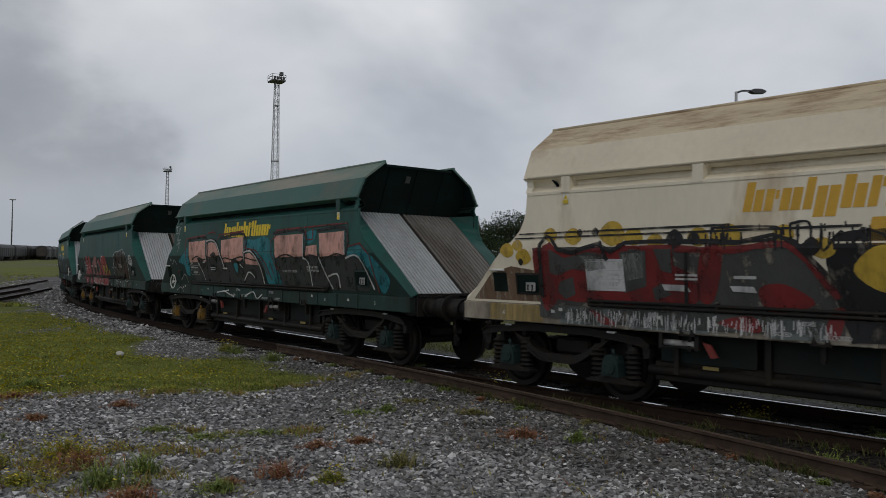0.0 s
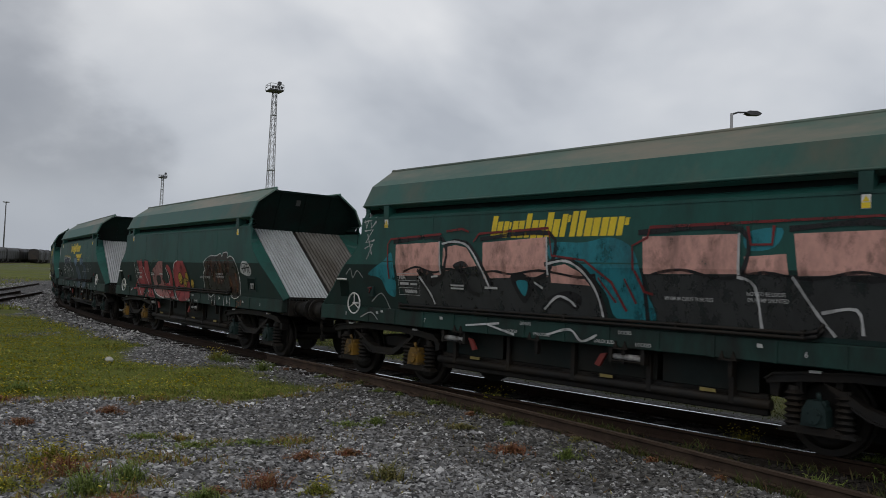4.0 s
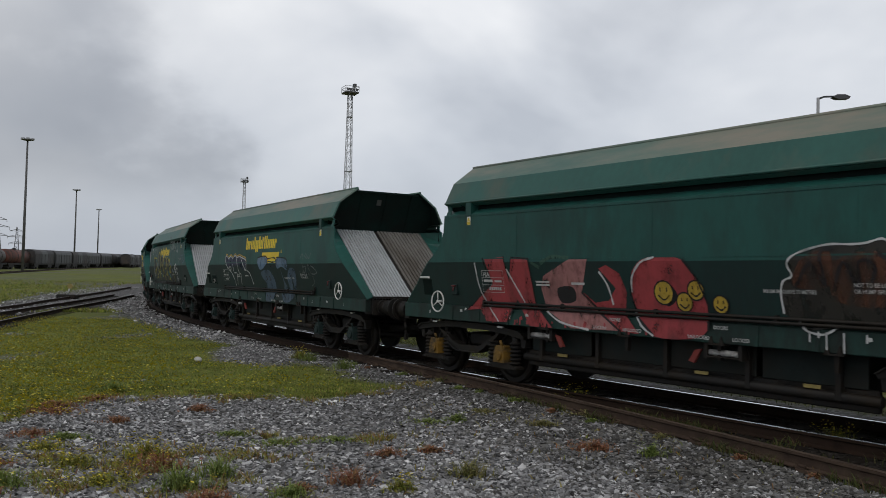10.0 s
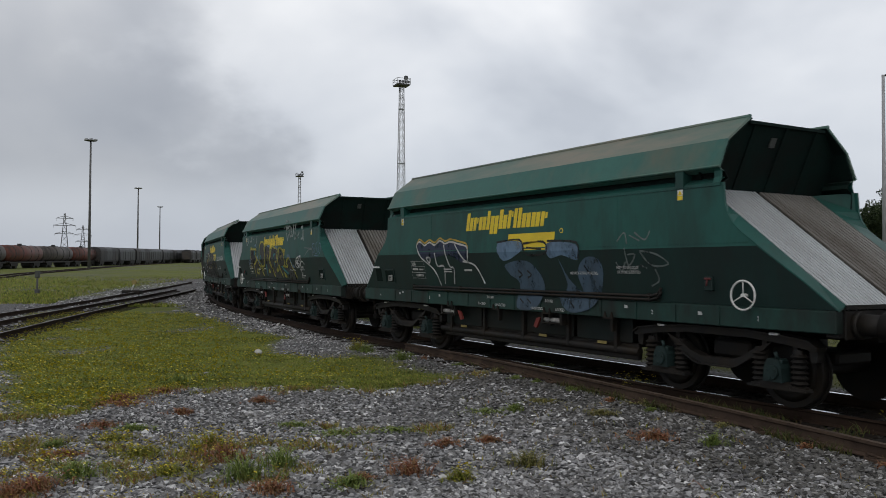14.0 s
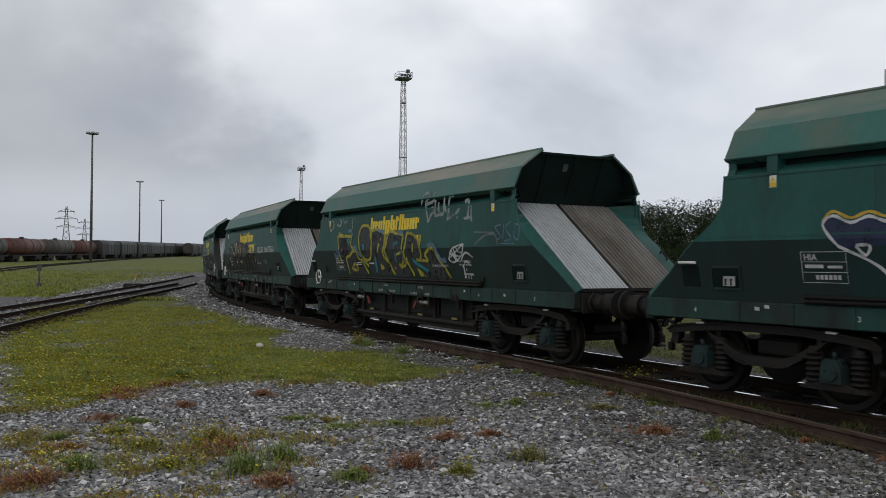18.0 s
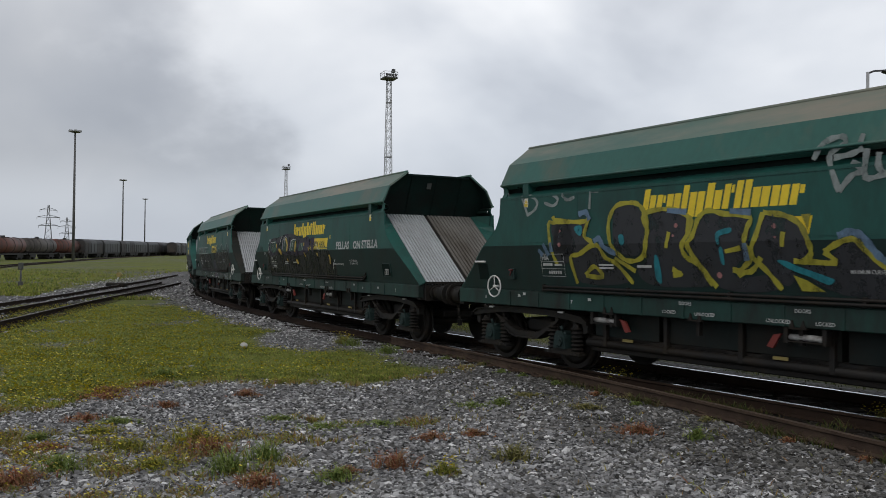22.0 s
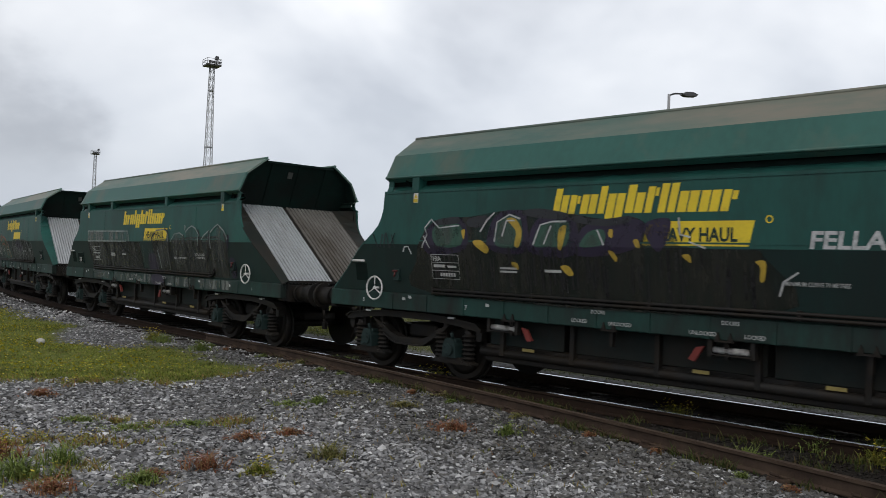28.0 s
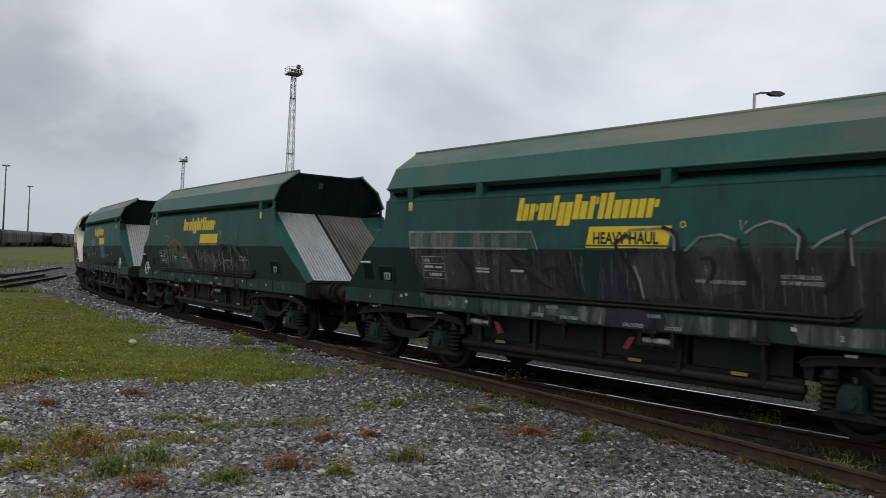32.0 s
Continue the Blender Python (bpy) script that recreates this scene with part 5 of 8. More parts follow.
def paint_w2(w):
    paint(w, "graffiti_fill", CORAL, [[(-3.42, 1.98), (-2.95, 2.01), (-2.85, 1.62), (-2.76, 1.98), (-2.37, 1.96), (-2.29, 1.29), (-1.91, 0.96), (-2.4, 0.96), (-2.69, 1.34), (-2.93, 0.99), (-3.44, 0.98), (-3.6, 1.17), (-3.95, 1.14), (-3.66, 1.34), (-3.26, 1.58)], [(-0.8, 1.88), (-0.57, 1.77), (-0.47, 1.52), (-0.53, 1.24), (-0.28, 0.98), (-0.75, 1.0), (-1.2, 1.27), (-1.27, 1.5), (-1.06, 1.36), (-0.8, 1.4), (-0.66, 1.57), (-0.94, 1.83)]], level=1, label="red graffiti letters", round_=False)
    paint(w, "graffiti_fill", CORAL, [[(-0.37, 1.75), (-0.19, 1.94), (0.11, 1.99), (0.47, 1.94), (0.65, 1.71), (0.78, 1.4), (0.78, 1.09), (0.51, 0.97), (-0.03, 0.97), (-0.27, 1.2), (-0.38, 1.47)]], level=1, label="round red graffiti letter")
    paint(w, "graffiti_fill", BLUSH, [[(-2.06, 1.72), (-1.5, 1.96), (-1.14, 1.96), (-1.3, 1.5), (-0.92, 1.19), (-0.6, 1.0), (-1.53, 0.98), (-2.05, 1.23), (-2.13, 1.54)]], level=1.5, label="pale pink graffiti letter", round_=False)
    paint(w, "graffiti_fill", INK, [[(-1.78, 1.54), (-1.47, 1.57), (-1.43, 1.38), (-1.72, 1.34)], [(0.02, 1.52), (0.2, 1.66), (0.36, 1.5), (0.2, 1.36)]], level=2.5, label="black letter openings")
    paint(w, "graffiti_outline", INK, (), [[(-3.46, 2.0), (-3.3, 1.6), (-3.7, 1.33), (-3.98, 1.13)], [(-2.94, 2.02), (-2.84, 1.64), (-2.76, 2.0), (-2.36, 1.98), (-2.27, 1.3), (-1.9, 0.97)], [(-2.69, 1.34), (-2.93, 1.0)], [(-0.36, 1.76), (-0.4, 1.47), (-0.29, 1.2), (-0.04, 0.98)], [(0.48, 1.95), (0.67, 1.71), (0.8, 1.4), (0.8, 1.1)], [(-1.3, 1.5), (-0.92, 1.2), (-0.6, 1.0)]], 0.028, 3, "black graffiti letter outlines", False)
    drips(w, CORAL, -3.4, 0.9, 1.1, 0.95, 26, 21, "red paint runs on the solebar", 0.03)
    paint(w, "graffiti_outline", CHALK, (), [[(-3.66, 1.92), (-3.56, 1.44), (-3.13, 0.99)], [(-2.88, 1.82), (-2.63, 1.47), (-2.52, 1.31)], [(-0.37, 1.52), (-0.35, 1.72), (-0.19, 1.91), (0.04, 1.98)], [(-0.36, 1.3), (-0.23, 1.09), (-0.03, 0.97)], [(-0.93, 1.79), (-0.79, 1.6), (-0.72, 1.34)], [(-2.05, 1.23), (-1.74, 1.06), (-1.17, 0.98)]], 0.026, 3.5, "white graffiti highlights")
    paint(w, "graffiti_outline", MOSSY, (), [[(-2.1, 1.9), (-1.85, 2.0), (-1.5, 1.98)], [(-2.3, 1.92), (-2.12, 1.84)]], 0.05, 2)
    discs = ((0.15, 1.53, 0.15), (0.46, 1.42, 0.12), (0.64, 1.57, 0.12), (0.98, 1.41, 0.11))
    paint(w, "graffiti_fill", SUNNY, [[(x + r * math.cos(a), z + r * math.sin(a)) for a in [k * math.pi / 5 for k in range(10)]] for x, z, r in discs], level=4, label="small yellow spray discs")
    paint(w, "graffiti_outline", INK, (), [[(x + r * math.cos(a), z + r * math.sin(a)) for a in [k * math.pi / 5 for k in range(11)]] for x, z, r in discs] + [[(x - r * 0.6, z - r * 0.2), (x, z - r * 0.6), (x + r * 0.6, z - r * 0.2)] for x, z, r in discs] + [[(x + d * r * 0.35, z + r * 0.45), (x + d * r * 0.35, z + r * 0.1)] for x, z, r in discs for d in (-1, 1)], 0.018, 5)
    edge = [(1.79, 1.34), (1.77, 1.56), (1.81, 1.7), (1.92, 1.76), (1.87, 1.89), (1.98, 2.0), (2.31, 2.09), (2.57, 2.09), (2.74, 2.1), (2.91, 2.14), (3.02, 2.07), (3.08, 2.15), (3.32, 2.16), (3.33, 2.04), (3.47, 2.08), (3.67, 2.03), (3.83, 1.89), (3.92, 1.71), (3.94, 1.48), (3.86, 1.23), (3.71, 1.15), (3.5, 1.16), (3.31, 1.28)]
    paint(w, "graffiti_fill", UMBER, [edge + [(2.4, 1.22), (2.06, 1.17)]], level=1, label="near-black brown graffiti dome", round_=False)
    paint(w, "graffiti_fill", RUSTY, [[(1.92, 1.65), (2.33, 1.66), (2.36, 2.02), (2.05, 1.95)], [(3.02, 1.96), (3.42, 1.98), (3.36, 1.70), (3.1, 1.72)], [(2.4, 1.9), (2.9, 2.0), (3.0, 1.5), (2.4, 1.5)], [(3.3, 1.6), (3.8, 1.7), (3.8, 1.3), (3.4, 1.3)]], level=2, label="thin rusty orange glow in the graffiti")
    paint(w, "graffiti_outline", CHALK, (), [edge, [(1.95, 1.28), (2.06, 1.17), (2.25, 1.14), (2.4, 1.22)]] + [[(x, 1.17), (x + 0.005, z)] for x, z in ((2.09, 1.05), (2.19, 1.1), (2.28, 0.98), (2.47, 0.96), (2.71, 1.08), (3.01, 0.96), (3.18, 1.0), (3.34, 0.97))], 0.022, 3, "white graffiti outline with drips")
    paint(w, "graffiti_outline", INK, (), [[(1.95, 1.63), (2.14, 1.89), (2.3, 1.66), (2.25, 2.0), (2.41, 2.05)], [(2.38, 1.6), (2.51, 1.91), (2.66, 1.6), (2.67, 1.91), (2.83, 1.87), (2.76, 1.61)], [(2.86, 2.0), (3.02, 1.85), (2.9, 1.59), (3.12, 1.64)], [(3.15, 1.91), (3.26, 1.7), (3.54, 1.65)], [(3.42, 2.03), (3.18, 1.83)]], 0.035, 4, "black scrawled letters")
    paint(w, "graffiti_fill", CHALK, [[(4.02, 1.74), (4.08, 1.9), (4.22, 1.99), (4.42, 1.95), (4.56, 1.82), (4.58, 1.72), (4.45, 1.65), (4.2, 1.68)]], level=1, label="white graffiti dome with black scrawl")
    paint(w, "graffiti_outline", INK, (), [[(4.12, 1.9), (4.2, 1.72), (4.28, 1.88), (4.2, 1.8)], [(4.3, 1.74), (4.38, 1.9), (4.42, 1.72)], [(4.52, 1.86), (4.45, 1.78), (4.53, 1.72)], [(4.08, 1.8), (4.5, 1.84)], [(4.15, 1.92), (4.45, 1.9)]], 0.022, 2)
    paint(w, "graffiti_tag", EMBER, (), [[(3.71, 1.07), (3.77, 1.09), (3.75, 1.01), (3.7, 0.96), (3.79, 0.97)], [(3.82, 1.07), (3.87, 1.06), (3.84, 0.99), (3.81, 1.03)], [(3.91, 1.09), (3.97, 1.1), (3.94, 1.0)]], 0.018, 1)
    tinted(w, "axlebox", -1, AXLE_Y)


def paint_w3(w):
    wordmark(w, YELLOW)
    a = [(-3.05, 1.85), (-3.22, 2.08), (-3.1, 2.18), (-2.9, 2.1), (-2.7, 2.16), (-2.5, 2.1), (-2.3, 2.18), (-2.1, 2.12), (-1.9, 2.15), (-1.6, 2.1), (-1.35, 2.05), (-1.3, 1.95)]
    paint(w, "graffiti_fill", NAVY, [a + [(-1.5, 1.75), (-2.0, 1.9), (-2.6, 1.85)]], level=1, label="navy blue graffiti fill")
    paint(w, "graffiti_outline", SUNNY, (), [[(x, z + 0.05) for x, z in a[1:]]], 0.03, 2)
    paint(w, "graffiti_outline", CHALK, (), [a, [(-3.05, 1.85), (-2.6, 1.62), (-2.4, 1.32)], [(-2.5, 1.95), (-2.45, 1.7), (-2.2, 1.68), (-2.25, 1.35)], [(-2.15, 2.1), (-2.0, 1.7), (-1.85, 1.65), (-1.9, 1.36)], [(-1.75, 2.1), (-1.5, 1.85), (-1.35, 1.78), (-1.3, 1.95)], [(-1.5, 1.78), (-1.1, 1.7), (-0.85, 1.38)], [(-2.85, 1.85), (-2.75, 1.75), (-2.7, 1.85), (-2.85, 1.86)]], 0.03, 3, "white graffiti outline")
    paint(w, "graffiti_fill", SKYB, [[(-0.34, 2.08), (0.3, 2.1), (0.36, 1.95), (-0.2, 1.78)], [(1.05, 2.06), (1.74, 2.02), (1.76, 1.78), (1.4, 1.86), (1.08, 1.82)]], level=2, label="pale blue graffiti blocks")
    paint(w, "graffiti_fill", STEELB, [[(-0.15, 1.72), (0.45, 1.78), (0.8, 1.55), (0.85, 1.28), (0.6, 1.0), (0.1, 1.0), (0.2, 1.4), (-0.05, 1.55)], [(1.3, 1.8), (1.5, 1.5), (1.8, 1.3), (1.72, 1.6), (1.95, 1.82), (2.25, 1.78), (2.28, 1.5), (2.05, 1.1), (1.5, 0.98), (1.25, 1.2), (1.45, 1.4)]], level=2, label="faded blue graffiti letters")
    paint(w, "graffiti_outline", INK, (), [[(-0.36, 2.1), (0.3, 2.13), (0.4, 1.95)], [(1.05, 2.09), (1.76, 2.05), (1.78, 1.8)], [(0.4, 2.06), (0.95, 2.08), (1.0, 1.9), (0.5, 1.88), (0.4, 2.05)], [(0.5, 2.0), (0.9, 1.96)], [(0.2, 1.62), (0.3, 1.55), (0.2, 1.5)], [(0.45, 1.62), (0.55, 1.55), (0.45, 1.5)], [(0.2, 1.15), (0.3, 1.08)], [(0.4, 1.15), (0.5, 1.08)], [(1.5, 1.15), (1.6, 1.05)], [(1.9, 1.7), (1.98, 1.6)]], 0.03, 3, "black graffiti strokes")
    paint(w, "graffiti_tag", HAZE, (), [[(2.65, 2.04), (2.8, 2.16), (2.85, 2.0)], [(2.9, 2.12), (3.1, 2.04)], [(3.0, 2.16), (3.2, 2.05), (3.3, 2.17)], [(2.8, 1.95), (2.85, 1.7), (3.0, 1.85), (2.85, 1.85)], [(3.1, 1.9), (3.4, 1.85), (3.6, 1.72), (3.3, 1.7), (3.1, 1.88)], [(2.6, 1.75), (2.7, 1.62), (2.8, 1.75), (2.9, 1.62), (3.05, 1.7), (3.2, 1.66)], [(3.35, 1.65), (3.4, 1.5), (3.25, 1.42)]], 0.022, 2, "faint white scrawled tags")


def paint_w4(w):
    wordmark(w, YELLOW, False)
    paint(w, "name_panel", YELLOW, [[(0.95, 1.96), (1.10, 1.96), (1.15, 2.2), (0.9, 2.2)]], level=1, label="visible corner of the yellow name panel", round_=False)
    paint(w, "graffiti_fill", INKY, [ [(-3.17, 2.28), (-2.41, 2.24), (-2.50, 2.03), (-2.34, 1.94), (-2.63, 1.80), (-2.90, 1.74), (-3.07, 1.80), (-3.16, 1.96)], [(-2.28, 1.90), (-2.08, 1.72), (-1.67, 1.40), (-2.64, 1.37), (-2.77, 1.72)], [(-1.53, 2.45), (-1.86, 2.41), (-1.90, 1.99), (-1.75, 1.79), (-1.46, 1.77), (-1.32, 1.98), (-1.34, 2.29)], [(-1.22, 2.29), (-0.88, 2.34), (-0.59, 2.22), (-0.62, 1.92), (-0.68, 1.74), (-0.37, 1.56), (-0.22, 1.39), (-1.21, 1.36), (-1.49, 1.55), (-1.28, 1.74)], [(-0.36, 2.21), (-0.26, 2.27), (0.32, 2.19), (0.27, 1.78), (0.07, 1.59), (0.16, 1.49), (0.56, 1.53), (0.70, 1.37), (-0.13, 1.36), (-0.56, 1.88)], [(0.56, 2.23), (0.94, 2.14), (1.07, 1.94), (1.05, 1.72), (0.85, 1.66), (0.90, 1.52), (0.75, 1.42), (0.40, 1.78)], [(1.33, 1.74), (1.63, 1.89), (2.16, 1.34), (1.43, 1.34), (1.00, 1.58), (1.14, 1.68)] ], level=2, label="dark grey graffiti letter fill")
    paint(w, "graffiti_outline", LIME, (), [ [(-3.17, 2.31), (-2.57, 2.26), (-2.39, 2.30)], [(-2.39, 2.30), (-2.48, 2.05), (-2.32, 1.95), (-2.60, 1.79), (-2.81, 1.73), (-2.72, 1.35)], [(-2.60, 1.79), (-2.24, 1.92), (-2.08, 1.74), (-1.86, 1.64), (-1.59, 1.38)], [(-2.52, 1.48), (-2.32, 1.61), (-2.17, 1.46), (-2.52, 1.47)], [(-1.53, 2.49), (-1.83, 2.46), (-1.98, 2.24), (-1.95, 1.94), (-1.82, 1.79), (-1.63, 1.69), (-1.38, 1.74), (-1.28, 1.98), (-1.27, 2.27), (-1.39, 2.44), (-1.53, 2.49)], [(-1.89, 1.73), (-1.52, 1.55)], [(-1.25, 2.12), (-1.32, 2.32), (-0.88, 2.37), (-0.53, 2.23), (-0.56, 2.06), (-0.68, 1.88), (-0.62, 1.74)], [(-1.25, 2.12), (-1.28, 1.93), (-1.34, 1.74)], [(-0.62, 1.74), (-0.40, 1.61), (-0.19, 1.37)], [(-0.94, 1.86), (-0.88, 2.07)], [(-0.59, 1.92), (-0.46, 1.65)], [(-0.87, 1.51), (-0.73, 1.52), (-0.87, 1.59)], [(-0.41, 2.23), (-0.26, 2.32), (-0.02, 2.27), (0.35, 2.22), (0.31, 2.08), (0.27, 1.91), (0.35, 1.74), (0.16, 1.57)], [(-0.41, 2.23), (-0.50, 2.01), (-0.59, 1.88), (-0.43, 1.65), (-0.25, 1.39)], [(-0.02, 1.81), (0.21, 1.85)], [(0.07, 1.59), (0.32, 1.57), (0.48, 1.74)], [(0.53, 2.26), (0.79, 2.22), (0.99, 2.12), (1.09, 1.94), (1.12, 1.78), (1.02, 1.70)], [(0.53, 2.26), (0.43, 1.99), (0.35, 1.78), (0.54, 1.58), (0.72, 1.37)], [(0.77, 1.86), (0.79, 2.03)], [(1.02, 1.70), (1.40, 1.68), (1.28, 1.80)], [(1.28, 1.80), (1.47, 1.90), (1.63, 1.93), (1.78, 1.78), (2.03, 1.56), (2.24, 1.35)], [(1.05, 1.68), (0.90, 1.70)] ], 0.06, 4, "bright yellow graffiti outlines")
    paint(w, "graffiti_fill", LIME, [ [(0.88, 1.54), (1.05, 1.48), (1.26, 1.36), (0.97, 1.36)], [(0.07, 1.60), (0.32, 1.57), (0.16, 1.49)], [(1.02, 2.22), (1.13, 2.22), (1.10, 2.04)], [(-0.59, 2.23), (-0.49, 2.23), (-0.56, 2.06), (-0.62, 1.92)] ], level=5, label="yellow graffiti accents", round_=False)
    paint(w, "graffiti_fill", TEAL, [ [(-2.69, 2.19), (-2.53, 2.20), (-2.55, 2.06), (-2.65, 2.10)], [(-0.13, 2.05), (0.07, 2.10), (0.08, 2.04), (-0.08, 2.00), (-0.09, 1.90), (-0.13, 1.92)], [(-1.79, 2.04), (-1.70, 2.05), (-1.68, 1.94), (-1.75, 1.91)], [(0.69, 1.70), (0.80, 1.70), (0.95, 1.64), (1.29, 1.53), (1.37, 1.49), (1.29, 1.44), (1.09, 1.52), (0.85, 1.60)], [(-1.16, 1.74), (-1.09, 1.74), (-1.07, 1.41), (-1.17, 1.46)], [(-0.10, 1.85), (-0.05, 1.85), (-0.04, 1.66), (-0.09, 1.68)] ], level=5, label="teal graffiti drips")
    for colour, spots in ((BLUSH, ( (-3.03, 1.93, 0.034), (0.68, 2.10, 0.031), (-0.76, 2.15, 0.031), (-3.01, 2.14, 0.024), (-0.13, 1.52, 0.041), (-0.81, 2.02, 0.020), (0.69, 1.97, 0.017) )), (INK, ( (-2.90, 2.19, 0.031), (-1.01, 2.19, 0.034), (0.59, 1.92, 0.034), (0.74, 1.78, 0.027), (0.21, 2.00, 0.034), (-2.32, 1.79, 0.027), (-0.28, 1.65, 0.027) ))):
        for x, z, r in spots:
            paint(w, "graffiti_spot", colour, [[(x - r, z), (x, z + r), (x + r, z), (x, z - r)]], level=6)
    paint(w, "graffiti_fill", INKY, [[(-3.12, 2.21), (-2.78, 2.22), (-2.77, 1.78), (-3.01, 1.63), (-3.17, 1.83)]], level=2)
    paint(w, "graffiti_outline", LIME, (), [[(-3.18, 2.37), (-3.15, 2.27), (-3.28, 2.25), (-3.22, 1.83), (-3.12, 1.63)], [(-3.15, 2.27), (-2.78, 2.27)]], 0.06, 4)
    paint(w, "graffiti_outline", SKYB, (), [[(-3.53, 1.86), (-3.44, 1.77)], [(-3.41, 1.95), (-3.30, 1.77)], [(-3.24, 1.97), (-3.22, 1.82)]], 0.075, 5)
    paint(w, "graffiti_outline", SKYB, (), [ [(-2.60, 2.37), (-2.45, 2.40), (-2.37, 2.28)], [(-2.28, 1.97), (-2.16, 2.01), (-2.09, 1.89), (-1.86, 1.79)], [(-0.91, 2.35), (-0.59, 2.32)], [(0.07, 2.30), (0.37, 2.27)], [(1.45, 1.97), (1.60, 2.01), (1.73, 1.95), (1.84, 1.80), (1.95, 1.70), (2.13, 1.67)], [(2.07, 1.74), (2.13, 1.65)], [(0.27, 1.91), (0.29, 1.70)] ], 0.075, 5, "pale blue graffiti drips")
    paint(w, "graffiti_tag", FADED, (), [ [(1.16, 2.81), (1.28, 2.98), (1.49, 3.03), (1.53, 2.95), (1.40, 2.89), (1.35, 2.78), (1.46, 2.44)], [(1.40, 2.81), (1.60, 2.83), (1.73, 2.88)], [(1.46, 2.44), (1.60, 2.60), (1.73, 2.65), (1.60, 2.75)], [(1.73, 3.03), (1.69, 2.92)], [(1.77, 2.87), (1.75, 2.57), (1.95, 2.59)], [(1.90, 2.82), (1.90, 2.65), (2.07, 2.58), (2.13, 2.91)], [(2.13, 2.76), (2.19, 2.61)], [(2.29, 2.78), (2.27, 2.52), (2.21, 2.48), (2.39, 2.52), (2.58, 2.58), (2.69, 2.66)], [(2.29, 2.78), (2.37, 2.92), (2.48, 2.89)], [(2.59, 2.50), (2.62, 2.48)], [(2.90, 2.76), (3.04, 2.78), (2.99, 2.46)], [(2.85, 2.46), (3.09, 2.47)], [(3.11, 2.69), (3.13, 2.40)] ], 0.06, 2, "white sprayed word and numeral, partly faded")
    paint(w, "graffiti_tag", CHALK, (), [ [(2.23, 1.71), (2.37, 1.88), (2.56, 1.95), (2.85, 1.99)], [(2.23, 1.71), (2.43, 1.65), (2.73, 1.78), (2.85, 1.99)], [(2.37, 1.88), (2.47, 1.79), (2.58, 1.67)], [(2.56, 1.95), (2.62, 1.86), (2.75, 1.83)], [(2.33, 1.81), (2.43, 1.78), (2.52, 1.67)], [(2.47, 1.92), (2.52, 1.79), (2.67, 1.76)], [(2.23, 1.71), (2.85, 1.99)] ], 0.03, 3, "white scrawled cobweb")
    paint(w, "graffiti_tag", CHALK, (), [ [(2.71, 1.69), (2.80, 1.79), (2.94, 1.83), (3.13, 1.74)], [(2.75, 1.60), (2.78, 1.47), (2.76, 1.36)], [(2.80, 1.64), (2.89, 1.67), (2.96, 1.62)], [(2.84, 1.54), (2.87, 1.49)], [(2.80, 1.43), (2.81, 1.36)], [(2.89, 1.43), (2.90, 1.35)], [(2.98, 1.42), (2.98, 1.35)], [(2.75, 1.44), (3.08, 1.43)] ], 0.035, 3, "white scrawled dome with teeth")
    paint(w, "graffiti_tag", FADED, (), [[(-3.95, 2.71), (-3.79, 2.40)], [(-3.97, 2.70), (-3.72, 2.71), (-3.56, 2.60), (-3.64, 2.48), (-3.82, 2.41)], [(-3.22, 2.71), (-3.07, 2.62), (-3.18, 2.53), (-3.39, 2.59)], [(-2.97, 2.71), (-2.95, 2.66), (-2.85, 2.60), (-2.7, 2.64)], [(-2.45, 2.71), (-2.2, 2.69)], [(-2.36, 2.70), (-2.38, 2.44)]], 0.045, 2, "pale grey sprayed capitals")
    paint(w, "graffiti_tag", HAZE, (), [[(3.2, 2.2), (3.9, 2.17)], [(3.2, 1.95), (3.55, 2.12), (3.9, 2.14), (4.0, 1.96)]], 0.03, 2)
    paint(w, "graffiti_tag", SKYB, (), [[(4.1, 2.3), (3.92, 2.26), (4.1, 2.1), (3.96, 2.04)], [(4.2, 2.32), (4.16, 2.05)], [(4.4, 2.34), (4.25, 2.24), (4.42, 2.06), (4.2, 2.02)], [(4.55, 2.3), (4.5, 2.1), (4.62, 2.04), (4.66, 2.26), (4.52, 2.3)], [(4.1, 1.98), (4.5, 1.97)]], 0.025, 2, "pale blue scrawled tag")


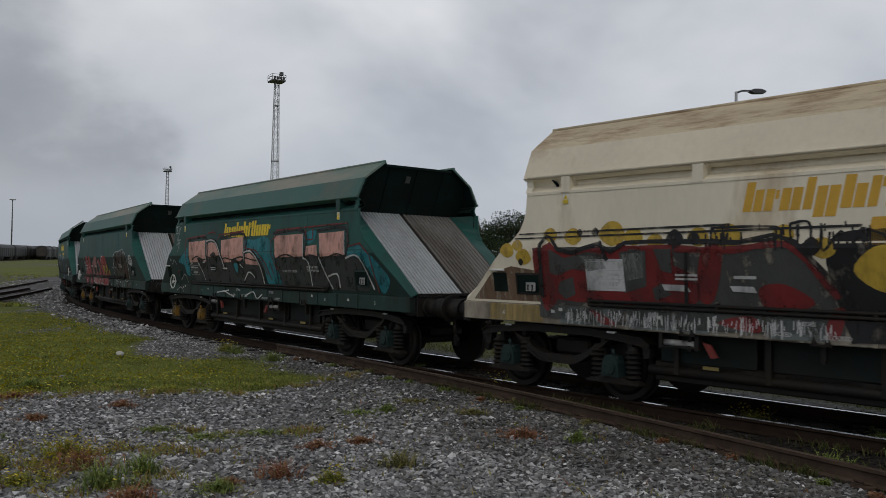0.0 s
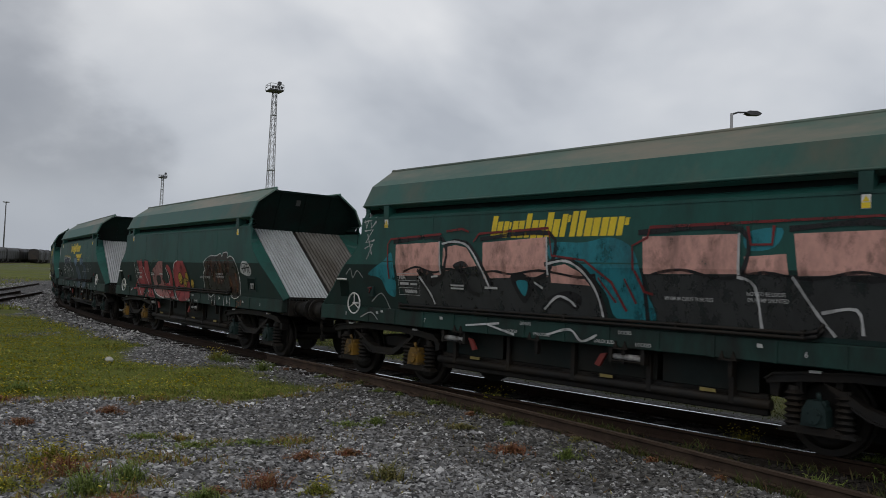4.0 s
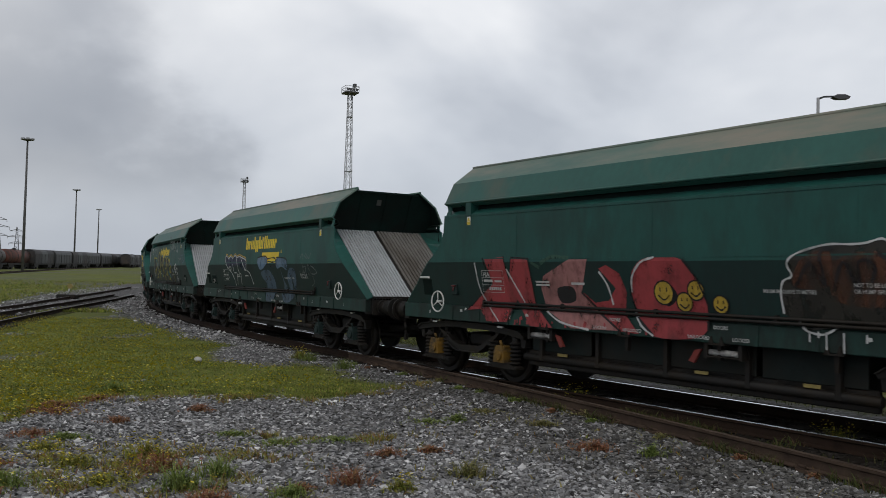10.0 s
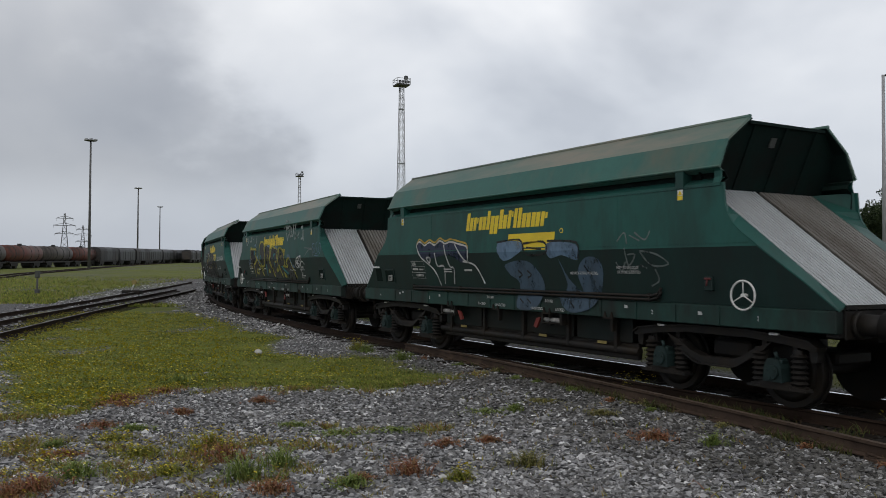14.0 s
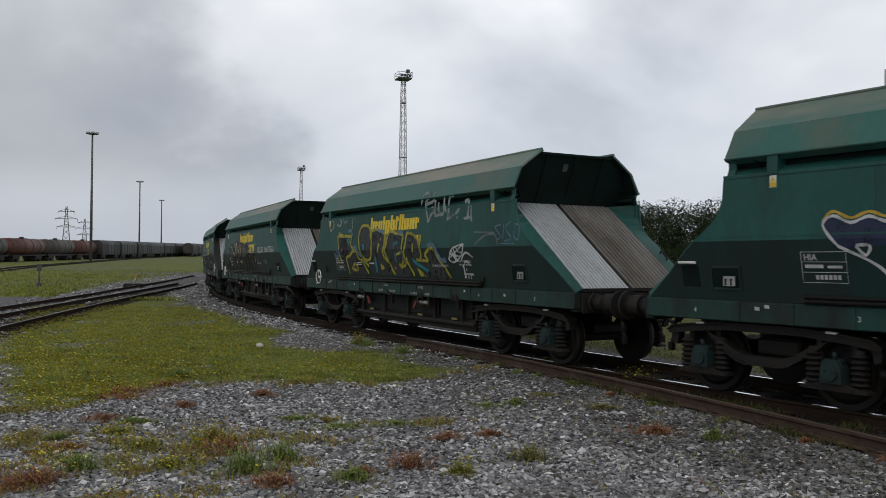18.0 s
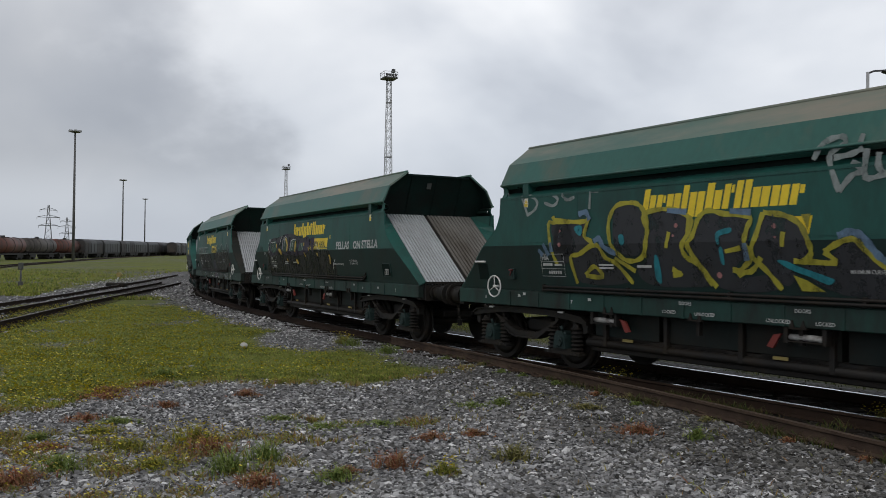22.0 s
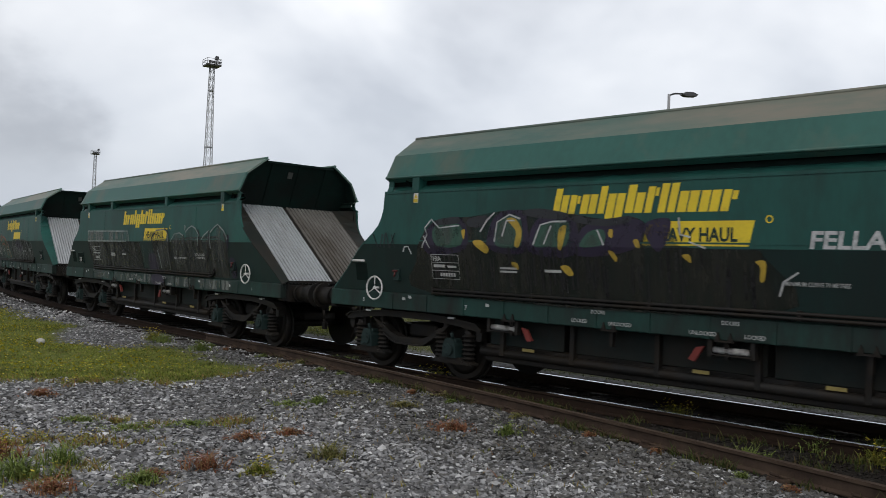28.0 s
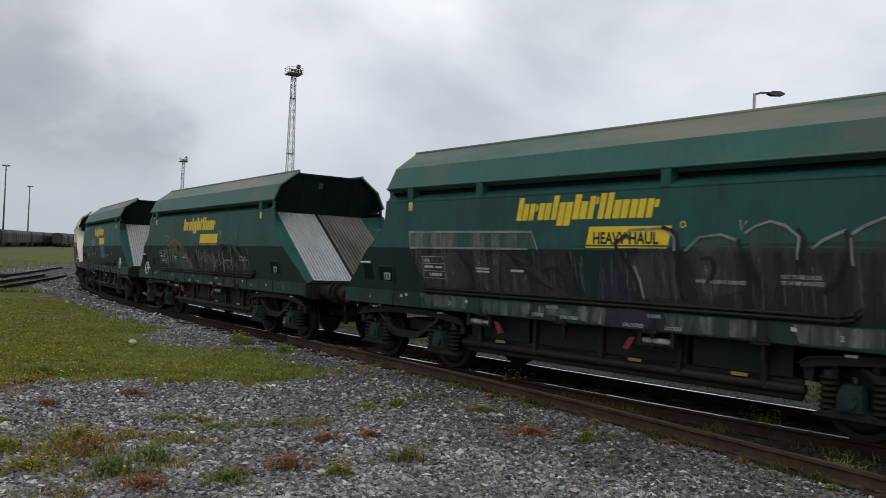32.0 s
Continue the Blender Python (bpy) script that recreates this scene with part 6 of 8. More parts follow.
def paint_w5(w):
    wordmark(w, YELLOW)
    lettering(w, "HEAVY HAUL", 0.05, 2.01, 0.15, GREEN_DARK, 2, 0.006, "lettering", "dark capitals on the yellow panel", 0.82)
    field = [(-3.64, 2.12), (-3.31, 2.3), (-2.78, 2.32), (-2.28, 2.38), (-1.86, 2.4), (-1.18, 2.35), (-0.64, 2.27), (-0.22, 2.29), (0.06, 2.17), (0.33, 2.12), (0.4, 1.95), (1.1, 1.92), (1.35, 1.85), (1.33, 1.24), (-3.6, 1.24), (-3.82, 1.7)]
    paint(w, "graffiti_fill", OLIVE, [field], level=1, label="dark olive overspray behind the graffiti")
    drips(w, INK, -3.5, 1.3, 1.95, 1.24, 60, 51, "black runs of paint", 0.025)
    paint(w, "graffiti_fill", PLUM, [[(-2.4, 1.88), (-2.37, 2.23), (-2.18, 2.38), (-1.86, 2.39), (-1.76, 2.26), (-1.77, 1.85)], [(-1.72, 1.86), (-1.61, 2.26), (-1.27, 2.31), (-0.99, 2.22), (-1.03, 1.82)], [(-0.98, 1.82), (-0.9, 2.16), (-0.59, 2.21), (-0.22, 2.26), (-0.05, 2.19), (-0.2, 1.9)], [(-3.57, 1.80), (-3.62, 2.1), (-3.34, 2.28), (-2.89, 2.29), (-2.82, 1.88)], [(-0.06, 2.19), (0.27, 2.26), (0.24, 2.0), (0.11, 1.89)]], level=2, label="dark purple graffiti letters")
    paint(w, "graffiti_fill", MOSSY, [[(-3.44, 2.18), (-2.95, 2.22), (-2.91, 1.93), (-3.38, 1.92)], [(-2.29, 1.96), (-2.26, 2.22), (-2.06, 2.34), (-1.86, 2.27), (-1.84, 1.94), (-2.1, 1.9)], [(-1.64, 1.94), (-1.53, 2.19), (-1.13, 2.25), (-1.12, 1.95), (-1.4, 1.92)], [(-0.93, 1.93), (-0.8, 2.11), (-0.59, 2.13), (-0.6, 1.96)]], level=3, label="dull green letter openings")
    paint(w, "graffiti_fill", GHOST, [[(-3.40, 2.15), (-3.1, 2.18), (-3.1, 1.95), (-3.34, 1.94)], [(-2.24, 1.98), (-2.2, 2.22), (-2.0, 2.26), (-1.95, 1.96)], [(-1.55, 1.95), (-1.42, 2.18), (-1.26, 2.2), (-1.3, 1.95)], [(-0.86, 1.95), (-0.74, 2.08), (-0.64, 1.97)]], level=4, label="pale smears in the letter openings")
    paint(w, "graffiti_fill", INKY, [[(-1.86, 2.37), (-1.57, 2.41), (-1.13, 2.34), (-1.18, 2.27), (-1.66, 2.3)], [(-1.08, 2.25), (-0.95, 2.31), (-0.81, 2.27), (-0.51, 2.27), (-0.23, 2.3), (-0.26, 2.22), (-0.63, 2.18)], [(-3.46, 2.27), (-3.01, 2.32), (-2.95, 2.24), (-3.33, 2.21)], [(-2.78, 2.29), (-2.43, 2.33), (-2.52, 2.18), (-2.77, 2.19)]], level=4, label="near-black graffiti blots")
    paint(w, "graffiti_fill", SUNNY, [[(-2.09, 2.28), (-1.94, 2.28), (-1.83, 2.12), (-1.87, 1.92), (-1.95, 1.94), (-1.93, 2.12)], [(-2.68, 1.98), (-2.54, 2.0), (-2.4, 1.9), (-2.44, 1.82), (-2.59, 1.89)], [(-1.24, 2.14), (-1.13, 2.18), (-1.19, 1.91), (-1.25, 1.91)], [(-0.52, 1.88), (-0.46, 1.88), (-0.4, 1.8), (-0.43, 1.76)], [(-1.23, 1.68), (-1.11, 1.69), (-1.04, 1.59), (-1.12, 1.57)], [(1.26, 1.8), (1.37, 1.8), (1.35, 1.61), (1.3, 1.6), (1.31, 1.74)], [(0.43, 1.85), (0.52, 1.86), (0.54, 1.77), (0.48, 1.8)], [(-2.02, 1.72), (-1.92, 1.7), (-1.9, 1.62), (-1.98, 1.64)], [(-0.18, 2.01), (-0.12, 2.02), (-0.09, 1.93), (-0.14, 1.93)], [(-0.51, 2.14), (-0.46, 2.13), (-0.47, 2.04), (-0.52, 2.07)], [(-2.9, 2.12), (-2.83, 2.14), (-2.85, 2.01)]], level=5, label="yellow graffiti drips")
    paint(w, "graffiti_outline", CHALK, (), [[(-3.67, 1.88), (-3.57, 2.08), (-3.62, 2.17), (-3.49, 2.29), (-3.33, 2.17), (-2.95, 2.2)], [(-2.55, 2.11), (-2.43, 2.27), (-2.3, 2.37)], [(-2.29, 1.98), (-2.25, 2.24), (-2.04, 2.34), (-1.86, 2.28)], [(-2.16, 2.05), (-2.09, 2.26), (-1.95, 2.26)], [(-1.64, 1.94), (-1.53, 2.2), (-1.35, 2.24), (-1.13, 2.24)], [(-1.47, 1.95), (-1.36, 2.19)], [(0.39, 2.27), (0.41, 2.08), (0.54, 2.05)], [(0.52, 2.0), (0.72, 1.93)], [(-0.68, 2.14), (-0.58, 1.95)], [(-4.07, 1.82), (-4.04, 1.89), (-3.96, 1.9), (-3.9, 1.79)], [(-3.51, 1.88), (-3.64, 2.06)], [(1.5, 1.45), (1.55, 1.6), (1.7, 1.7)]], 0.020, 6, "thin white graffiti highlights", False)
    lettering(w, "FELLAS", 1.80, 1.945, 0.175, CHALK, 2, 0.007, "graffiti_word", "white hand-sprayed capitals", 1.12, 0.1)
    lettering(w, "ON", 2.86, 1.945, 0.175, CHALK, 2, 0.007, "graffiti_word", "white hand-sprayed capitals", 1.12, 0.1)
    lettering(w, "STELLA", 3.36, 1.955, 0.175, CHALK, 2, 0.007, "graffiti_word", "white hand-sprayed capitals", 1.12, 0.1)
    paint(w, "graffiti_tag", INKY, (), [[(-4.75, 2.08), (-4.61, 1.87), (-4.54, 2.08)], [(-4.5, 1.87), (-4.47, 2.1), (-4.38, 1.87)], [(-4.34, 2.08), (-4.26, 1.87)], [(-4.26, 2.1), (-4.38, 1.87)]], 0.022, 2)


def paint_w6(w):
    wordmark(w, YELLOW)
    lettering(w, "HEAVY HAUL", 0.05, 2.01, 0.15, GREEN_DARK, 2, 0.006, "lettering", "dark capitals on the yellow panel", 0.82)
    paint(w, "graffiti_fill", MURK, [[(-3.85, 1.92), (-2.2, 1.92), (-2.2, 1.22), (-3.6, 1.22)], [(-2.2, 1.92), (-0.3, 1.92), (-0.2, 1.22), (-2.2, 1.22)], [(0.4, 1.95), (2.2, 2.02), (2.2, 1.22), (0.5, 1.22)], [(2.2, 2.02), (3.6, 2.05), (4.05, 1.9), (4.05, 1.24), (2.2, 1.22)]], level=1, label="murky grey-brown ghost of old graffiti", round_=False)
    paint(w, "graffiti_fill", GHOST, [[(-3.78, 1.67), (-3.5, 1.83), (-2.6, 1.87), (-2.33, 1.58), (-2.5, 1.32), (-3.44, 1.3)], [(-2.25, 1.81), (-1.51, 1.88), (-1.07, 1.73), (-0.67, 1.45), (-0.35, 1.29), (-0.98, 1.28), (-2.07, 1.32)], [(2.22, 2.1), (2.33, 2.19), (2.49, 2.24), (2.65, 2.19), (2.79, 2.08), (2.76, 1.64), (2.48, 1.53), (2.32, 1.72)], [(1.44, 1.9), (1.63, 2.05), (1.93, 2.1), (2.14, 2.02), (2.18, 1.78), (2.2, 1.52), (1.71, 1.39), (1.45, 1.55)], [(2.97, 1.95), (3.08, 2.04), (3.29, 2.14), (3.3, 1.89), (3.15, 1.65), (2.98, 1.55)], [(3.36, 2.1), (3.5, 2.18), (3.67, 2.26), (3.98, 2.1), (3.9, 1.58), (3.4, 1.54)], [(0.63, 1.74), (0.76, 1.89), (1.28, 1.91), (1.31, 1.58), (1.35, 1.37), (0.84, 1.35)]], level=2, label="smeared pale letters of old graffiti", round_=False)
    paint(w, "graffiti_fill", STREAK, [[(-3.83, 2.18), (-1.06, 2.16), (-0.95, 1.94), (-3.81, 1.95)]], level=2, label="streaky pale panel of old graffiti", round_=False)
    paint(w, "graffiti_outline", FADED, (), [[(-3.85, 2.19), (-1.04, 2.17), (-0.92, 1.92)], [(-3.82, 2.18), (-3.8, 1.93), (-1.1, 1.93)], [(2.19, 2.13), (2.32, 2.21), (2.49, 2.26), (2.66, 2.21), (2.81, 2.09), (2.79, 1.85)], [(2.95, 1.97), (3.07, 2.06), (3.3, 2.16)], [(3.35, 2.12), (3.48, 2.2), (3.67, 2.28), (3.95, 2.14), (4.1, 1.98)], [(3.34, 2.08), (3.36, 1.8)], [(2.14, 2.28), (2.15, 2.17), (2.22, 2.27)], [(0.47, 2.03), (0.64, 2.18), (1.14, 2.2), (1.29, 2.09), (1.29, 1.93)], [(1.44, 1.93), (1.63, 2.09), (1.9, 2.12), (2.12, 2.05)], [(0.7, 1.74), (0.77, 1.56), (0.81, 1.34)]], 0.028, 4, "pale smeared graffiti outlines", False)
    paint(w, "graffiti_outline", INK, (), [[(0.42, 2.0), (0.62, 1.74), (0.73, 1.52), (0.72, 1.36)], [(1.11, 2.21), (1.29, 2.14), (1.34, 1.93), (1.32, 1.62), (1.37, 1.34)], [(2.12, 2.07), (2.19, 1.84), (2.29, 1.68), (2.37, 1.46)], [(2.79, 2.18), (2.87, 2.04), (2.81, 1.78)], [(3.3, 2.16), (3.31, 1.86), (3.17, 1.62), (3.03, 1.52)], [(0.4, 2.0), (0.58, 2.11), (0.65, 2.07)], [(1.63, 1.83), (1.78, 1.85), (1.81, 1.7), (1.69, 1.56)], [(2.28, 1.67), (2.39, 1.69)], [(0.58, 1.92), (0.76, 1.94)], [(-3.81, 1.79), (-3.66, 1.48), (-3.44, 1.27)], [(-2.6, 1.84), (-2.37, 1.58), (-2.32, 1.32)], [(-1.51, 1.88), (-1.09, 1.57), (-0.68, 1.37)], [(-0.9, 1.62), (-0.64, 1.68), (-0.44, 1.61)], [(-0.41, 1.89), (-0.28, 1.59), (-0.24, 1.29)], [(3.95, 2.1), (4.05, 1.9), (3.98, 1.6)]], 0.042, 5, "black graffiti strokes")
    drips(w, STREAK, -3.7, 4.1, 1.95, 1.22, 130, 61, "pale runs of old paint", 0.012)
    paint(w, "graffiti_fill", PLUM, [[(0.1, 1.6), (0.5, 1.66), (0.62, 1.3), (0.2, 1.24)], [(0.3, 1.18), (0.9, 1.18), (0.9, 0.98), (0.3, 0.98)], [(4.1, 1.6), (4.3, 1.6), (4.35, 1.3), (4.15, 1.25)], [(4.05, 2.05), (4.15, 2.05), (4.1, 1.8)]], level=2, label="purple spray patches")
    paint(w, "graffiti_fill", STREAK, [[(-3.65, 1.19), (-2.48, 1.19), (-2.34, 1.0), (-3.4, 1.0)], [(-2.2, 1.17), (-1.0, 1.17), (-1.2, 0.97), (-2.1, 0.97)], [(-0.95, 1.15), (-0.32, 1.13), (-0.39, 1.03), (-1.09, 1.03)], [(-0.26, 1.19), (0.25, 1.19), (0.2, 0.97), (-0.32, 1.01)], [(1.1, 1.18), (2.3, 1.18), (2.3, 0.98), (1.2, 0.98)], [(2.7, 1.18), (4.2, 1.18), (4.1, 1.0), (2.8, 0.98)]], level=1, label="pale streaky smears on the solebar", round_=False)


def paint_w7(w):
    wordmark(w, YELLOW)
    drips(w, GREYW, -3.2, 3.2, 1.95, 1.22, 50, 71, "pale runs of old paint", 0.02)
    paint(w, "graffiti_fill", MOSSY, [[(-2.6, 1.9), (-2.2, 2.05), (-1.6, 2.0), (-0.7, 1.3), (-2.0, 1.26)]], level=1, label="dull green graffiti")
    paint(w, "graffiti_fill", SOOT, [[(-0.2, 1.95), (2.6, 1.92), (3.3, 1.5), (3.0, 1.26), (-0.2, 1.26)]], level=1, label="dark graffiti field")
    paint(w, "graffiti_outline", EMBER, (), [[(-2.7, 1.9), (-2.2, 2.08), (-1.6, 1.95), (-1.1, 1.6), (-0.8, 1.3)], [(-2.4, 1.8), (-1.8, 1.8), (-1.4, 1.4)], [(-2.8, 2.05), (-2.4, 2.15)]], 0.06, 3, "orange graffiti arcs")
    paint(w, "graffiti_outline", HAZE, (), [[(-3.2, 1.95), (-2.9, 2.2), (-2.5, 2.15)], [(0.0, 1.6), (0.5, 1.7), (1.0, 1.4)], [(1.2, 1.45), (1.6, 1.55), (1.9, 1.4)], [(2.3, 1.9), (2.7, 1.7), (3.0, 1.4)], [(1.5, 2.3), (1.6, 2.0), (1.8, 2.25)], [(2.4, 2.35), (2.5, 2.05)]], 0.04, 3, "pale graffiti strokes")
    paint(w, "graffiti_fill", PLUM, [[(0.3, 1.85), (1.2, 1.85), (1.6, 1.6), (0.6, 1.6)]], level=2)


def paint_w8(w):
    wordmark(w, YELLOW)
    paint(w, "graffiti_fill", SKYB, [[(-2.0, 2.2), (-1.0, 2.2), (-1.1, 1.95), (-2.1, 1.95)], [(0.2, 1.9), (1.2, 1.9), (1.0, 1.5), (0.3, 1.5)]], level=2, label="pale blue graffiti")
    paint(w, "graffiti_outline", HAZE, (), [[(-2.8, 1.6), (-2.2, 1.9), (-1.5, 1.5), (-0.8, 1.85), (0.2, 1.5), (1.0, 1.8), (1.6, 1.45)]], 0.06, 3)


# the makers' sides first, then the marks that differ from wagon to wagon
for i, job in ((0, paint_w0), (1, paint_w1), (2, paint_w2), (3, paint_w3), (4, paint_w4), (5, paint_w5), (6, paint_w6), (7, paint_w7), (8, paint_w8), (9, paint_w0)):
    job(WAGONS[i])
for i in range(9):
    stencils(WAGONS[i], "2134" if i in (0, 3, 6, 8) else "6578")
tagged(WAGONS[1], "dark green steel hopper wagon with pink and teal graffiti")
tagged(WAGONS[2], "dark green steel hopper wagon with red and brown graffiti")
tagged(WAGONS[3], "dark green steel hopper wagon with blue graffiti letters")
tagged(WAGONS[4], "dark green steel hopper wagon with yellow outlined graffiti")
tagged(WAGONS[5], "dark green steel hopper wagon with purple graffiti and white words")
tagged(WAGONS[6], "dark green steel hopper wagon with faded grey graffiti")
tagged(WAGONS[7], "dark green steel hopper wagon with orange and dark graffiti")
tagged(WAGONS[8], "dark green steel hopper wagon with pale blue graffiti")
tagged(WAGONS[10], "plain dark green steel hopper wagon")
tagged(WAGONS[11], "plain dark green steel hopper wagon")


# ---- ground ----
def rise(x, y):
    r = math.hypot(x, y)
    k = max(0.0, r - 45.0)
    return -0.17 + 0.0148 * k * min(1.0, k / 60.0) if r < 300 else rise(x * 299 / r, y * 299 / r)


def build_ground():
    me = bpy.data.meshes.new("ground")
    xs = sorted({*np.round(np.linspace(-22, 16, 153), 3), *np.round(np.linspace(-120, 120, 61), 3), *[k * s for s in (-1, 1) for k in (160, 240, 400, 800, 1600, 3200)]})
    ys = sorted({*np.round(np.linspace(-4, 36, 161), 3), *np.round(np.linspace(-60, 220, 71), 3), *[-3000, -1500, -700, -300, -120, 300, 450, 800, 1600, 3200]})
    vs = [(x, y, rise(x, y) + 0.012 * noise.noise((x * 0.8, y * 0.8, 0))) for y in ys for x in xs]
    n = len(xs)
    fs = [(j * n + i, j * n + i + 1, (j + 1) * n + i + 1, (j + 1) * n + i) for j in range(len(ys) - 1) for i in range(n - 1)]
    me.from_pydata(vs, [], fs)
    at = me.attributes.new("grass", "FLOAT", "POINT")
    at.data.foreach_set("value", [grassy(x, y) for x, y, _ in vs])
    # mask for the train's shade, painted into the turf beyond the line
    rough = me.attributes.new("verge", "FLOAT", "POINT")
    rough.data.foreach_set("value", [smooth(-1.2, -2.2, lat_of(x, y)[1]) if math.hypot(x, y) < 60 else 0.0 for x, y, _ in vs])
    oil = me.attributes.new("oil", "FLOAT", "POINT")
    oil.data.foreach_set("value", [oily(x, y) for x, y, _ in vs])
    me.materials.append(GROUND)
    for p in me.polygons:
        p.use_smooth = True
    return tagged(new("ground", me), "grey ballast and rough grass of a railway yard", "ground", kind="structure")


LINE_S = [-140 + 0.25 * k for k in range(801)]
LINE_XYH = np.array([on_line(s) for s in LINE_S])


def lat_of(x, y):
    """Nearest point of the line: how far along, and how far to the camera's side."""
    i = int(np.argmin((LINE_XYH[:, 0] - x) ** 2 + (LINE_XYH[:, 1] - y) ** 2))
    px, py, h = LINE_XYH[i]
    dx, dy = x - px, y - py
    return LINE_S[i] + dx * math.cos(h) + dy * math.sin(h), dx * math.sin(h) - dy * math.cos(h)


def smooth(a, b, v):
    u = max(0.0, min(1.0, (v - a) / (b - a)))
    return u * u * (3 - 2 * u)


def grassy(x, y):
    """1 where grass grows, 0 on bare ballast."""
    s, lat = lat_of(x, y)
    wob = 0.5 * noise.noise((x * 0.9, y * 0.9, 3.0)) + 0.25 * noise.noise((x * 2.6, y * 2.6, 5.0))
    if lat < -2.0:
        return smooth(-2.0, -2.8, lat + wob * 0.6)
    if lat < 1.2:
        return 0.0
    if y > 40 and lat > 8.5:
        return smooth(0, 0.4, 0.35 + wob + 0.3 * noise.noise((x * 0.06, y * 0.06, 1.0)))
    # lawn between the two lines
    front = float(np.interp(x, (-7, -5.5, -4.75, -4.6, -4.2, -3.2, -1.8, -0.95, -0.3, 0.6), (9.1, 9.8, 10.1, 11.5, 12.2, 12.5, 12.2, 12.6, 13.5, 14.8)))
    a = smooth(-0.25, 0.45, y - front + wob * 0.7)
    b = smooth(1.6, 2.6, lat + wob * 0.8 - 0.04 * max(0, -s - 12))
    c = smooth(0.0, 1.0, 9.2 - lat + wob + 0.02 * (s + 12)) if s > -25 else smooth(0.0, 1.0, 7.0 - lat + wob + 0.22 * (s + 25))
    hole = smooth(1.12, 0.85, math.hypot((x + 3.05) / 1.45, (y - 20.7) / 3.5) + wob * 0.35)
    far_end = smooth(-34, -27, s + wob * 2)
    thin = 0.55 * smooth(0.25, 0.5, noise.noise((x * 0.55, y * 0.35, 41)) + 0.35 * noise.noise((x * 1.9, y * 1.9, 6)))
    g = a * b * c * (1 - hole) * far_end * (1 - thin)
    if y < 8.7:
        g = 0.0
    return g


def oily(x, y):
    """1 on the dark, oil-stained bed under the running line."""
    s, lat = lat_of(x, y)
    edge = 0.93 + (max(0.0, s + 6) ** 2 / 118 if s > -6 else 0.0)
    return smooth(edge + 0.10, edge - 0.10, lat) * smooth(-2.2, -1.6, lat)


def ground_material():
    m = bpy.data.materials.new("ballast_and_turf")
    m.use_nodes = True
    nt = m.node_tree
    N, L = nt.nodes.new, nt.links.new
    b = nt.nodes["Principled BSDF"]
    b.inputs["Specular IOR Level"].default_value = 0.2
    b.inputs["Roughness"].default_value = 0.95
    tc = N("ShaderNodeTexCoord")
    vor, n1, n2, n3 = N("ShaderNodeTexVoronoi"), N("ShaderNodeTexNoise"), N("ShaderNodeTexNoise"), N("ShaderNodeTexNoise")
    vor.inputs["Scale"].default_value = 22
    n1.inputs["Scale"].default_value, n1.inputs["Detail"].default_value = 0.6, 6
    n2.inputs["Scale"].default_value, n2.inputs["Detail"].default_value = 9, 5
    n3.inputs["Scale"].default_value, n3.inputs["Detail"].default_value = 1.6, 6
    for k in (vor, n1, n2, n3):
        L(tc.outputs["Object"], k.inputs["Vector"])
    st = N("ShaderNodeValToRGB")
    e = st.color_ramp.elements
    e[0].position, e[0].color = 0.0, (0.075, 0.075, 0.076, 1)
    e[1].position, e[1].color = 1.0, (0.30, 0.30, 0.302, 1)
    sp = N("ShaderNodeSeparateColor")
    L(vor.outputs["Color"], sp.inputs[0]), L(sp.outputs[0], st.inputs["Fac"])
    edge = N("ShaderNodeMapRange")
    edge.inputs["From Min"].default_value, edge.inputs["From Max"].default_value = 0.30, 0.75
    edge.inputs["To Min"].default_value, edge.inputs["To Max"].default_value = 1.0, 0.45
    L(vor.outputs["Distance"], edge.inputs["Value"])
    mul = N("ShaderNodeMix")
    mul.data_type, mul.blend_type = "RGBA", "MULTIPLY"
    mul.inputs["Factor"].default_value = 1.0
    L(st.outputs["Color"], mul.inputs["A"]), L(edge.outputs["Result"], mul.inputs["B"])
    soil = N("ShaderNodeMix")
    soil.data_type = "RGBA"
    soil.inputs["B"].default_value = (0.085, 0.065, 0.045, 1)
    sr = N("ShaderNodeMapRange")
    sr.inputs["From Min"].default_value, sr.inputs["From Max"].default_value = 0.55, 0.75
    sr.inputs["To Max"].default_value = 0.55
    L(n3.outputs["Fac"], sr.inputs["Value"]), L(sr.outputs["Result"], soil.inputs["Factor"]), L(mul.outputs["Result"], soil.inputs["A"])
    gr = N("ShaderNodeValToRGB")
    e = gr.color_ramp.elements
    e[0].position, e[0].color = 0.30, (0.080, 0.105, 0.020, 1)
    e[1].position, e[1].color = 0.70, (0.20, 0.22, 0.042, 1)
    q = N("ShaderNodeMix")
    q.data_type = "FLOAT"
    q.inputs["Factor"].default_value = 0.5
    L(n1.outputs["Fac"], q.inputs["A"]), L(n2.outputs["Fac"], q.inputs["B"]), L(q.outputs["Result"], gr.inputs["Fac"])
    at = N("ShaderNodeAttribute")
    at.attribute_name = "grass"
    mix = N("ShaderNodeMix")
    mix.data_type = "RGBA"
    # darker turf colours beyond the line imitate the train's shade
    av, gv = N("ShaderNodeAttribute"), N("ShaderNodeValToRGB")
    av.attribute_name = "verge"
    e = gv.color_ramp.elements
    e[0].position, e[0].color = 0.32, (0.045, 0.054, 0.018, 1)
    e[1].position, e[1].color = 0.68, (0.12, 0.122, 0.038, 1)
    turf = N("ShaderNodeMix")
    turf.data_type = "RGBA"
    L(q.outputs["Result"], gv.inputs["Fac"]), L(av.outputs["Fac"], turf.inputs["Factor"])
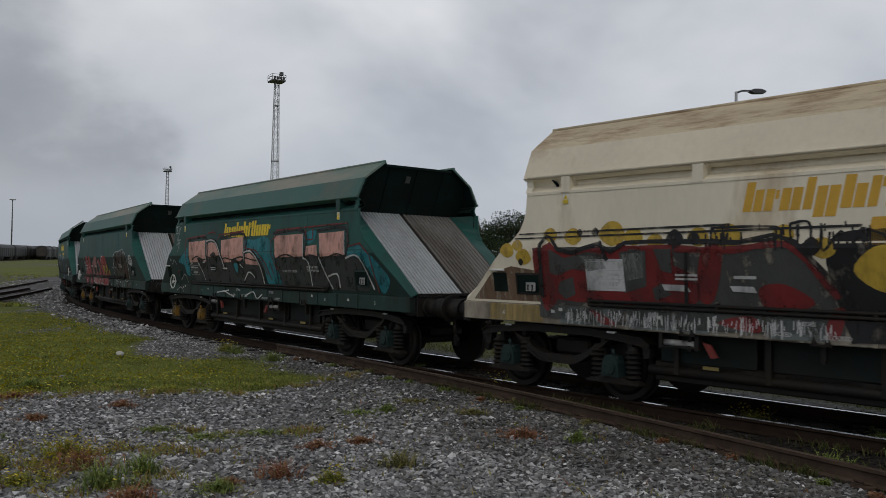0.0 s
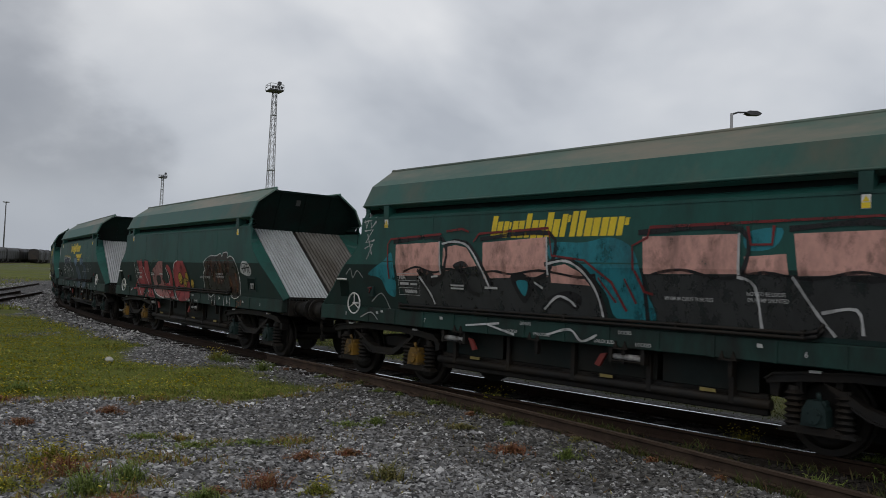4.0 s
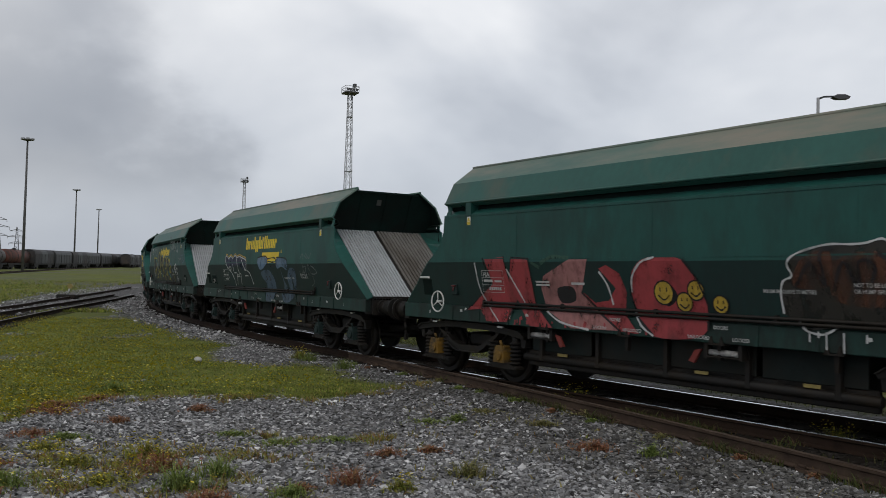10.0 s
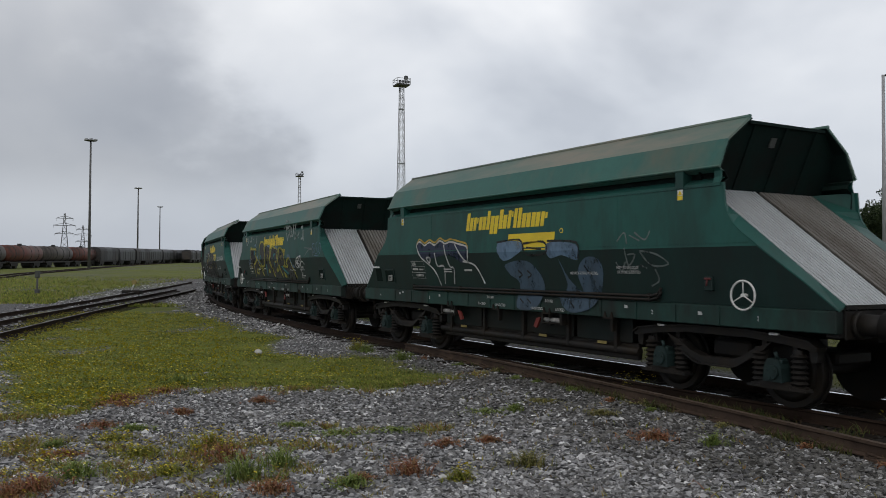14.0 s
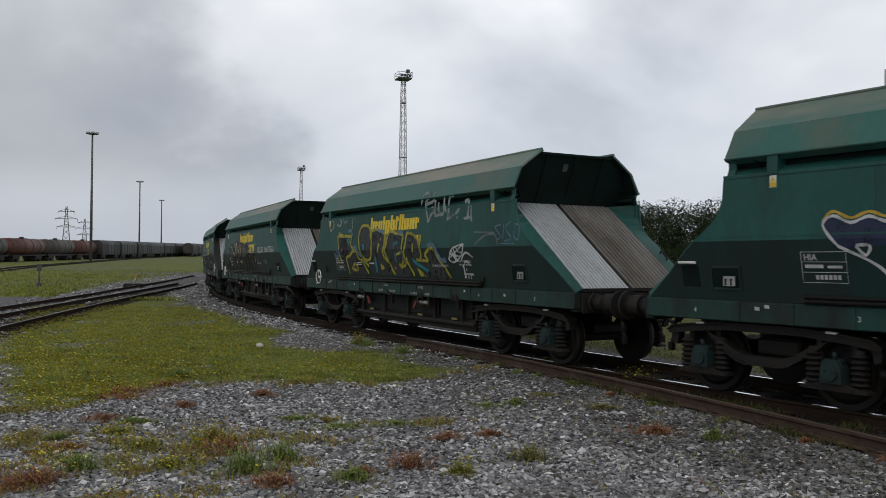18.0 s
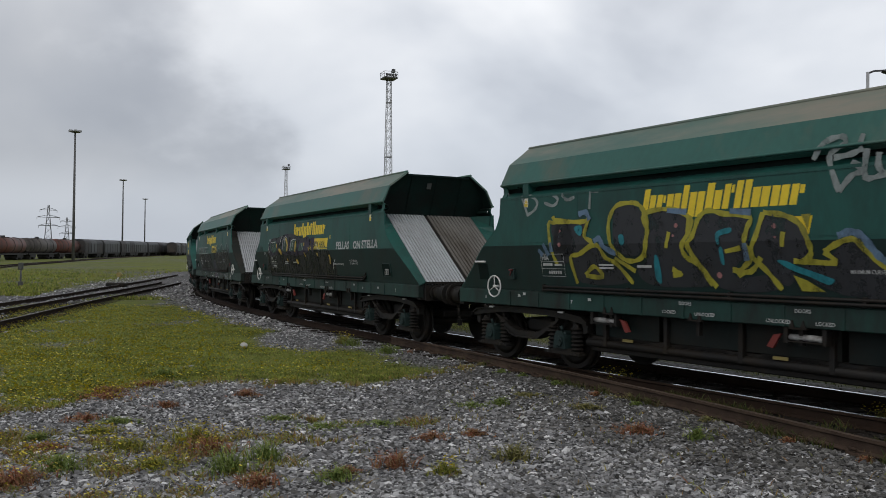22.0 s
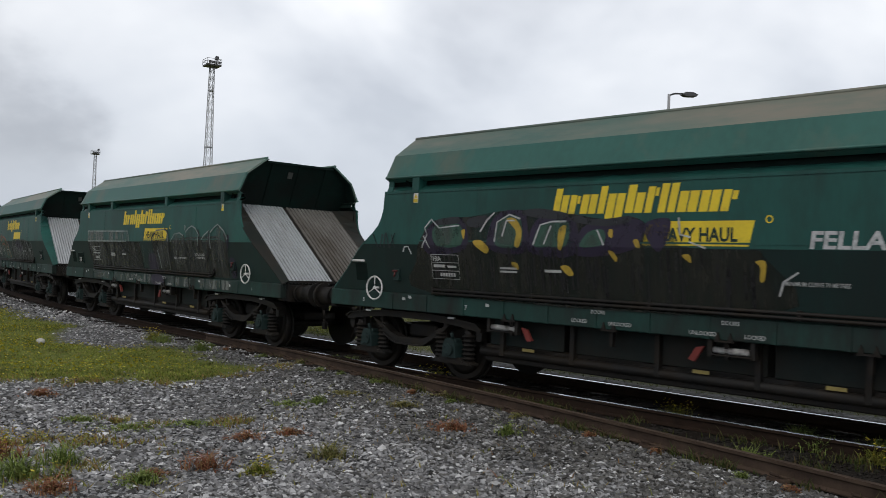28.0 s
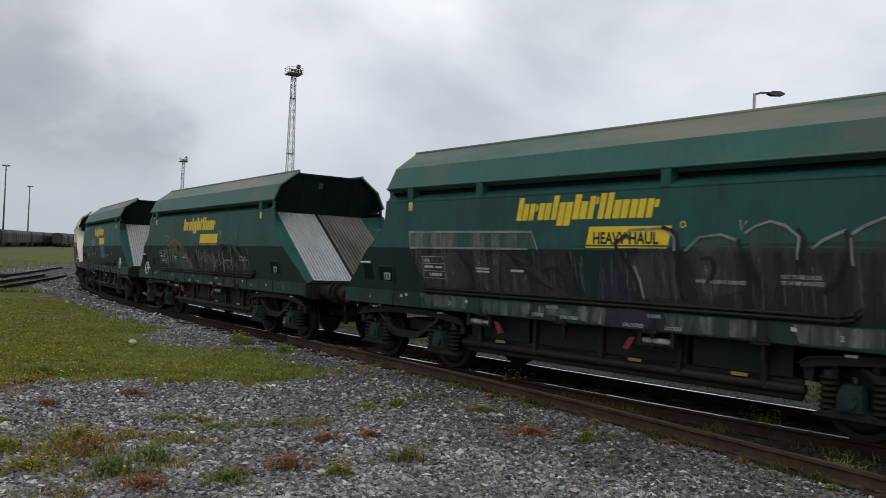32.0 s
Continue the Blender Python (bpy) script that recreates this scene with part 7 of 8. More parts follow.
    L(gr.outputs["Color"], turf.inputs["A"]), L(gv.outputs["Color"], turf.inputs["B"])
    L(at.outputs["Fac"], mix.inputs["Factor"]), L(soil.outputs["Result"], mix.inputs["A"]), L(turf.outputs["Result"], mix.inputs["B"])
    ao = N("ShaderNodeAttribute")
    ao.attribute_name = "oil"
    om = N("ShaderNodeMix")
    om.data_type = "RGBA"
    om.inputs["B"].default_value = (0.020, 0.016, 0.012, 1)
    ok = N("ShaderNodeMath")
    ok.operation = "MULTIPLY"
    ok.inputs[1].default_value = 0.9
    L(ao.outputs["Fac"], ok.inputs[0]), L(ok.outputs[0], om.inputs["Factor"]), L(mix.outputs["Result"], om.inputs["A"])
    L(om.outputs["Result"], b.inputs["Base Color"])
    bp = N("ShaderNodeBump")
    bp.inputs["Strength"].default_value, bp.inputs["Distance"].default_value = 0.6, 0.03
    bp.invert = True
    L(vor.outputs["Distance"], bp.inputs["Height"]), L(bp.outputs[0], b.inputs["Normal"])
    return m


GROUND = ground_material()
build_ground()


# ---- rails ----
RAIL = [(-0.036, 0.0), (-0.036, -0.03), (-0.010, -0.045), (-0.010, -0.125), (-0.065, -0.140), (-0.065, -0.152), (0.065, -0.152), (0.065, -0.140), (0.010, -0.125), (0.010, -0.045), (0.036, -0.03), (0.036, 0.0)]


def rail(path, name="rail", head=SHINE, label="", lift=0.0, side=RUST):
    """A flat-bottomed rail along places (x, y, heading)."""
    bm = B()
    rows = []
    for x, y, h in path:
        rows.append([bm.verts.new((x + math.sin(h) * a, y - math.cos(h) * a, b + lift + rise(x, y) + 0.17)) for a, b in RAIL])
    n = len(RAIL)
    for r, s in zip(rows, rows[1:]):
        for i in range(n):
            f = bm.faces.new((r[i], r[(i + 1) % n], s[(i + 1) % n], s[i]))
            f.material_index = 1 if i == n - 1 else 0
    bm.faces.new(rows[0]), bm.faces.new(rows[-1][::-1])
    ob = link(name, bm, [side, head])
    return tagged(ob, label or "steel running rail, polished on top and rusty below", "rail", kind="structure")


def line_path(lat, s0, s1, step=1.0):
    n = max(2, int((s1 - s0) / step))
    return [on_line(s0 + (s1 - s0) * i / n, lat(s0 + (s1 - s0) * i / n) if callable(lat) else lat) for i in range(n + 1)]


def free_path(pts, n=24):
    """A smooth way through a few places, with headings."""
    out = []
    for i in range(len(pts) - 1):
        p0, p1, p2, p3 = [Vector(pts[max(0, min(len(pts) - 1, i + k))]) for k in (-1, 0, 1, 2)]
        for j in range(n):
            u = j / n
            out.append(0.5 * ((2 * p1) + (p2 - p0) * u + (2 * p0 - 5 * p1 + 4 * p2 - p3) * u * u + (3 * p1 - p0 - 3 * p2 + p3) * u ** 3))
    out.append(Vector(pts[-1]))
    res = []
    for i, p in enumerate(out):
        d = out[min(i + 1, len(out) - 1)] - out[max(i - 1, 0)]
        res.append((p.x, p.y, math.atan2(d.y, d.x)))
    return res


rail(line_path(-GAUGE, -130, 40))
rail(line_path(GAUGE, -130, 40))
OXIDE = mat("brown_oxide_rail_steel", (0.062, 0.042, 0.031), 0.85, spec=0.2, vary=0.4, scale=5, fine=60, bump=0.25, dirt=(0.10, 0.07, 0.05), dirt_amount=0.35, dirt_scale=2)
WORN = mat("brown_worn_rail_head", (0.115, 0.083, 0.062), 0.6, spec=0.4, vary=0.3, scale=3, fine=60, bump=0.1, dirt=(0.05, 0.034, 0.025), dirt_amount=0.4, dirt_scale=2)
SPREAD = lambda s: GAUGE + 0.07 + max(0.0, s + 6.0) ** 2 / 118
rail(line_path(SPREAD, -6, 16, 0.6), head=WORN, side=OXIDE, label="rusty disused rail curving away from the running line")
SIDING = [[(-7.6, 4.0), (-9.6, 12.5), (-11.4, 20.4), (-13.3, 28.9), (-15.6, 40.1), (-19.2, 60.0)],
          [(-9.1, 3.6), (-11.2, 12.2), (-12.95, 20.2), (-14.75, 28.7), (-17.0, 40.0), (-20.6, 60.0)],
          [(-11.8, 10.0), (-14.1, 20.0), (-16.2, 29.1), (-18.3, 40.0), (-20.9, 52.0), (-25.3, 78.0)]]
for pts in SIDING:
    rail(free_path(pts), head=DULL, label="dull siding rail with a worn grey head")


def rail_clips():
    """Bent rusty clips gripping the near foot of the brown rail."""
    row = empty("rail_clips", "bent rusty spring clips along the brown rail", "rail clips", kind="structure")
    bm = B()
    pipe(bm, [(-0.07, 0.0, -0.13), (-0.03, 0.10, -0.10), (0.03, 0.13, -0.085), (0.07, 0.06, -0.10), (0.05, -0.01, -0.125)], 0.013, 5)
    box(bm, -0.09, 0.09, 0.0, 0.11, -0.165, -0.125, 0.008)
    first = part("rail_clip", bm, OXIDE, row)
    for k in range(26):
        q = -4.6 + k * 0.72
        x, y, h = on_line(q, SPREAD(q) + 0.06)
        m = pose(x, y, 0, 0, 0, math.degrees(h) + 180 - math.degrees(2 * max(0.0, q + 6) / 118))
        if k == 0:
            first.matrix_basis = m
        else:
            o = first.copy()
            scene.collection.objects.link(o)
            o.matrix_basis = m


rail_clips()


def sleepers(path, every, name, label, half=1.28, lift=0.0):
    bed = empty(name, label, "sleepers", kind="structure")
    bm = B()
    box(bm, -0.125, 0.125, -half, half, -0.25, -0.152, 0.01)
    first = part("sleeper", bm, SLEEPER, bed)
    pts = path[::every]
    for k, (x, y, h) in enumerate(pts):
        m = pose(x, y, rise(x, y) + 0.17 + lift, 0, 0, math.degrees(h) + random.uniform(-1, 1))
        if k == 0:
            first.matrix_basis = m
        else:
            o = first.copy()
            scene.collection.objects.link(o)
            o.matrix_basis = m
    return bed


sleepers(line_path(0.0, -90, 30, 0.7), 1, "track_bed", "dark oily timber sleepers under the running line")
sleepers(free_path([((a[0] + b[0]) / 2, (a[1] + b[1]) / 2) for a, b in zip(SIDING[0], SIDING[1])], 14), 1, "siding_bed", "weathered timber sleepers under the siding")

# ---- ballast, grass and weeds ----
def scatter(name, verts, faces, material, label, category):
    me = bpy.data.meshes.new(name)
    me.from_pydata(verts, [], faces)
    me.materials.append(material)
    return tagged(new(name, me), label, category, kind="stuff")


STONE = island_mat("limestone_ballast", [(0.04, 0.041, 0.043), (0.34, 0.342, 0.35), (0.09, 0.09, 0.092), (0.46, 0.462, 0.47), (0.06, 0.06, 0.06), (0.30, 0.30, 0.302), (0.14, 0.138, 0.135), (0.54, 0.542, 0.55), (0.12, 0.12, 0.12), (0.40, 0.402, 0.41), (0.78, 0.78, 0.78)], 0.8, 0.28, 1.1)
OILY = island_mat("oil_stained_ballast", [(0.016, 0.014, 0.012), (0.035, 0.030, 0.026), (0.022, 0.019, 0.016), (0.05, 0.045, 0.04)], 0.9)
GRIMY = island_mat("oil_dulled_ballast", [(0.035, 0.034, 0.032), (0.16, 0.158, 0.15), (0.06, 0.058, 0.054), (0.22, 0.215, 0.205), (0.045, 0.043, 0.04), (0.12, 0.117, 0.11), (0.30, 0.295, 0.285)], 0.85, 0.3, 1.3)
BLADE = island_mat("grass_blades", [(0.045, 0.07, 0.014), (0.16, 0.21, 0.030), (0.28, 0.31, 0.05), (0.07, 0.115, 0.018), (0.36, 0.36, 0.08), (0.19, 0.24, 0.034), (0.32, 0.25, 0.10), (0.10, 0.15, 0.022)], 0.7, 0.55, 1.6)
# blades coloured darker to imitate the shade behind the train
VERGE_SHADE = island_mat("shaded_verge_blades", [(0.05, 0.07, 0.016), (0.11, 0.135, 0.028), (0.17, 0.18, 0.042), (0.08, 0.105, 0.022), (0.19, 0.16, 0.065)], 0.8, 0.5, 1.2)
FLOWER = island_mat("yellow_petals", [(0.66, 0.52, 0.03), (0.74, 0.62, 0.07), (0.58, 0.52, 0.06)], 0.6)
WEED = {"g": island_mat("green_weed_leaves", [(0.09, 0.15, 0.035), (0.22, 0.28, 0.07), (0.14, 0.20, 0.045), (0.30, 0.33, 0.10)], 0.7),
        "o": island_mat("olive_weed_leaves", [(0.10, 0.115, 0.03), (0.22, 0.22, 0.07), (0.22, 0.18, 0.08), (0.30, 0.29, 0.11)], 0.7),
        "y": island_mat("yellow_green_weed_leaves", [(0.16, 0.20, 0.03), (0.32, 0.32, 0.05), (0.24, 0.19, 0.05), (0.12, 0.18, 0.03)], 0.7),
        "r": island_mat("red_brown_weed_leaves", [(0.22, 0.08, 0.045), (0.38, 0.15, 0.085), (0.30, 0.19, 0.085), (0.18, 0.11, 0.055), (0.27, 0.09, 0.055), (0.34, 0.24, 0.12)], 0.75)}


def scatter_stones(spots, name, label, material, small=0.011, large=0.029):
    rng = np.random.default_rng(11)
    base = np.array([(1, 0, 0), (-1, 0, 0), (0, 1, 0), (0, -1, 0), (0, 0, 1), (0, 0, -1)], float)
    tri = np.array([(0, 2, 4), (2, 1, 4), (1, 3, 4), (3, 0, 4), (2, 0, 5), (1, 2, 5), (3, 1, 5), (0, 3, 5)])
    vs, fs = [], []
    n = len(spots)
    size = rng.uniform(small, large, (n, 1, 1)) * rng.choice([1, 1, 1, 1.35], (n, 1, 1))
    pts = base[None] * (rng.uniform(0.55, 1.25, (n, 6, 1))) + rng.normal(0, 0.22, (n, 6, 3))
    pts[:, :, 2] *= 0.55
    pts[:, :, 0] *= 1.25
    a = rng.uniform(0, 6.283, n)
    tilt = rng.normal(0, 0.45, n)
    c, s, ct, st = np.cos(a), np.sin(a), np.cos(tilt), np.sin(tilt)
    x, y, z = pts[..., 0], pts[..., 1], pts[..., 2]
    y, z = y * ct[:, None] - z * st[:, None], y * st[:, None] + z * ct[:, None]
    x, y = x * c[:, None] - y * s[:, None], x * s[:, None] + y * c[:, None]
    pts = np.stack([x, y, z], -1) * size
    pts += np.array(spots)[:, None, :]
    pts[..., 2] += 0.3 * size[..., 0]
    faces = (tri[None] + (np.arange(n) * 6)[:, None, None]).reshape(-1, 3)
    return scatter(name, pts.reshape(-1, 3).tolist(), faces.tolist(), material, label, "gravel")


def clear_of_rails(lat):
    return min(abs(lat - GAUGE), abs(lat + GAUGE)) > 0.08


def grimy(s, lat, x, y):
    """Share of stones dulled by oil and soil, most beside the rusty rail towards the near end."""
    d = lat - (SPREAD(s) if s > -6 else 0.82)
    return max(0.12, 0.85 * smooth(3.6, 0.2, d + 0.9 * noise.noise((x * 0.7, y * 0.7, 12)))) * smooth(-9, 1, s)


rng = np.random.default_rng(5)
spots, bed, dirty = [], [], []
while len(spots) + len(dirty) < 118000:
    y = 4.8 + 25 * rng.random() ** 2.0
    x = y * rng.uniform(-0.62, 0.92)
    s, lat = lat_of(x, y)
    if lat < -1.9 or not clear_of_rails(lat):
        continue
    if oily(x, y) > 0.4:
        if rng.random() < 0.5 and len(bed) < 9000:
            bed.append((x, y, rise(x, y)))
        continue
    if s > -6 and abs(lat - SPREAD(s)) < 0.09:
        continue
    g = grassy(x, y)
    if rng.random() < g * 1.15:
        continue
    if rng.random() < grimy(s, lat, x, y):
        dirty.append((x, y, rise(x, y)))
        continue
    spots.append((x, y, rise(x, y)))
scatter_stones(spots, "ballast_stones", "loose angular grey limestone ballast", STONE)
scatter_stones(dirty, "grimy_ballast", "grimy dark ballast beside the rusty rail", GRIMY)
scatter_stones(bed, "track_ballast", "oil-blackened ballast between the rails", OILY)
spots = []
while len(spots) < 9000:
    s = -12 - 60 * rng.random() ** 1.3
    lat = rng.choice([rng.uniform(1.0, 3.2), rng.uniform(-1.9, -0.9), rng.uniform(5.0, 9.5)])
    x, y, _ = on_line(s, lat)
    if rng.random() < grassy(x, y) * 1.1:
        continue
    spots.append((x, y, rise(x, y)))
scatter_stones(spots, "ballast_stones", "loose grey ballast along the lines", STONE, 0.03, 0.06)


def blades(count, place, height, width, spread=0.5, seed=3):
    """Bent blades: place() gives x, y, z and a scale."""
    r = np.random.default_rng(seed)
    at = np.array([place(r) for _ in range(count)])
    p, k = at[:, :3], at[:, 3]
    h, w = height * k * r.uniform(0.5, 1.2, count), width * r.uniform(0.6, 1.3, count)
    a, b = r.uniform(0, 6.283, count), r.uniform(0, 6.283, count)
    zero = np.zeros(count)
    side = np.stack([np.cos(a) * w / 2, np.sin(a) * w / 2, zero], -1)
    lean = np.stack([np.cos(b) * h * spread * r.random(count), np.sin(b) * h * spread * r.random(count), zero], -1)
    up = np.stack([zero, zero, h], -1)
    vs = np.stack([p - side, p + side, p + side * 0.7 + lean * 0.4 + up * 0.6, p - side * 0.7 + lean * 0.4 + up * 0.6, p + lean + up], 1).reshape(-1, 3)
    fs = []
    for n in range(0, count * 5, 5):
        fs += [(n, n + 1, n + 2, n + 3), (n + 3, n + 2, n + 4)]
    return vs.tolist(), fs


def lawn_place(r):
    while True:
        y = 8.9 + 24 * r.random() ** 1.5
        x = y * r.uniform(-0.62, 0.10)
        g = grassy(x, y)
        if r.random() < g * g:
            return x, y, rise(x, y) - 0.01, 0.7 + 0.6 * noise.noise((x * 1.1, y * 1.1, 7)) ** 2 + 0.5 * max(0, noise.noise((x * 0.5, y * 0.5, 2)))


def verge_place(r):
    while True:
        s = r.uniform(-20, 9)
        lat = -2.1 - 9 * r.random() ** 1.5
        x, y, _ = on_line(s, lat)
        if r.random() < grassy(x, y):
            return x, y, rise(x, y) - 0.01, 1.0


def far_place(r):
    while True:
        a, d = r.uniform(0.25, 0.52), 40 + 60 * r.random() ** 1.5
        x, y = -math.sin(a) * d, math.cos(a) * d
        if r.random() < grassy(x, y):
            return x, y, rise(x, y) - 0.02, 1.0


v, f = blades(95000, lawn_place, 0.052, 0.013, 1.5)
scatter("lawn_grass", v, f, BLADE, "short rough grass and clover between the tracks", "grass")
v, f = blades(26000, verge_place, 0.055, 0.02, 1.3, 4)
scatter("verge_grass", v, f, VERGE_SHADE, "rough grass verge beyond the train, its shade put into the colour", "grass")
v, f = blades(9000, far_place, 0.14, 0.07, 0.6, 6)
scatter("yard_grass", v, f, BLADE, "rough grass between the far sidings", "grass")


def flowers(count, place, height, r0, seed):
    r = np.random.default_rng(seed)
    vs, fs = [], []
    for _ in range(count):
        x, y, z, k = place(r)
        z += height * r.uniform(0.5, 1.2)
        q = r0 * r.uniform(0.6, 1.3)
        n = len(vs)
        tx, ty = r.uniform(-0.6, 0.6), r.uniform(-0.9, 0.1)
        vs += [(x + q * math.cos(a), y + q * math.sin(a), z + q * (tx * math.cos(a) + ty * math.sin(a))) for a in [k2 * math.pi / 3 for k2 in range(6)]] + [(x, y, z + 0.004)]
        fs += [(n + k2, n + (k2 + 1) % 6, n + 6) for k2 in range(6)]
    return vs, fs


def flower_place(r):
    while True:
        x, y, z, k = lawn_place(r)
        if noise.noise((x * 0.45, y * 0.45, 9)) + 0.16 * (-x - 3.4) > r.uniform(-0.4, 0.6):
            return x, y, z, k


v, f = flowers(11000, flower_place, 0.075, 0.017, 8)
scatter("buttercups", v, f, FLOWER, "small yellow flowers scattered through the grass", "flowers")


def weed(kind, x, y, h, w, seed, name="weed_tuft"):
    """A tuft of thin bent stems, with small leaves up the stems and thinner towards its rim."""
    r = np.random.default_rng(seed)
    tuft = empty(name, {"g": "green leafy weed tuft growing in the ballast", "o": "olive round weed tuft growing in the ballast", "y": "yellow-green weed patch growing in the ballast", "r": "red-brown withered weed tuft in the ballast"}[kind], "weed", "weeds in the ballast")
    tuft.location = (x, y, rise(x, y))
    vs, fs = [], []
    for _ in range(int(50 + 230 * w)):
        a, d = r.uniform(0, 6.283), min(1.0, abs(r.normal(0, 0.42))) * w * 0.62
        px, py = d * math.cos(a) * 1.25, d * math.sin(a)
        tall = h * 0.85 * max(0.3, 1 - d / w) * r.uniform(0.4, 1.15)
        b, out = r.uniform(0, 6.283), r.uniform(0.2, 1.3)
        lx, ly = tall * out * math.cos(b), tall * out * math.sin(b)
        c, q = 0.0045 * math.sin(b), -0.0045 * math.cos(b)
        m = len(vs)
        vs += [(px - c, py - q, -0.01), (px + c, py + q, -0.01), (px + c + lx * 0.4, py + q + ly * 0.4, tall * 0.6), (px - c + lx * 0.4, py - q + ly * 0.4, tall * 0.6), (px + lx, py + ly, tall)]
        fs += [(m, m + 1, m + 2, m + 3), (m + 3, m + 2, m + 4)]
        for k in range(r.integers(4, 9)):
            u = r.uniform(0.2, 1.0)
            sx, sy, sz = px + lx * u * (0.7 if u < 0.6 else 1), py + ly * u * (0.7 if u < 0.6 else 1), tall * u
            e, up, size = r.uniform(0, 6.283), r.uniform(-0.2, 0.8), r.uniform(0.008, 0.018)
            ex, ey = math.cos(e), math.sin(e)
            m = len(vs)
            vs += [(sx, sy, sz), (sx + size * (ex - 0.4 * ey), sy + size * (ey + 0.4 * ex), sz + size * up * 0.5), (sx + 2 * size * ex, sy + 2 * size * ey, sz + size * up), (sx + size * (ex + 0.4 * ey), sy + size * (ey - 0.4 * ex), sz + size * up * 0.5 + 0.003)]
            fs.append((m, m + 1, m + 2, m + 3))
    me = bpy.data.meshes.new("foliage")
    me.from_pydata(vs, [], fs)
    me.materials.append(WEED[kind])
    o = new("foliage", me)
    o.parent = tuft
    tagged(o, kind="stuff")
    if kind == "y" or (kind == "r" and w > 0.45 and x < -2):
        fv, ff = flowers(int(130 * w), lambda rr: (rr.normal(0, 0.3) * w, rr.normal(0, 0.25) * w, 0, 1), h * 0.95, 0.012, seed + 1)
        fm = bpy.data.meshes.new("blossom")
        fm.from_pydata(fv, [], ff)
        fm.materials.append(FLOWER)
        o = new("blossom", fm)
        o.parent = tuft
        tagged(o, "small yellow flower heads", kind="stuff")
    return tuft


GREEN_WEEDS = (('g', -1.61, 7.55, 0.28, 0.3), ('g', -1.85, 7.1, 0.3, 0.45), ('g', -3.29, 7.13, 0.22, 0.5), ('g', -4.05, 8.29, 0.12, 0.25), ('o', 0.63, 7.72, 0.2, 0.35), ('y', -0.0, 7.14, 0.15, 0.25), ('g', -0.91, 6.92, 0.16, 0.3), ('g', 2.6, 8.67, 0.18, 0.22), ('g', 0.69, 10.67, 0.14, 0.25), ('g', -1.33, 9.11, 0.06, 0.7), ('g', -0.73, 9.3, 0.06, 0.5), ('g', -3.65, 9.25, 0.08, 0.5), ('g', -1.9, 9.51, 0.08, 0.4), ('g', 0.32, 10.57, 0.05, 0.6))
BROWN_WEEDS = (('r', -0.45, 7.36, 0.2, 0.35), ('r', 2.07, 8.99, 0.14, 0.5), ('r', 0.29, 8.75, 0.1, 0.32), ('r', -0.15, 8.59, 0.1, 0.35), ('r', -2.68, 11.19, 0.12, 0.35), ('r', -3.44, 10.27, 0.1, 0.35), ('r', -4.06, 9.39, 0.1, 0.4), ('r', -2.2, 7.81, 0.22, 0.5), ('y', -3.04, 7.94, 0.14, 0.7), ('y', -2.54, 7.26, 0.12, 0.6), ('r', -1.5, 6.72, 0.14, 0.4), ('r', -3.51, 6.5, 0.12, 0.4), ('r', -4.45, 10.9, 0.08, 0.8), ('r', -3.79, 7.9, 0.08, 0.5), ('y', -3.61, 8.64, 0.1, 0.5), ('r', -0.84, 7.14, 0.08, 0.2), ('r', -3.42, 6.67, 0.2, 0.55), ('y', -2.5, 8.3, 0.22, 0.5), ('r', -4.6, 11.3, 0.12, 0.7), ('r', -4.3, 12.0, 0.10, 0.6), ('o', 1.75, 10.45, 0.10, 0.4), ('o', 2.45, 11.35, 0.08, 0.5), ('o', 1.1, 11.4, 0.06, 0.6), ('g', -4.4, 12.9, 0.22, 0.4))
for i, q in enumerate(GREEN_WEEDS + BROWN_WEEDS):
    weed(*q, 100 + i)
for i, (x, y) in enumerate(((5.05, 9.6), (5.9, 8.35), (5.75, 7.75), (6.0, 7.2), (4.6, 7.35), (6.3, 7.6), (-2.3, 18.5), (-2.05, 18.0), (-1.2, 16.6), (2.6, 12.6), (1.4, 14.4))):
    weed("g" if i % 3 else "y", x, y, 0.22 if i < 6 else 0.25, 0.45, 200 + i)
# thin weeds along the foot of the rusty rail
for i in range(16):
    s = -5 + i * 0.95 + random.uniform(-0.3, 0.3)
    x, y, _ = on_line(s, SPREAD(s) + random.uniform(0.15, 0.5))
    weed(random.choice("rggo"), x, y, 0.08, random.uniform(0.10, 0.22), 300 + i)



def strip_place(r):
    """Between the rusty rail and the running rail, thick towards the near end."""
    while True:
        s = r.uniform(-3.5, 12)
        lo, hi = GAUGE + 0.10, SPREAD(s) - 0.07
        lat = r.uniform(lo, hi + 0.02) if hi > lo else lo
        if r.random() < 0.25:
            lat = SPREAD(s) + 0.10 + abs(r.normal(0, 0.06))
        x, y, _ = on_line(s, lat)
        if r.random() < smooth(-5, 5, s) * smooth(-0.15, 0.4, noise.noise((x * 1.3, y * 1.3, 33)) + 0.4 * noise.noise((x * 4, y * 4, 8))):
            return x, y, rise(x, y) + 0.01, 0.6 + 0.8 * r.random()


MOSS = island_mat("dark_trackside_weed_leaves", [(0.028, 0.044, 0.012), (0.065, 0.085, 0.020), (0.09, 0.06, 0.03), (0.042, 0.06, 0.015), (0.11, 0.105, 0.035)], 0.8)
v, f = blades(5500, strip_place, 0.09, 0.014, 1.3, 17)
scatter("trackside_weeds", v, f, MOSS, "dark low weeds between the rusty rail and the track", "weeds")

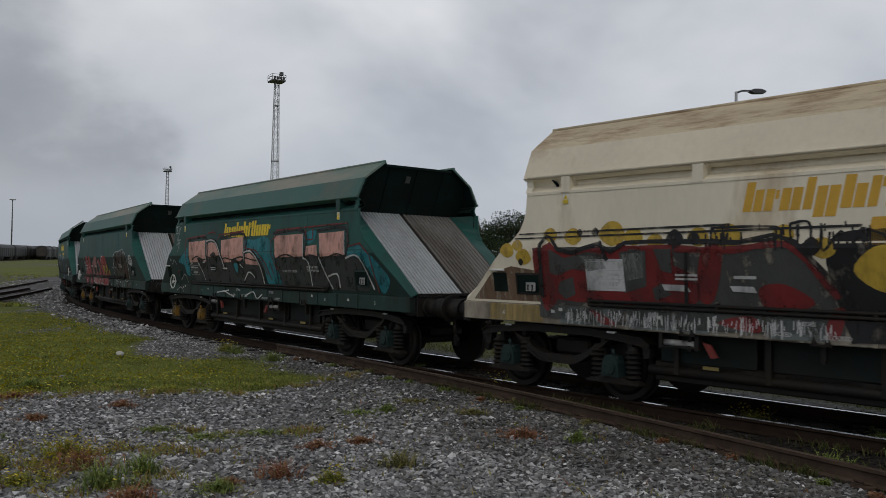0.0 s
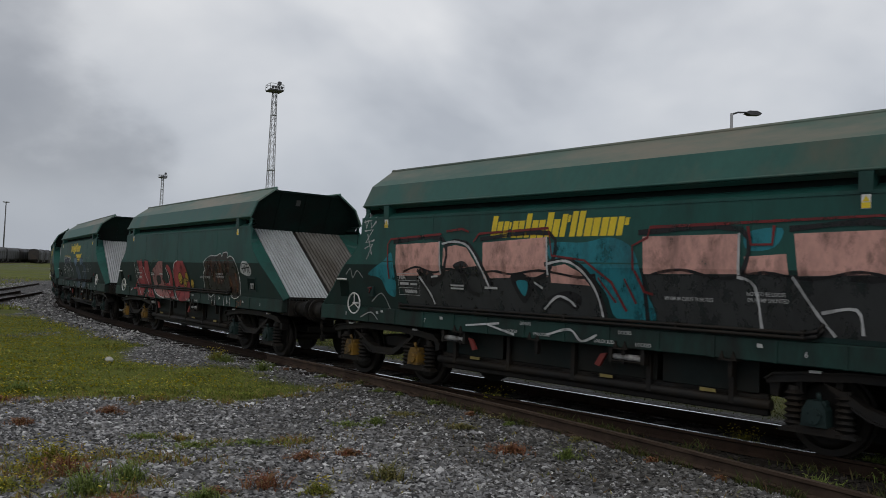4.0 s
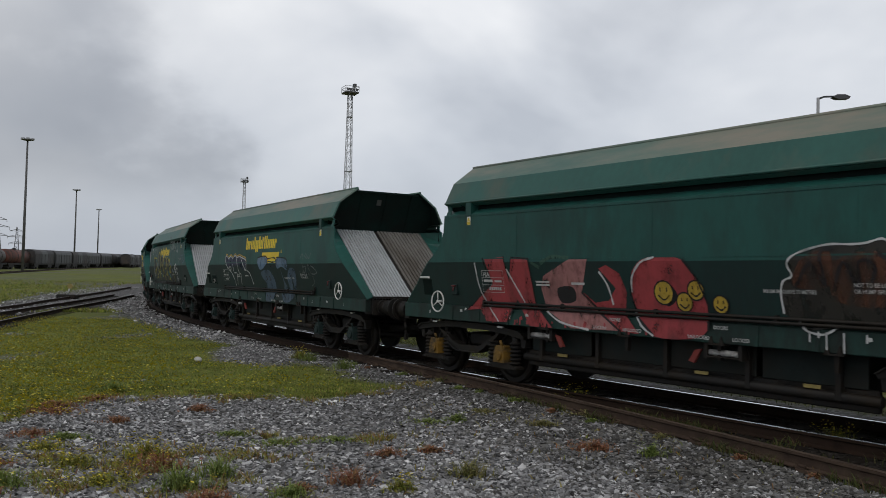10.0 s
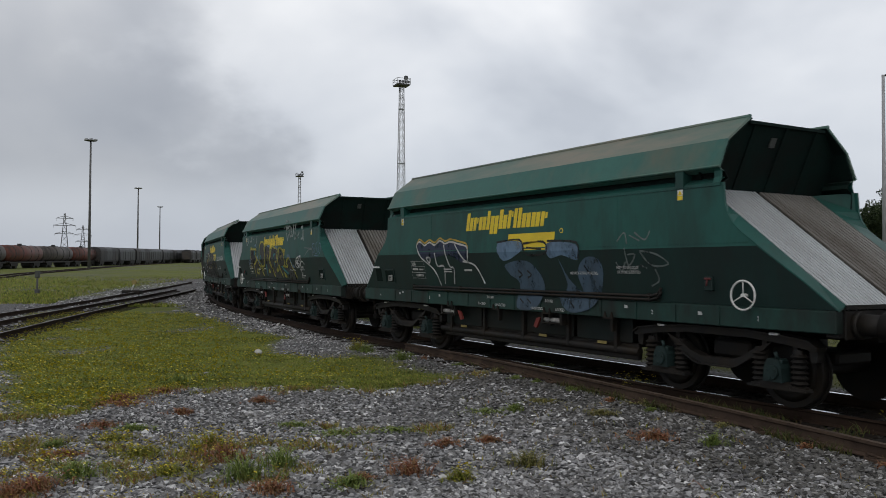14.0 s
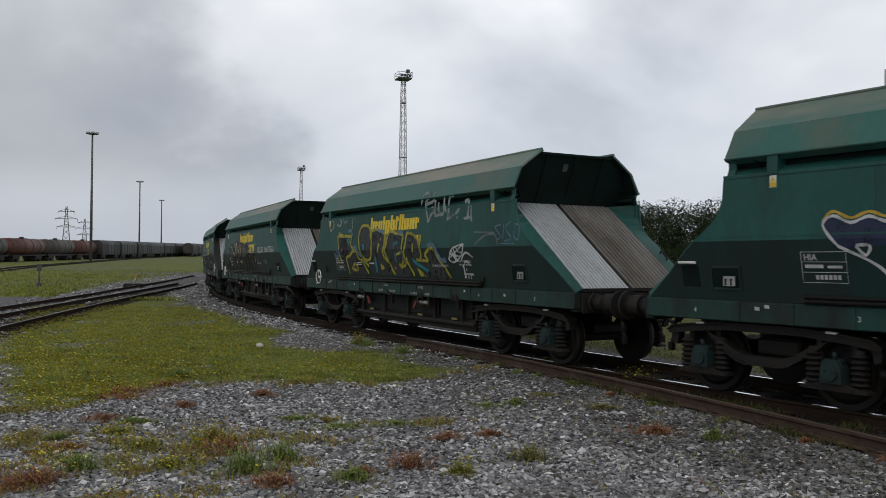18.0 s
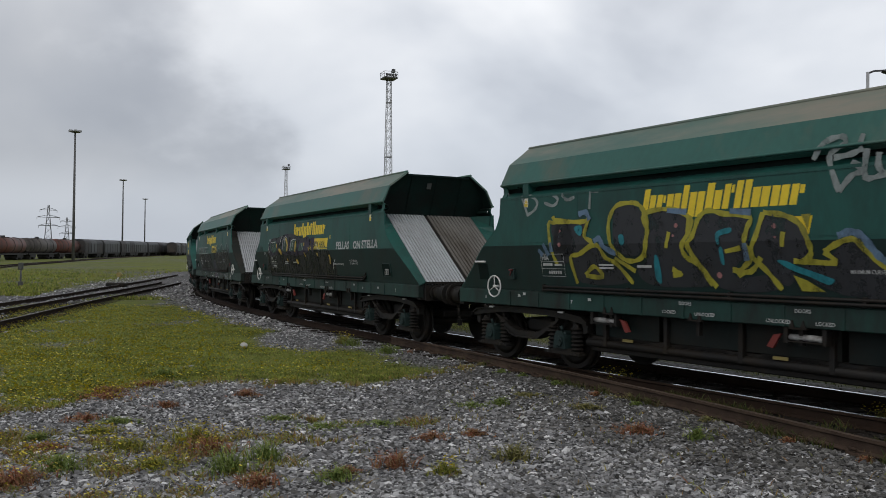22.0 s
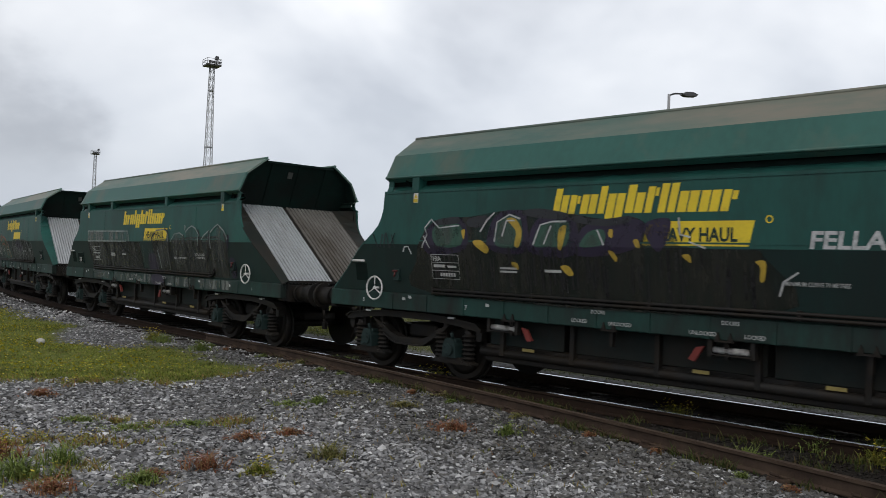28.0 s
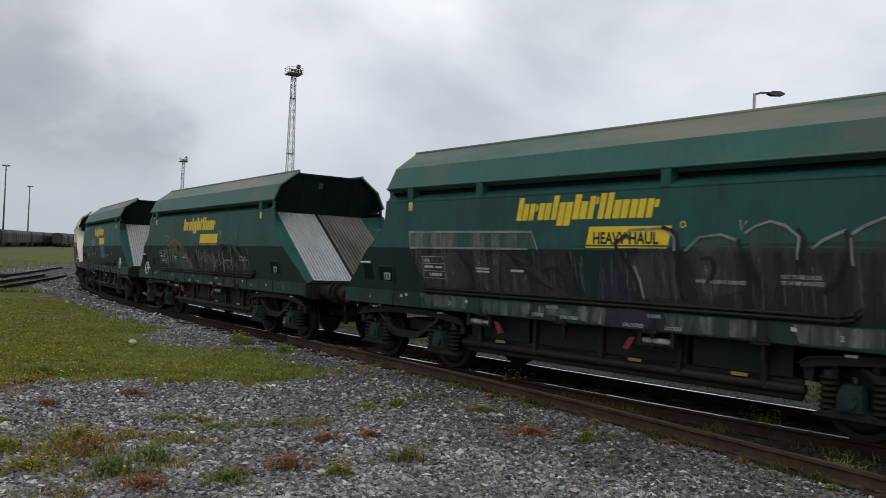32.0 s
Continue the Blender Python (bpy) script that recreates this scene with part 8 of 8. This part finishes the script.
# low creeping weeds, mosses and dead stems spread thinly through the ballast
COVER = island_mat("creeping_weed_leaves", [(0.13, 0.17, 0.035), (0.25, 0.25, 0.055), (0.27, 0.12, 0.065), (0.17, 0.21, 0.04), (0.36, 0.32, 0.08), (0.24, 0.12, 0.065), (0.28, 0.29, 0.06)], 0.8)


def cover_place(r):
    while True:
        k = r.random()
        if k < 0.62:
            x, y = r.uniform(-5.2, -0.6), r.uniform(5.8, 9.0)
            want = smooth(-0.5, -1.9, x) * smooth(9.0, 8.3, y)
        elif k < 0.80:
            x = r.uniform(-6, 0.5)
            y = float(np.interp(x, (-7, -5.5, -4.75, -4.6, -4.2, -3.2, -1.8, -0.95, -0.3, 0.6), (9.1, 9.8, 10.1, 11.5, 12.2, 12.5, 12.2, 12.6, 13.5, 14.8))) + r.normal(-0.1, 0.22)
            want = 0.9
        elif k < 0.92:
            x, y = r.uniform(-2.2, 0.4), 9.35 + r.normal(0, 0.13)
            want = 0.8
        else:
            x, y = r.uniform(0.0, 4.2), r.uniform(6.0, 12.5)
            want = 0.5 if lat_of(x, y)[1] > 1.9 else 0.0
        if r.random() < want * smooth(-0.05, 0.45, noise.noise((x * 2.2, y * 2.2, 21)) + 0.5 * noise.noise((x * 5, y * 5, 4))):
            return x, y, rise(x, y) + 0.005, 0.6 + r.random()


v, f = blades(11000, cover_place, 0.05, 0.013, 2.2, 12)
scatter("creeping_weeds", v, f, COVER, "thin creeping weeds and withered stems in the ballast", "weeds")
v, f = flowers(700, lambda rr: next(p for p in iter(lambda: cover_place(rr), None) if p[0] < -1.5), 0.09, 0.013, 31)
scatter("weed_blossom", v, f, FLOWER, "small yellow blossoms among the ballast weeds", "flowers")

bm = B()
bmesh.ops.create_icosphere(bm, subdivisions=2, radius=0.085)
for vtx in bm.verts:
    vtx.co *= 1 + 0.25 * noise.noise(vtx.co * 9)
    vtx.co.z *= 0.7
tagged(link("pale_rock", bm, mat("chalky_rock", (0.5, 0.49, 0.46), 0.9, vary=0.15, scale=8), m=pose(-4.20, 17.24, -0.10)), "pale rough rock lying in the grass", "rock")


# ---- masts, lamps, pylons ----
GALV = mat("galvanised_steel", (0.33, 0.34, 0.35), 0.55, metal=0.4, vary=0.15, scale=4, bump=0.02)
POLE = mat("dark_weathered_pole_steel", (0.10, 0.10, 0.10), 0.6, vary=0.2, scale=3, bump=0.02)
PALE_POLE = mat("grey_lamp_column_paint", (0.36, 0.37, 0.38), 0.55, vary=0.15, scale=3, bump=0.02)
LAMP_HEAD = mat("dark_lamp_housing", (0.06, 0.06, 0.065), 0.5, vary=0.2, scale=5, bump=0)


def lattice_mast(x, y, top, label):
    z0 = rise(x, y)
    mast = empty("floodlight_mast", label, "mast", "floodlight masts")
    mast.location = (x, y, z0)
    mast.rotation_euler.z = 0.4
    h = top - z0 - 1.1
    half = lambda z: 0.66 - 0.38 * z / h
    for sx, sy in ((-1, -1), (1, -1), (1, 1), (-1, 1)):
        bm = B()
        rod(bm, (sx * half(0), sy * half(0), -0.2), (sx * half(h), sy * half(h), h), 0.05, 6)
        part("mast_leg", bm, GALV, mast)
    bm = B()
    n = 24
    for i in range(n):
        za, zb = h * i / n, h * (i + 1) / n
        a, b = half(za), half(zb)
        for (p, q) in (((-1, -1), (1, -1)), ((1, -1), (1, 1)), ((1, 1), (-1, 1)), ((-1, 1), (-1, -1))):
            rod(bm, (p[0] * a, p[1] * a, za), (q[0] * b, q[1] * b, zb), 0.024, 4, caps=False)
            rod(bm, (q[0] * a, q[1] * a, za), (p[0] * b, p[1] * b, zb), 0.024, 4, caps=False)
            if i % 7 == 0:
                rod(bm, (p[0] * a, p[1] * a, za), (q[0] * a, q[1] * a, za), 0.07, 4, caps=False)
    tagged(part("bracing", bm, GALV, mast), kind="stuff")
    bm = B()
    box(bm, -1.05, 1.05, -1.05, 1.05, h, h + 0.22, 0.03)
    part("head_platform", bm, POLE, mast)
    bm = B()
    for z in (h + 0.65, h + 1.0):
        pipe(bm, [(-1.05, -1.05, z), (1.05, -1.05, z), (1.05, 1.05, z), (-1.05, 1.05, z), (-1.05, -1.05, z)], 0.035, 5)
    for sx, sy in ((-1, -1), (1, -1), (1, 1), (-1, 1), (0, -1), (0, 1)):
        rod(bm, (sx * 1.05, sy * 1.05, h + 0.2), (sx * 1.05, sy * 1.05, h + 1.0), 0.035, 5)
    part("guard_rail", bm, GALV, mast)
    for k in range(4):
        bm = B()
        box(bm, -0.85 + k * 0.45, -0.5 + k * 0.45, -1.25, -1.05, h + 0.25, h + 0.6, 0.02)
        part("floodlight", bm, LAMP_HEAD, mast)
    bm = B()
    rod(bm, (0.9, 0.6, h + 0.2), (0.9, 0.6, h + 1.5), 0.05, 6)
    box(bm, 0.65, 1.15, 0.35, 0.85, h + 1.2, h + 1.75, 0.05)
    part("winch_head", bm, LAMP_HEAD, mast)
    return mast


lattice_mast(-9.15, 125.67, 30.4, "tall grey lattice floodlight mast with a railed platform")
lattice_mast(-48.9, 250.3, 30.3, "distant grey lattice floodlight mast with a railed platform")


def yard_lamp(x, y, top, r, label):
    z0 = rise(x, y)
    lamp = empty("yard_lamp", label, "lamp post", "tall yard lamps")
    lamp.location = (x, y, z0)
    h = top - z0
    bm = B()
    rod(bm, (0, 0, 0), (0, 0, h - 0.4), r, 8, r * 0.55)
    part("pole", bm, POLE, lamp)
    bm = B()
    rod(bm, (0, 0, h - 0.45), (0, 0, h - 0.25), 0.75, 10)
    part("head_ring", bm, POLE, lamp)
    for k in range(6):
        a = k * math.pi / 3
        bm = B()
        box(bm, math.cos(a) * 0.8 - 0.25, math.cos(a) * 0.8 + 0.25, math.sin(a) * 0.8 - 0.2, math.sin(a) * 0.8 + 0.2, h - 0.4, h - 0.1, 0.04)
        part("floodlight", bm, GALV, lamp)
    return lamp


for x, y, top, r in ((-61.6, 136.8, 23.0, 0.26), (-91.1, 232.8, 24.2, 0.28), (-113.0, 310.0, 24.6, 0.30)):
    yard_lamp(x, y, top, r, "slender dark yard lamp post with a ring of floodlights")


def pylon(x, y, top, label):
    z0 = rise(x, y)
    tower = empty("electricity_pylon", label, "pylon", "electricity pylons")
    tower.location = (x, y, z0)
    tower.rotation_euler.z = 0.5
    h = top - z0
    hw = lambda z: 0.085 * h * (1 - z / h) ** 1.2 + 0.012 * h
    bm = B()
    n = 9
    for i in range(n):
        za, zb = h * i / n, h * (i + 1) / n
        a, b = hw(za), hw(zb)
        for (p, q) in (((-1, -1), (1, -1)), ((1, -1), (1, 1)), ((1, 1), (-1, 1)), ((-1, 1), (-1, -1))):
            rod(bm, (p[0] * a, p[1] * a, za), (p[0] * b, p[1] * b, zb), 0.006 * h, 4, caps=False)
            rod(bm, (p[0] * a, p[1] * a, za), (q[0] * b, q[1] * b, zb), 0.0035 * h, 4, caps=False)
    part("tower", bm, POLE, tower)
    for z, w in ((0.60, 0.17), (0.76, 0.20), (0.90, 0.15)):
        bm = B()
        for sx in (-1, 1):
            rod(bm, (0, 0, h * z), (sx * h * w, 0, h * z), 0.005 * h, 4)
            rod(bm, (0, 0, h * (z + 0.05)), (sx * h * w, 0, h * z), 0.004 * h, 4)
            rod(bm, (sx * h * w, 0, h * z), (sx * h * w, 0, h * (z - 0.05)), 0.003 * h, 4)
        part("cross_arm", bm, POLE, tower)
    return tower


for x, y, top in ((-338, 703, 47.5), (-560, 960, 50.0), (-440, 960, 50.0), (-290, 1100, 56.0)):
    pylon(x, y, top, "distant grey lattice electricity pylon")


def street_lamp():
    lamp = empty("street_lamp", "grey street lamp with a short curved arm", "street lamp")
    lamp.location = (17.05, 34.0, rise(17, 34))
    h = 9.75
    bm = B()
    rod(bm, (0, 0, 0), (0, 0, 1.4), 0.11, 12)
    rod(bm, (0, 0, 1.4), (0, 0, h), 0.085, 12, 0.06)
    part("column", bm, PALE_POLE, lamp)
    bm = B()
    pipe(bm, [(0, 0, h - 0.05), (0.25, -0.05, h + 0.04), (0.62, -0.1, h + 0.05)], 0.04, 8)
    part("arm", bm, LAMP_HEAD, lamp)
    bm = B()
    prism(bm, [(0.55, h + 0.0), (0.7, h + 0.12), (1.05, h + 0.13), (1.28, h + 0.04), (1.2, h - 0.05), (0.75, h - 0.07)], "y", -0.24, 0.06)
    part("lantern", bm, LAMP_HEAD, lamp)


street_lamp()


# ---- parked trains on the far sidings ----
TANK_RED = mat("faded_red_tank_paint", (0.15, 0.045, 0.03), 0.6, vary=0.3, scale=0.6, dirt=(0.05, 0.04, 0.035), dirt_amount=0.55, dirt_scale=0.5)
TANK_GREY = mat("grimy_grey_tank_paint", (0.10, 0.085, 0.075), 0.65, vary=0.3, scale=0.6, dirt=(0.035, 0.03, 0.028), dirt_amount=0.5, dirt_scale=0.5)
VAN_GREY = mat("weathered_grey_wagon_sheet", (0.050, 0.052, 0.055), 0.6, vary=0.3, scale=0.5, dirt=(0.04, 0.04, 0.04), dirt_amount=0.5, dirt_scale=0.4)
VAN_DARK = mat("dark_dirty_wagon_sheet", (0.030, 0.030, 0.032), 0.7, vary=0.35, scale=0.5, dirt=(0.06, 0.045, 0.035), dirt_amount=0.35, dirt_scale=0.4)


def running_gear(wagon, L):
    bm = B()
    box(bm, -L / 2, L / 2, -1.2, 1.2, 0.85, 1.1)
    part("underframe", bm, BLACK, wagon)
    for x in (-L / 2 + 2.2, L / 2 - 2.2):
        bm = B()
        box(bm, x - 1.3, x + 1.3, -1.05, 1.05, 0.4, 0.85)
        for ax in (x - 0.9, x + 0.9):
            rod(bm, (ax, -0.9, 0.45), (ax, 0.9, 0.45), 0.44, 14)
        part("bogie", bm, BLACK, wagon)
    for sx in (-1, 1):
        bm = B()
        for y in (-0.85, 0.85):
            rod(bm, (sx * L / 2, y, 1.0), (sx * (L / 2 + 0.5), y, 1.0), 0.2, 8)
        part("buffers", bm, BLACK, wagon)


def tank_wagon(m, paint_mat, label):
    wagon = empty("tank_wagon", label, "tank wagon", "parked tank wagons")
    bm = B()
    rod(bm, (-6.4, 0, 2.35), (6.4, 0, 2.35), 1.32, 24)
    for sx in (-1, 1):
        rod(bm, (sx * 6.4, 0, 2.35), (sx * 6.75, 0, 2.35), 1.32, 24, 0.8)
    part("barrel", bm, paint_mat, wagon)
    for x in (-4.6, -1.6, 1.6, 4.6):
        bm = B()
        ring(bm, (x, 0, 2.35), 1.33, 0.05, "x", 24, 4)
        part("strap", bm, VAN_DARK, wagon)
    bm = B()
    rod(bm, (0, 0, 3.6), (0, 0, 3.95), 0.35, 12)
    box(bm, -1.4, 1.4, -0.4, 0.4, 3.66, 3.72)
    part("manhole", bm, VAN_DARK, wagon)
    running_gear(wagon, 13.4)
    wagon.matrix_basis = m
    return wagon


def covered_wagon(m, paint_mat, label, name="covered_wagon"):
    wagon = empty(name, label, "covered wagon", "parked covered wagons")
    prof = [(-1.35, 1.1), (-1.35, 3.0), (-1.2, 3.45), (-0.75, 3.78), (0, 3.88), (0.75, 3.78), (1.2, 3.45), (1.35, 3.0), (1.35, 1.1)]
    for k in range(3):
        bm = B()
        prism(bm, prof, "x", -6.6 + k * 4.42, -6.6 + k * 4.42 + 4.34)
        part("body_section", bm, paint_mat if k != 1 else VAN_GREY, wagon)
    for k in range(7):
        x = -6.3 + k * 2.1
        for y in (-1.36, 1.36):
            bm = B()
            box(bm, x - 0.05, x + 0.05, y - 0.03, y + 0.03, 1.15, 3.0)
            part("rib", bm, VAN_DARK, wagon)
    running_gear(wagon, 13.6)
    wagon.matrix_basis = m
    return wagon


def parked(a, b, makers, step=14.6):
    (xa, ya), (xb, yb) = a, b
    d = math.hypot(xb - xa, yb - ya)
    h = math.degrees(math.atan2(yb - ya, xb - xa))
    slope = math.degrees(math.atan2(rise(xb, yb) - rise(xa, ya), d))
    for i, make in enumerate(makers):
        q = (i + 0.5) * step / d
        x, y = xa + (xb - xa) * q, ya + (yb - ya) * q
        make(pose(x, y, rise(x, y), 0, -slope, h))


RT = lambda m: tank_wagon(m, TANK_RED, "faded red tank wagon parked on a far siding")
GT = lambda m: tank_wagon(m, TANK_GREY, "grimy grey tank wagon parked on a far siding")
DV = lambda m: covered_wagon(m, VAN_DARK, "dark grimy covered wagon parked on a far siding")
GV = lambda m: covered_wagon(m, VAN_GREY, "weathered grey covered wagon parked on a far siding")
parked((-66.5, 96), (-79.5, 205), (RT, GT, RT, GT, RT, DV, GV, GV))
parked((-74, 166), (-90, 282), (DV, GV, DV, GV, GV, DV, GV, GV))
parked((-79, 238), (-103, 352), (DV, DV, DV, GV, DV, DV))
parked((-100, 150), (-128, 290), (DV, GV, DV, GV, DV, GV, DV, DV, DV))

for pts in ([(-40.5, 60), (-47, 86), (-58, 129), (-71, 182), (-80, 235)], [(-42.1, 59.6), (-48.5, 85.6), (-59.5, 128.6), (-72.5, 181.6), (-81.5, 234.6)]):
    rail(free_path(pts, 10), head=DULL, label="far siding rail half hidden in the grass")


def point_post():
    post = empty("marker_post", "short white and black marker post in the grass", "post")
    post.location = (-27.4, 53.4, rise(-27.4, 53.4))
    bm = B()
    rod(bm, (0, 0, 0), (0, 0, 1.05), 0.06, 8)
    part("stem", bm, LAMP_HEAD, post)
    bm = B()
    box(bm, -0.14, 0.14, -0.1, 0.1, 1.05, 1.5, 0.03)
    part("lamp_case", bm, DULL_PLATE, post)
    bm = B()
    box(bm, -0.12, 0.12, -0.12, 0.12, 0.0, 0.3, 0.02)
    part("foot", bm, LAMP_HEAD, post)
    lever = empty("point_lever", "dark hand point lever box with a white weight", "point lever")
    lever.location = (-21.4, 54.0, rise(-21.4, 54.0))
    bm = B()
    box(bm, -0.65, 0.55, -0.3, 0.3, 0.0, 0.28, 0.05)
    part("lever_box", bm, BLACK, lever)
    bm = B()
    rod(bm, (-0.1, 0, 0.25), (0.15, 0, 0.85), 0.05, 8)
    part("lever_arm", bm, WHITE, lever)
    bm = B()
    rod(bm, (0.1, -0.1, 0.8), (0.1, 0.1, 0.8), 0.16, 12)
    part("weight", bm, TAG, lever)


point_post()


# ---- trees, hedge and shed behind the line ----
LEAF = island_mat("dark_tree_leaves", [(0.012, 0.024, 0.008), (0.022, 0.040, 0.012), (0.032, 0.050, 0.015), (0.016, 0.030, 0.010), (0.045, 0.060, 0.020)], 0.6)
SHRUB = island_mat("olive_shrub_leaves", [(0.035, 0.048, 0.014), (0.06, 0.075, 0.022), (0.085, 0.095, 0.03), (0.045, 0.06, 0.018), (0.11, 0.105, 0.04)], 0.65)
BARK = mat("grey_brown_bark", (0.06, 0.05, 0.04), 0.9, vary=0.35, scale=6, fine=40, bump=0.4, stretch=(1, 1, 0.3))


def tree(x, y, h, w, seed, name="tree", label="dark leafy broadleaf tree beyond the line"):
    r = np.random.default_rng(seed)
    t = empty(name, label, "tree" if name == "tree" else "bush", "trees beyond the line")
    z0 = rise(x, y)
    t.location = (x, y, z0)
    bm = B()
    rod(bm, (0, 0, -0.1), (0.1, 0, h * 0.35), 0.05 * h * 0.5, 8, 0.03 * h * 0.5)
    rod(bm, (0.1, 0, h * 0.35), (0.0, 0.1, h * 0.7), 0.03 * h * 0.5, 8, 0.03)
    part("trunk", bm, BARK, t)
    lobes = []
    for k in range(15):
        a, d = r.uniform(0, 6.283), w * 0.5 * math.sqrt(r.random())
        cz = h * r.uniform(0.25, 0.82) * (1 - 0.25 * d / (w * 0.5))
        lobes.append((d * math.cos(a), d * math.sin(a), cz, r.uniform(0.16, 0.28) * w))
    bm = B()
    for lx, ly, lz, lr in lobes:
        rod(bm, (0.05, 0, h * r.uniform(0.15, 0.4)), (lx, ly, lz), 0.06, 5, 0.015)
        for _ in range(3):
            dx, dy, dz = r.normal(0, 1, 3) * lr * 0.4
            rod(bm, (lx, ly, lz), (lx + dx, ly + dy, lz + abs(dz) * 1.3), 0.02, 4, 0.006)
    part("limbs", bm, BARK, t)
    crown = []
    for lx, ly, lz, lr in lobes:
        n = int(1300 * (lr / (0.2 * w)) ** 2)
        d = r.normal(0, 1, (n, 3))
        d /= np.linalg.norm(d, axis=1, keepdims=True)
        lump = 1 + 0.16 * np.sin(d[:, :1] * 5 + lx * 7) * np.sin(d[:, 1:2] * 5 + ly * 7) + 0.12 * np.sin(d[:, 2:] * 9 + lz * 5)
        p = np.array((lx, ly, lz)) + d * lr * (1.12 - 0.62 * r.random((n, 1)) ** 1.8) * lump * (1, 1, 0.9)
        p, d = p[p[:, 2] > 0.1], d[p[:, 2] > 0.1]
        n = len(p)
        size = r.uniform(0.04, 0.105, (n, 1))
        u = r.normal(0, 1, (n, 3))
        u /= np.linalg.norm(u, axis=1, keepdims=True)
        v2 = np.cross(u, d + 0.4 * r.normal(0, 1, (n, 3)))
        v2 /= np.linalg.norm(v2, axis=1, keepdims=True) + 1e-6
        crown.append(np.stack([p - u * size, p + v2 * size * 0.5, p + u * size, p - v2 * size * 0.5 + d * size * 0.3], 1))
    vs = np.concatenate(crown).reshape(-1, 3).tolist()
    fs = [(m, m + 1, m + 2, m + 3) for m in range(0, len(vs), 4)]
    me = bpy.data.meshes.new("crown")
    me.from_pydata(vs, [], fs)
    me.materials.append(LEAF if name == "tree" else SHRUB)
    o = new("crown", me)
    o.parent = t
    tagged(o, "dense crown of small dark leaves", kind="stuff")
    return t


TREES = ((11.5, 66, 7.6, 5.5), (15.0, 67, 8.2, 6.0), (18.6, 65, 7.4, 5.5), (21.2, 66, 6.3, 4.0), (22.3, 45.2, 6.3, 3.4), (24.6, 47.2, 6.7, 3.8), (25.0, 43.6, 7.0, 3.4), (26.8, 44.5, 7.1, 3.8), (28.3, 41.6, 6.5, 4.0), (30.4, 40.4, 6.3, 4.2), (32.6, 39.0, 6.4, 4.4), (35.0, 38.2, 6.6, 4.6), (38.4, 37.0, 6.8, 5.0))
for i, q in enumerate(TREES):
    tree(q[0], q[1], q[2] * (1.13 if i > 3 else 1.0), q[3], 40 + i)
for i, (x, y, h, w) in enumerate(((20.5, 58, 2.6, 3.4), (23.0, 56.5, 3.0, 3.6), (18.0, 58.5, 2.2, 3.2), (25.5, 57, 3.3, 3.4), (15.5, 57, 2.0, 3.0), (21.6, 44.0, 2.8, 3.0), (24.2, 42.6, 2.8, 3.4), (27.0, 41.0, 2.8, 3.4), (29.8, 39.4, 2.8, 3.6), (33.0, 37.6, 2.6, 3.6))):
    tree(x, y, h, w, 70 + i, "bush", "low dark green bush beyond the line")


def poly_tunnel():
    shed = empty("arched_shed", "pale ribbed arched shed with a flat grey end", "shed")
    d = Vector((-0.36, 0.93, 0))
    c = Vector((58.6, 138.0, rise(58.6, 138.0)))
    shed.matrix_basis = Matrix.Translation(c) @ Matrix.Rotation(math.atan2(d.y, d.x), 4, "Z")
    skin_mat = mat("translucent_white_sheeting", (0.62, 0.64, 0.64), 0.5, vary=0.08, scale=0.8, dirt=(0.46, 0.48, 0.48), dirt_amount=0.35, dirt_scale=0.5)
    arc = [(4.15 * math.cos(a), 3.9 + 2.65 * math.sin(a)) for a in [math.pi * k / 20 for k in range(21)]]
    arc = [(4.15, -0.3)] + arc + [(-4.15, -0.3)]
    for k in range(32):
        bm = B()
        sheet(bm, [[(k * 1.1 + e, y, z) for y, z in arc] for e in (0.0, 1.08)], (0, 0, -0.03))
        part("roof_panel", bm, skin_mat, shed)
        bm = B()
        for p, q in zip(arc, arc[1:]):
            rod(bm, (k * 1.1, p[0], p[1]), (k * 1.1, q[0], q[1]), 0.03, 4, caps=False)
        part("hoop", bm, skin_mat, shed)
    bm = B()
    prism(bm, [(y * 0.99, z * 0.99) for y, z in arc], "x", 0.02, 0.06)
    part("end_wall", bm, mat("grey_end_sheeting", (0.46, 0.48, 0.48), 0.6, vary=0.12, scale=0.8, dirt=(0.36, 0.36, 0.36)), shed)


poly_tunnel()



def motions():
    times = [k * 0.5 for k in range(65)]
    fine = [k * 0.2 for k in range(161)]
    for i, wagon in enumerate(WAGONS):
        walk(wagon, [(t, wagon_pose(train_at(t) - i * PITCH - (0.17 if i == 0 else 0.0))) for t in times])
        for bogie in wagon.children:
            for ws in bogie.children:
                if ws.name.startswith("wheelset"):
                    ax = ws.matrix_basis.translation.x
                    walk(ws, [(t, pose(ax, 0, 0.43, 0, math.degrees(train_at(t) / 0.43), 0)) for t in fine])


motions()
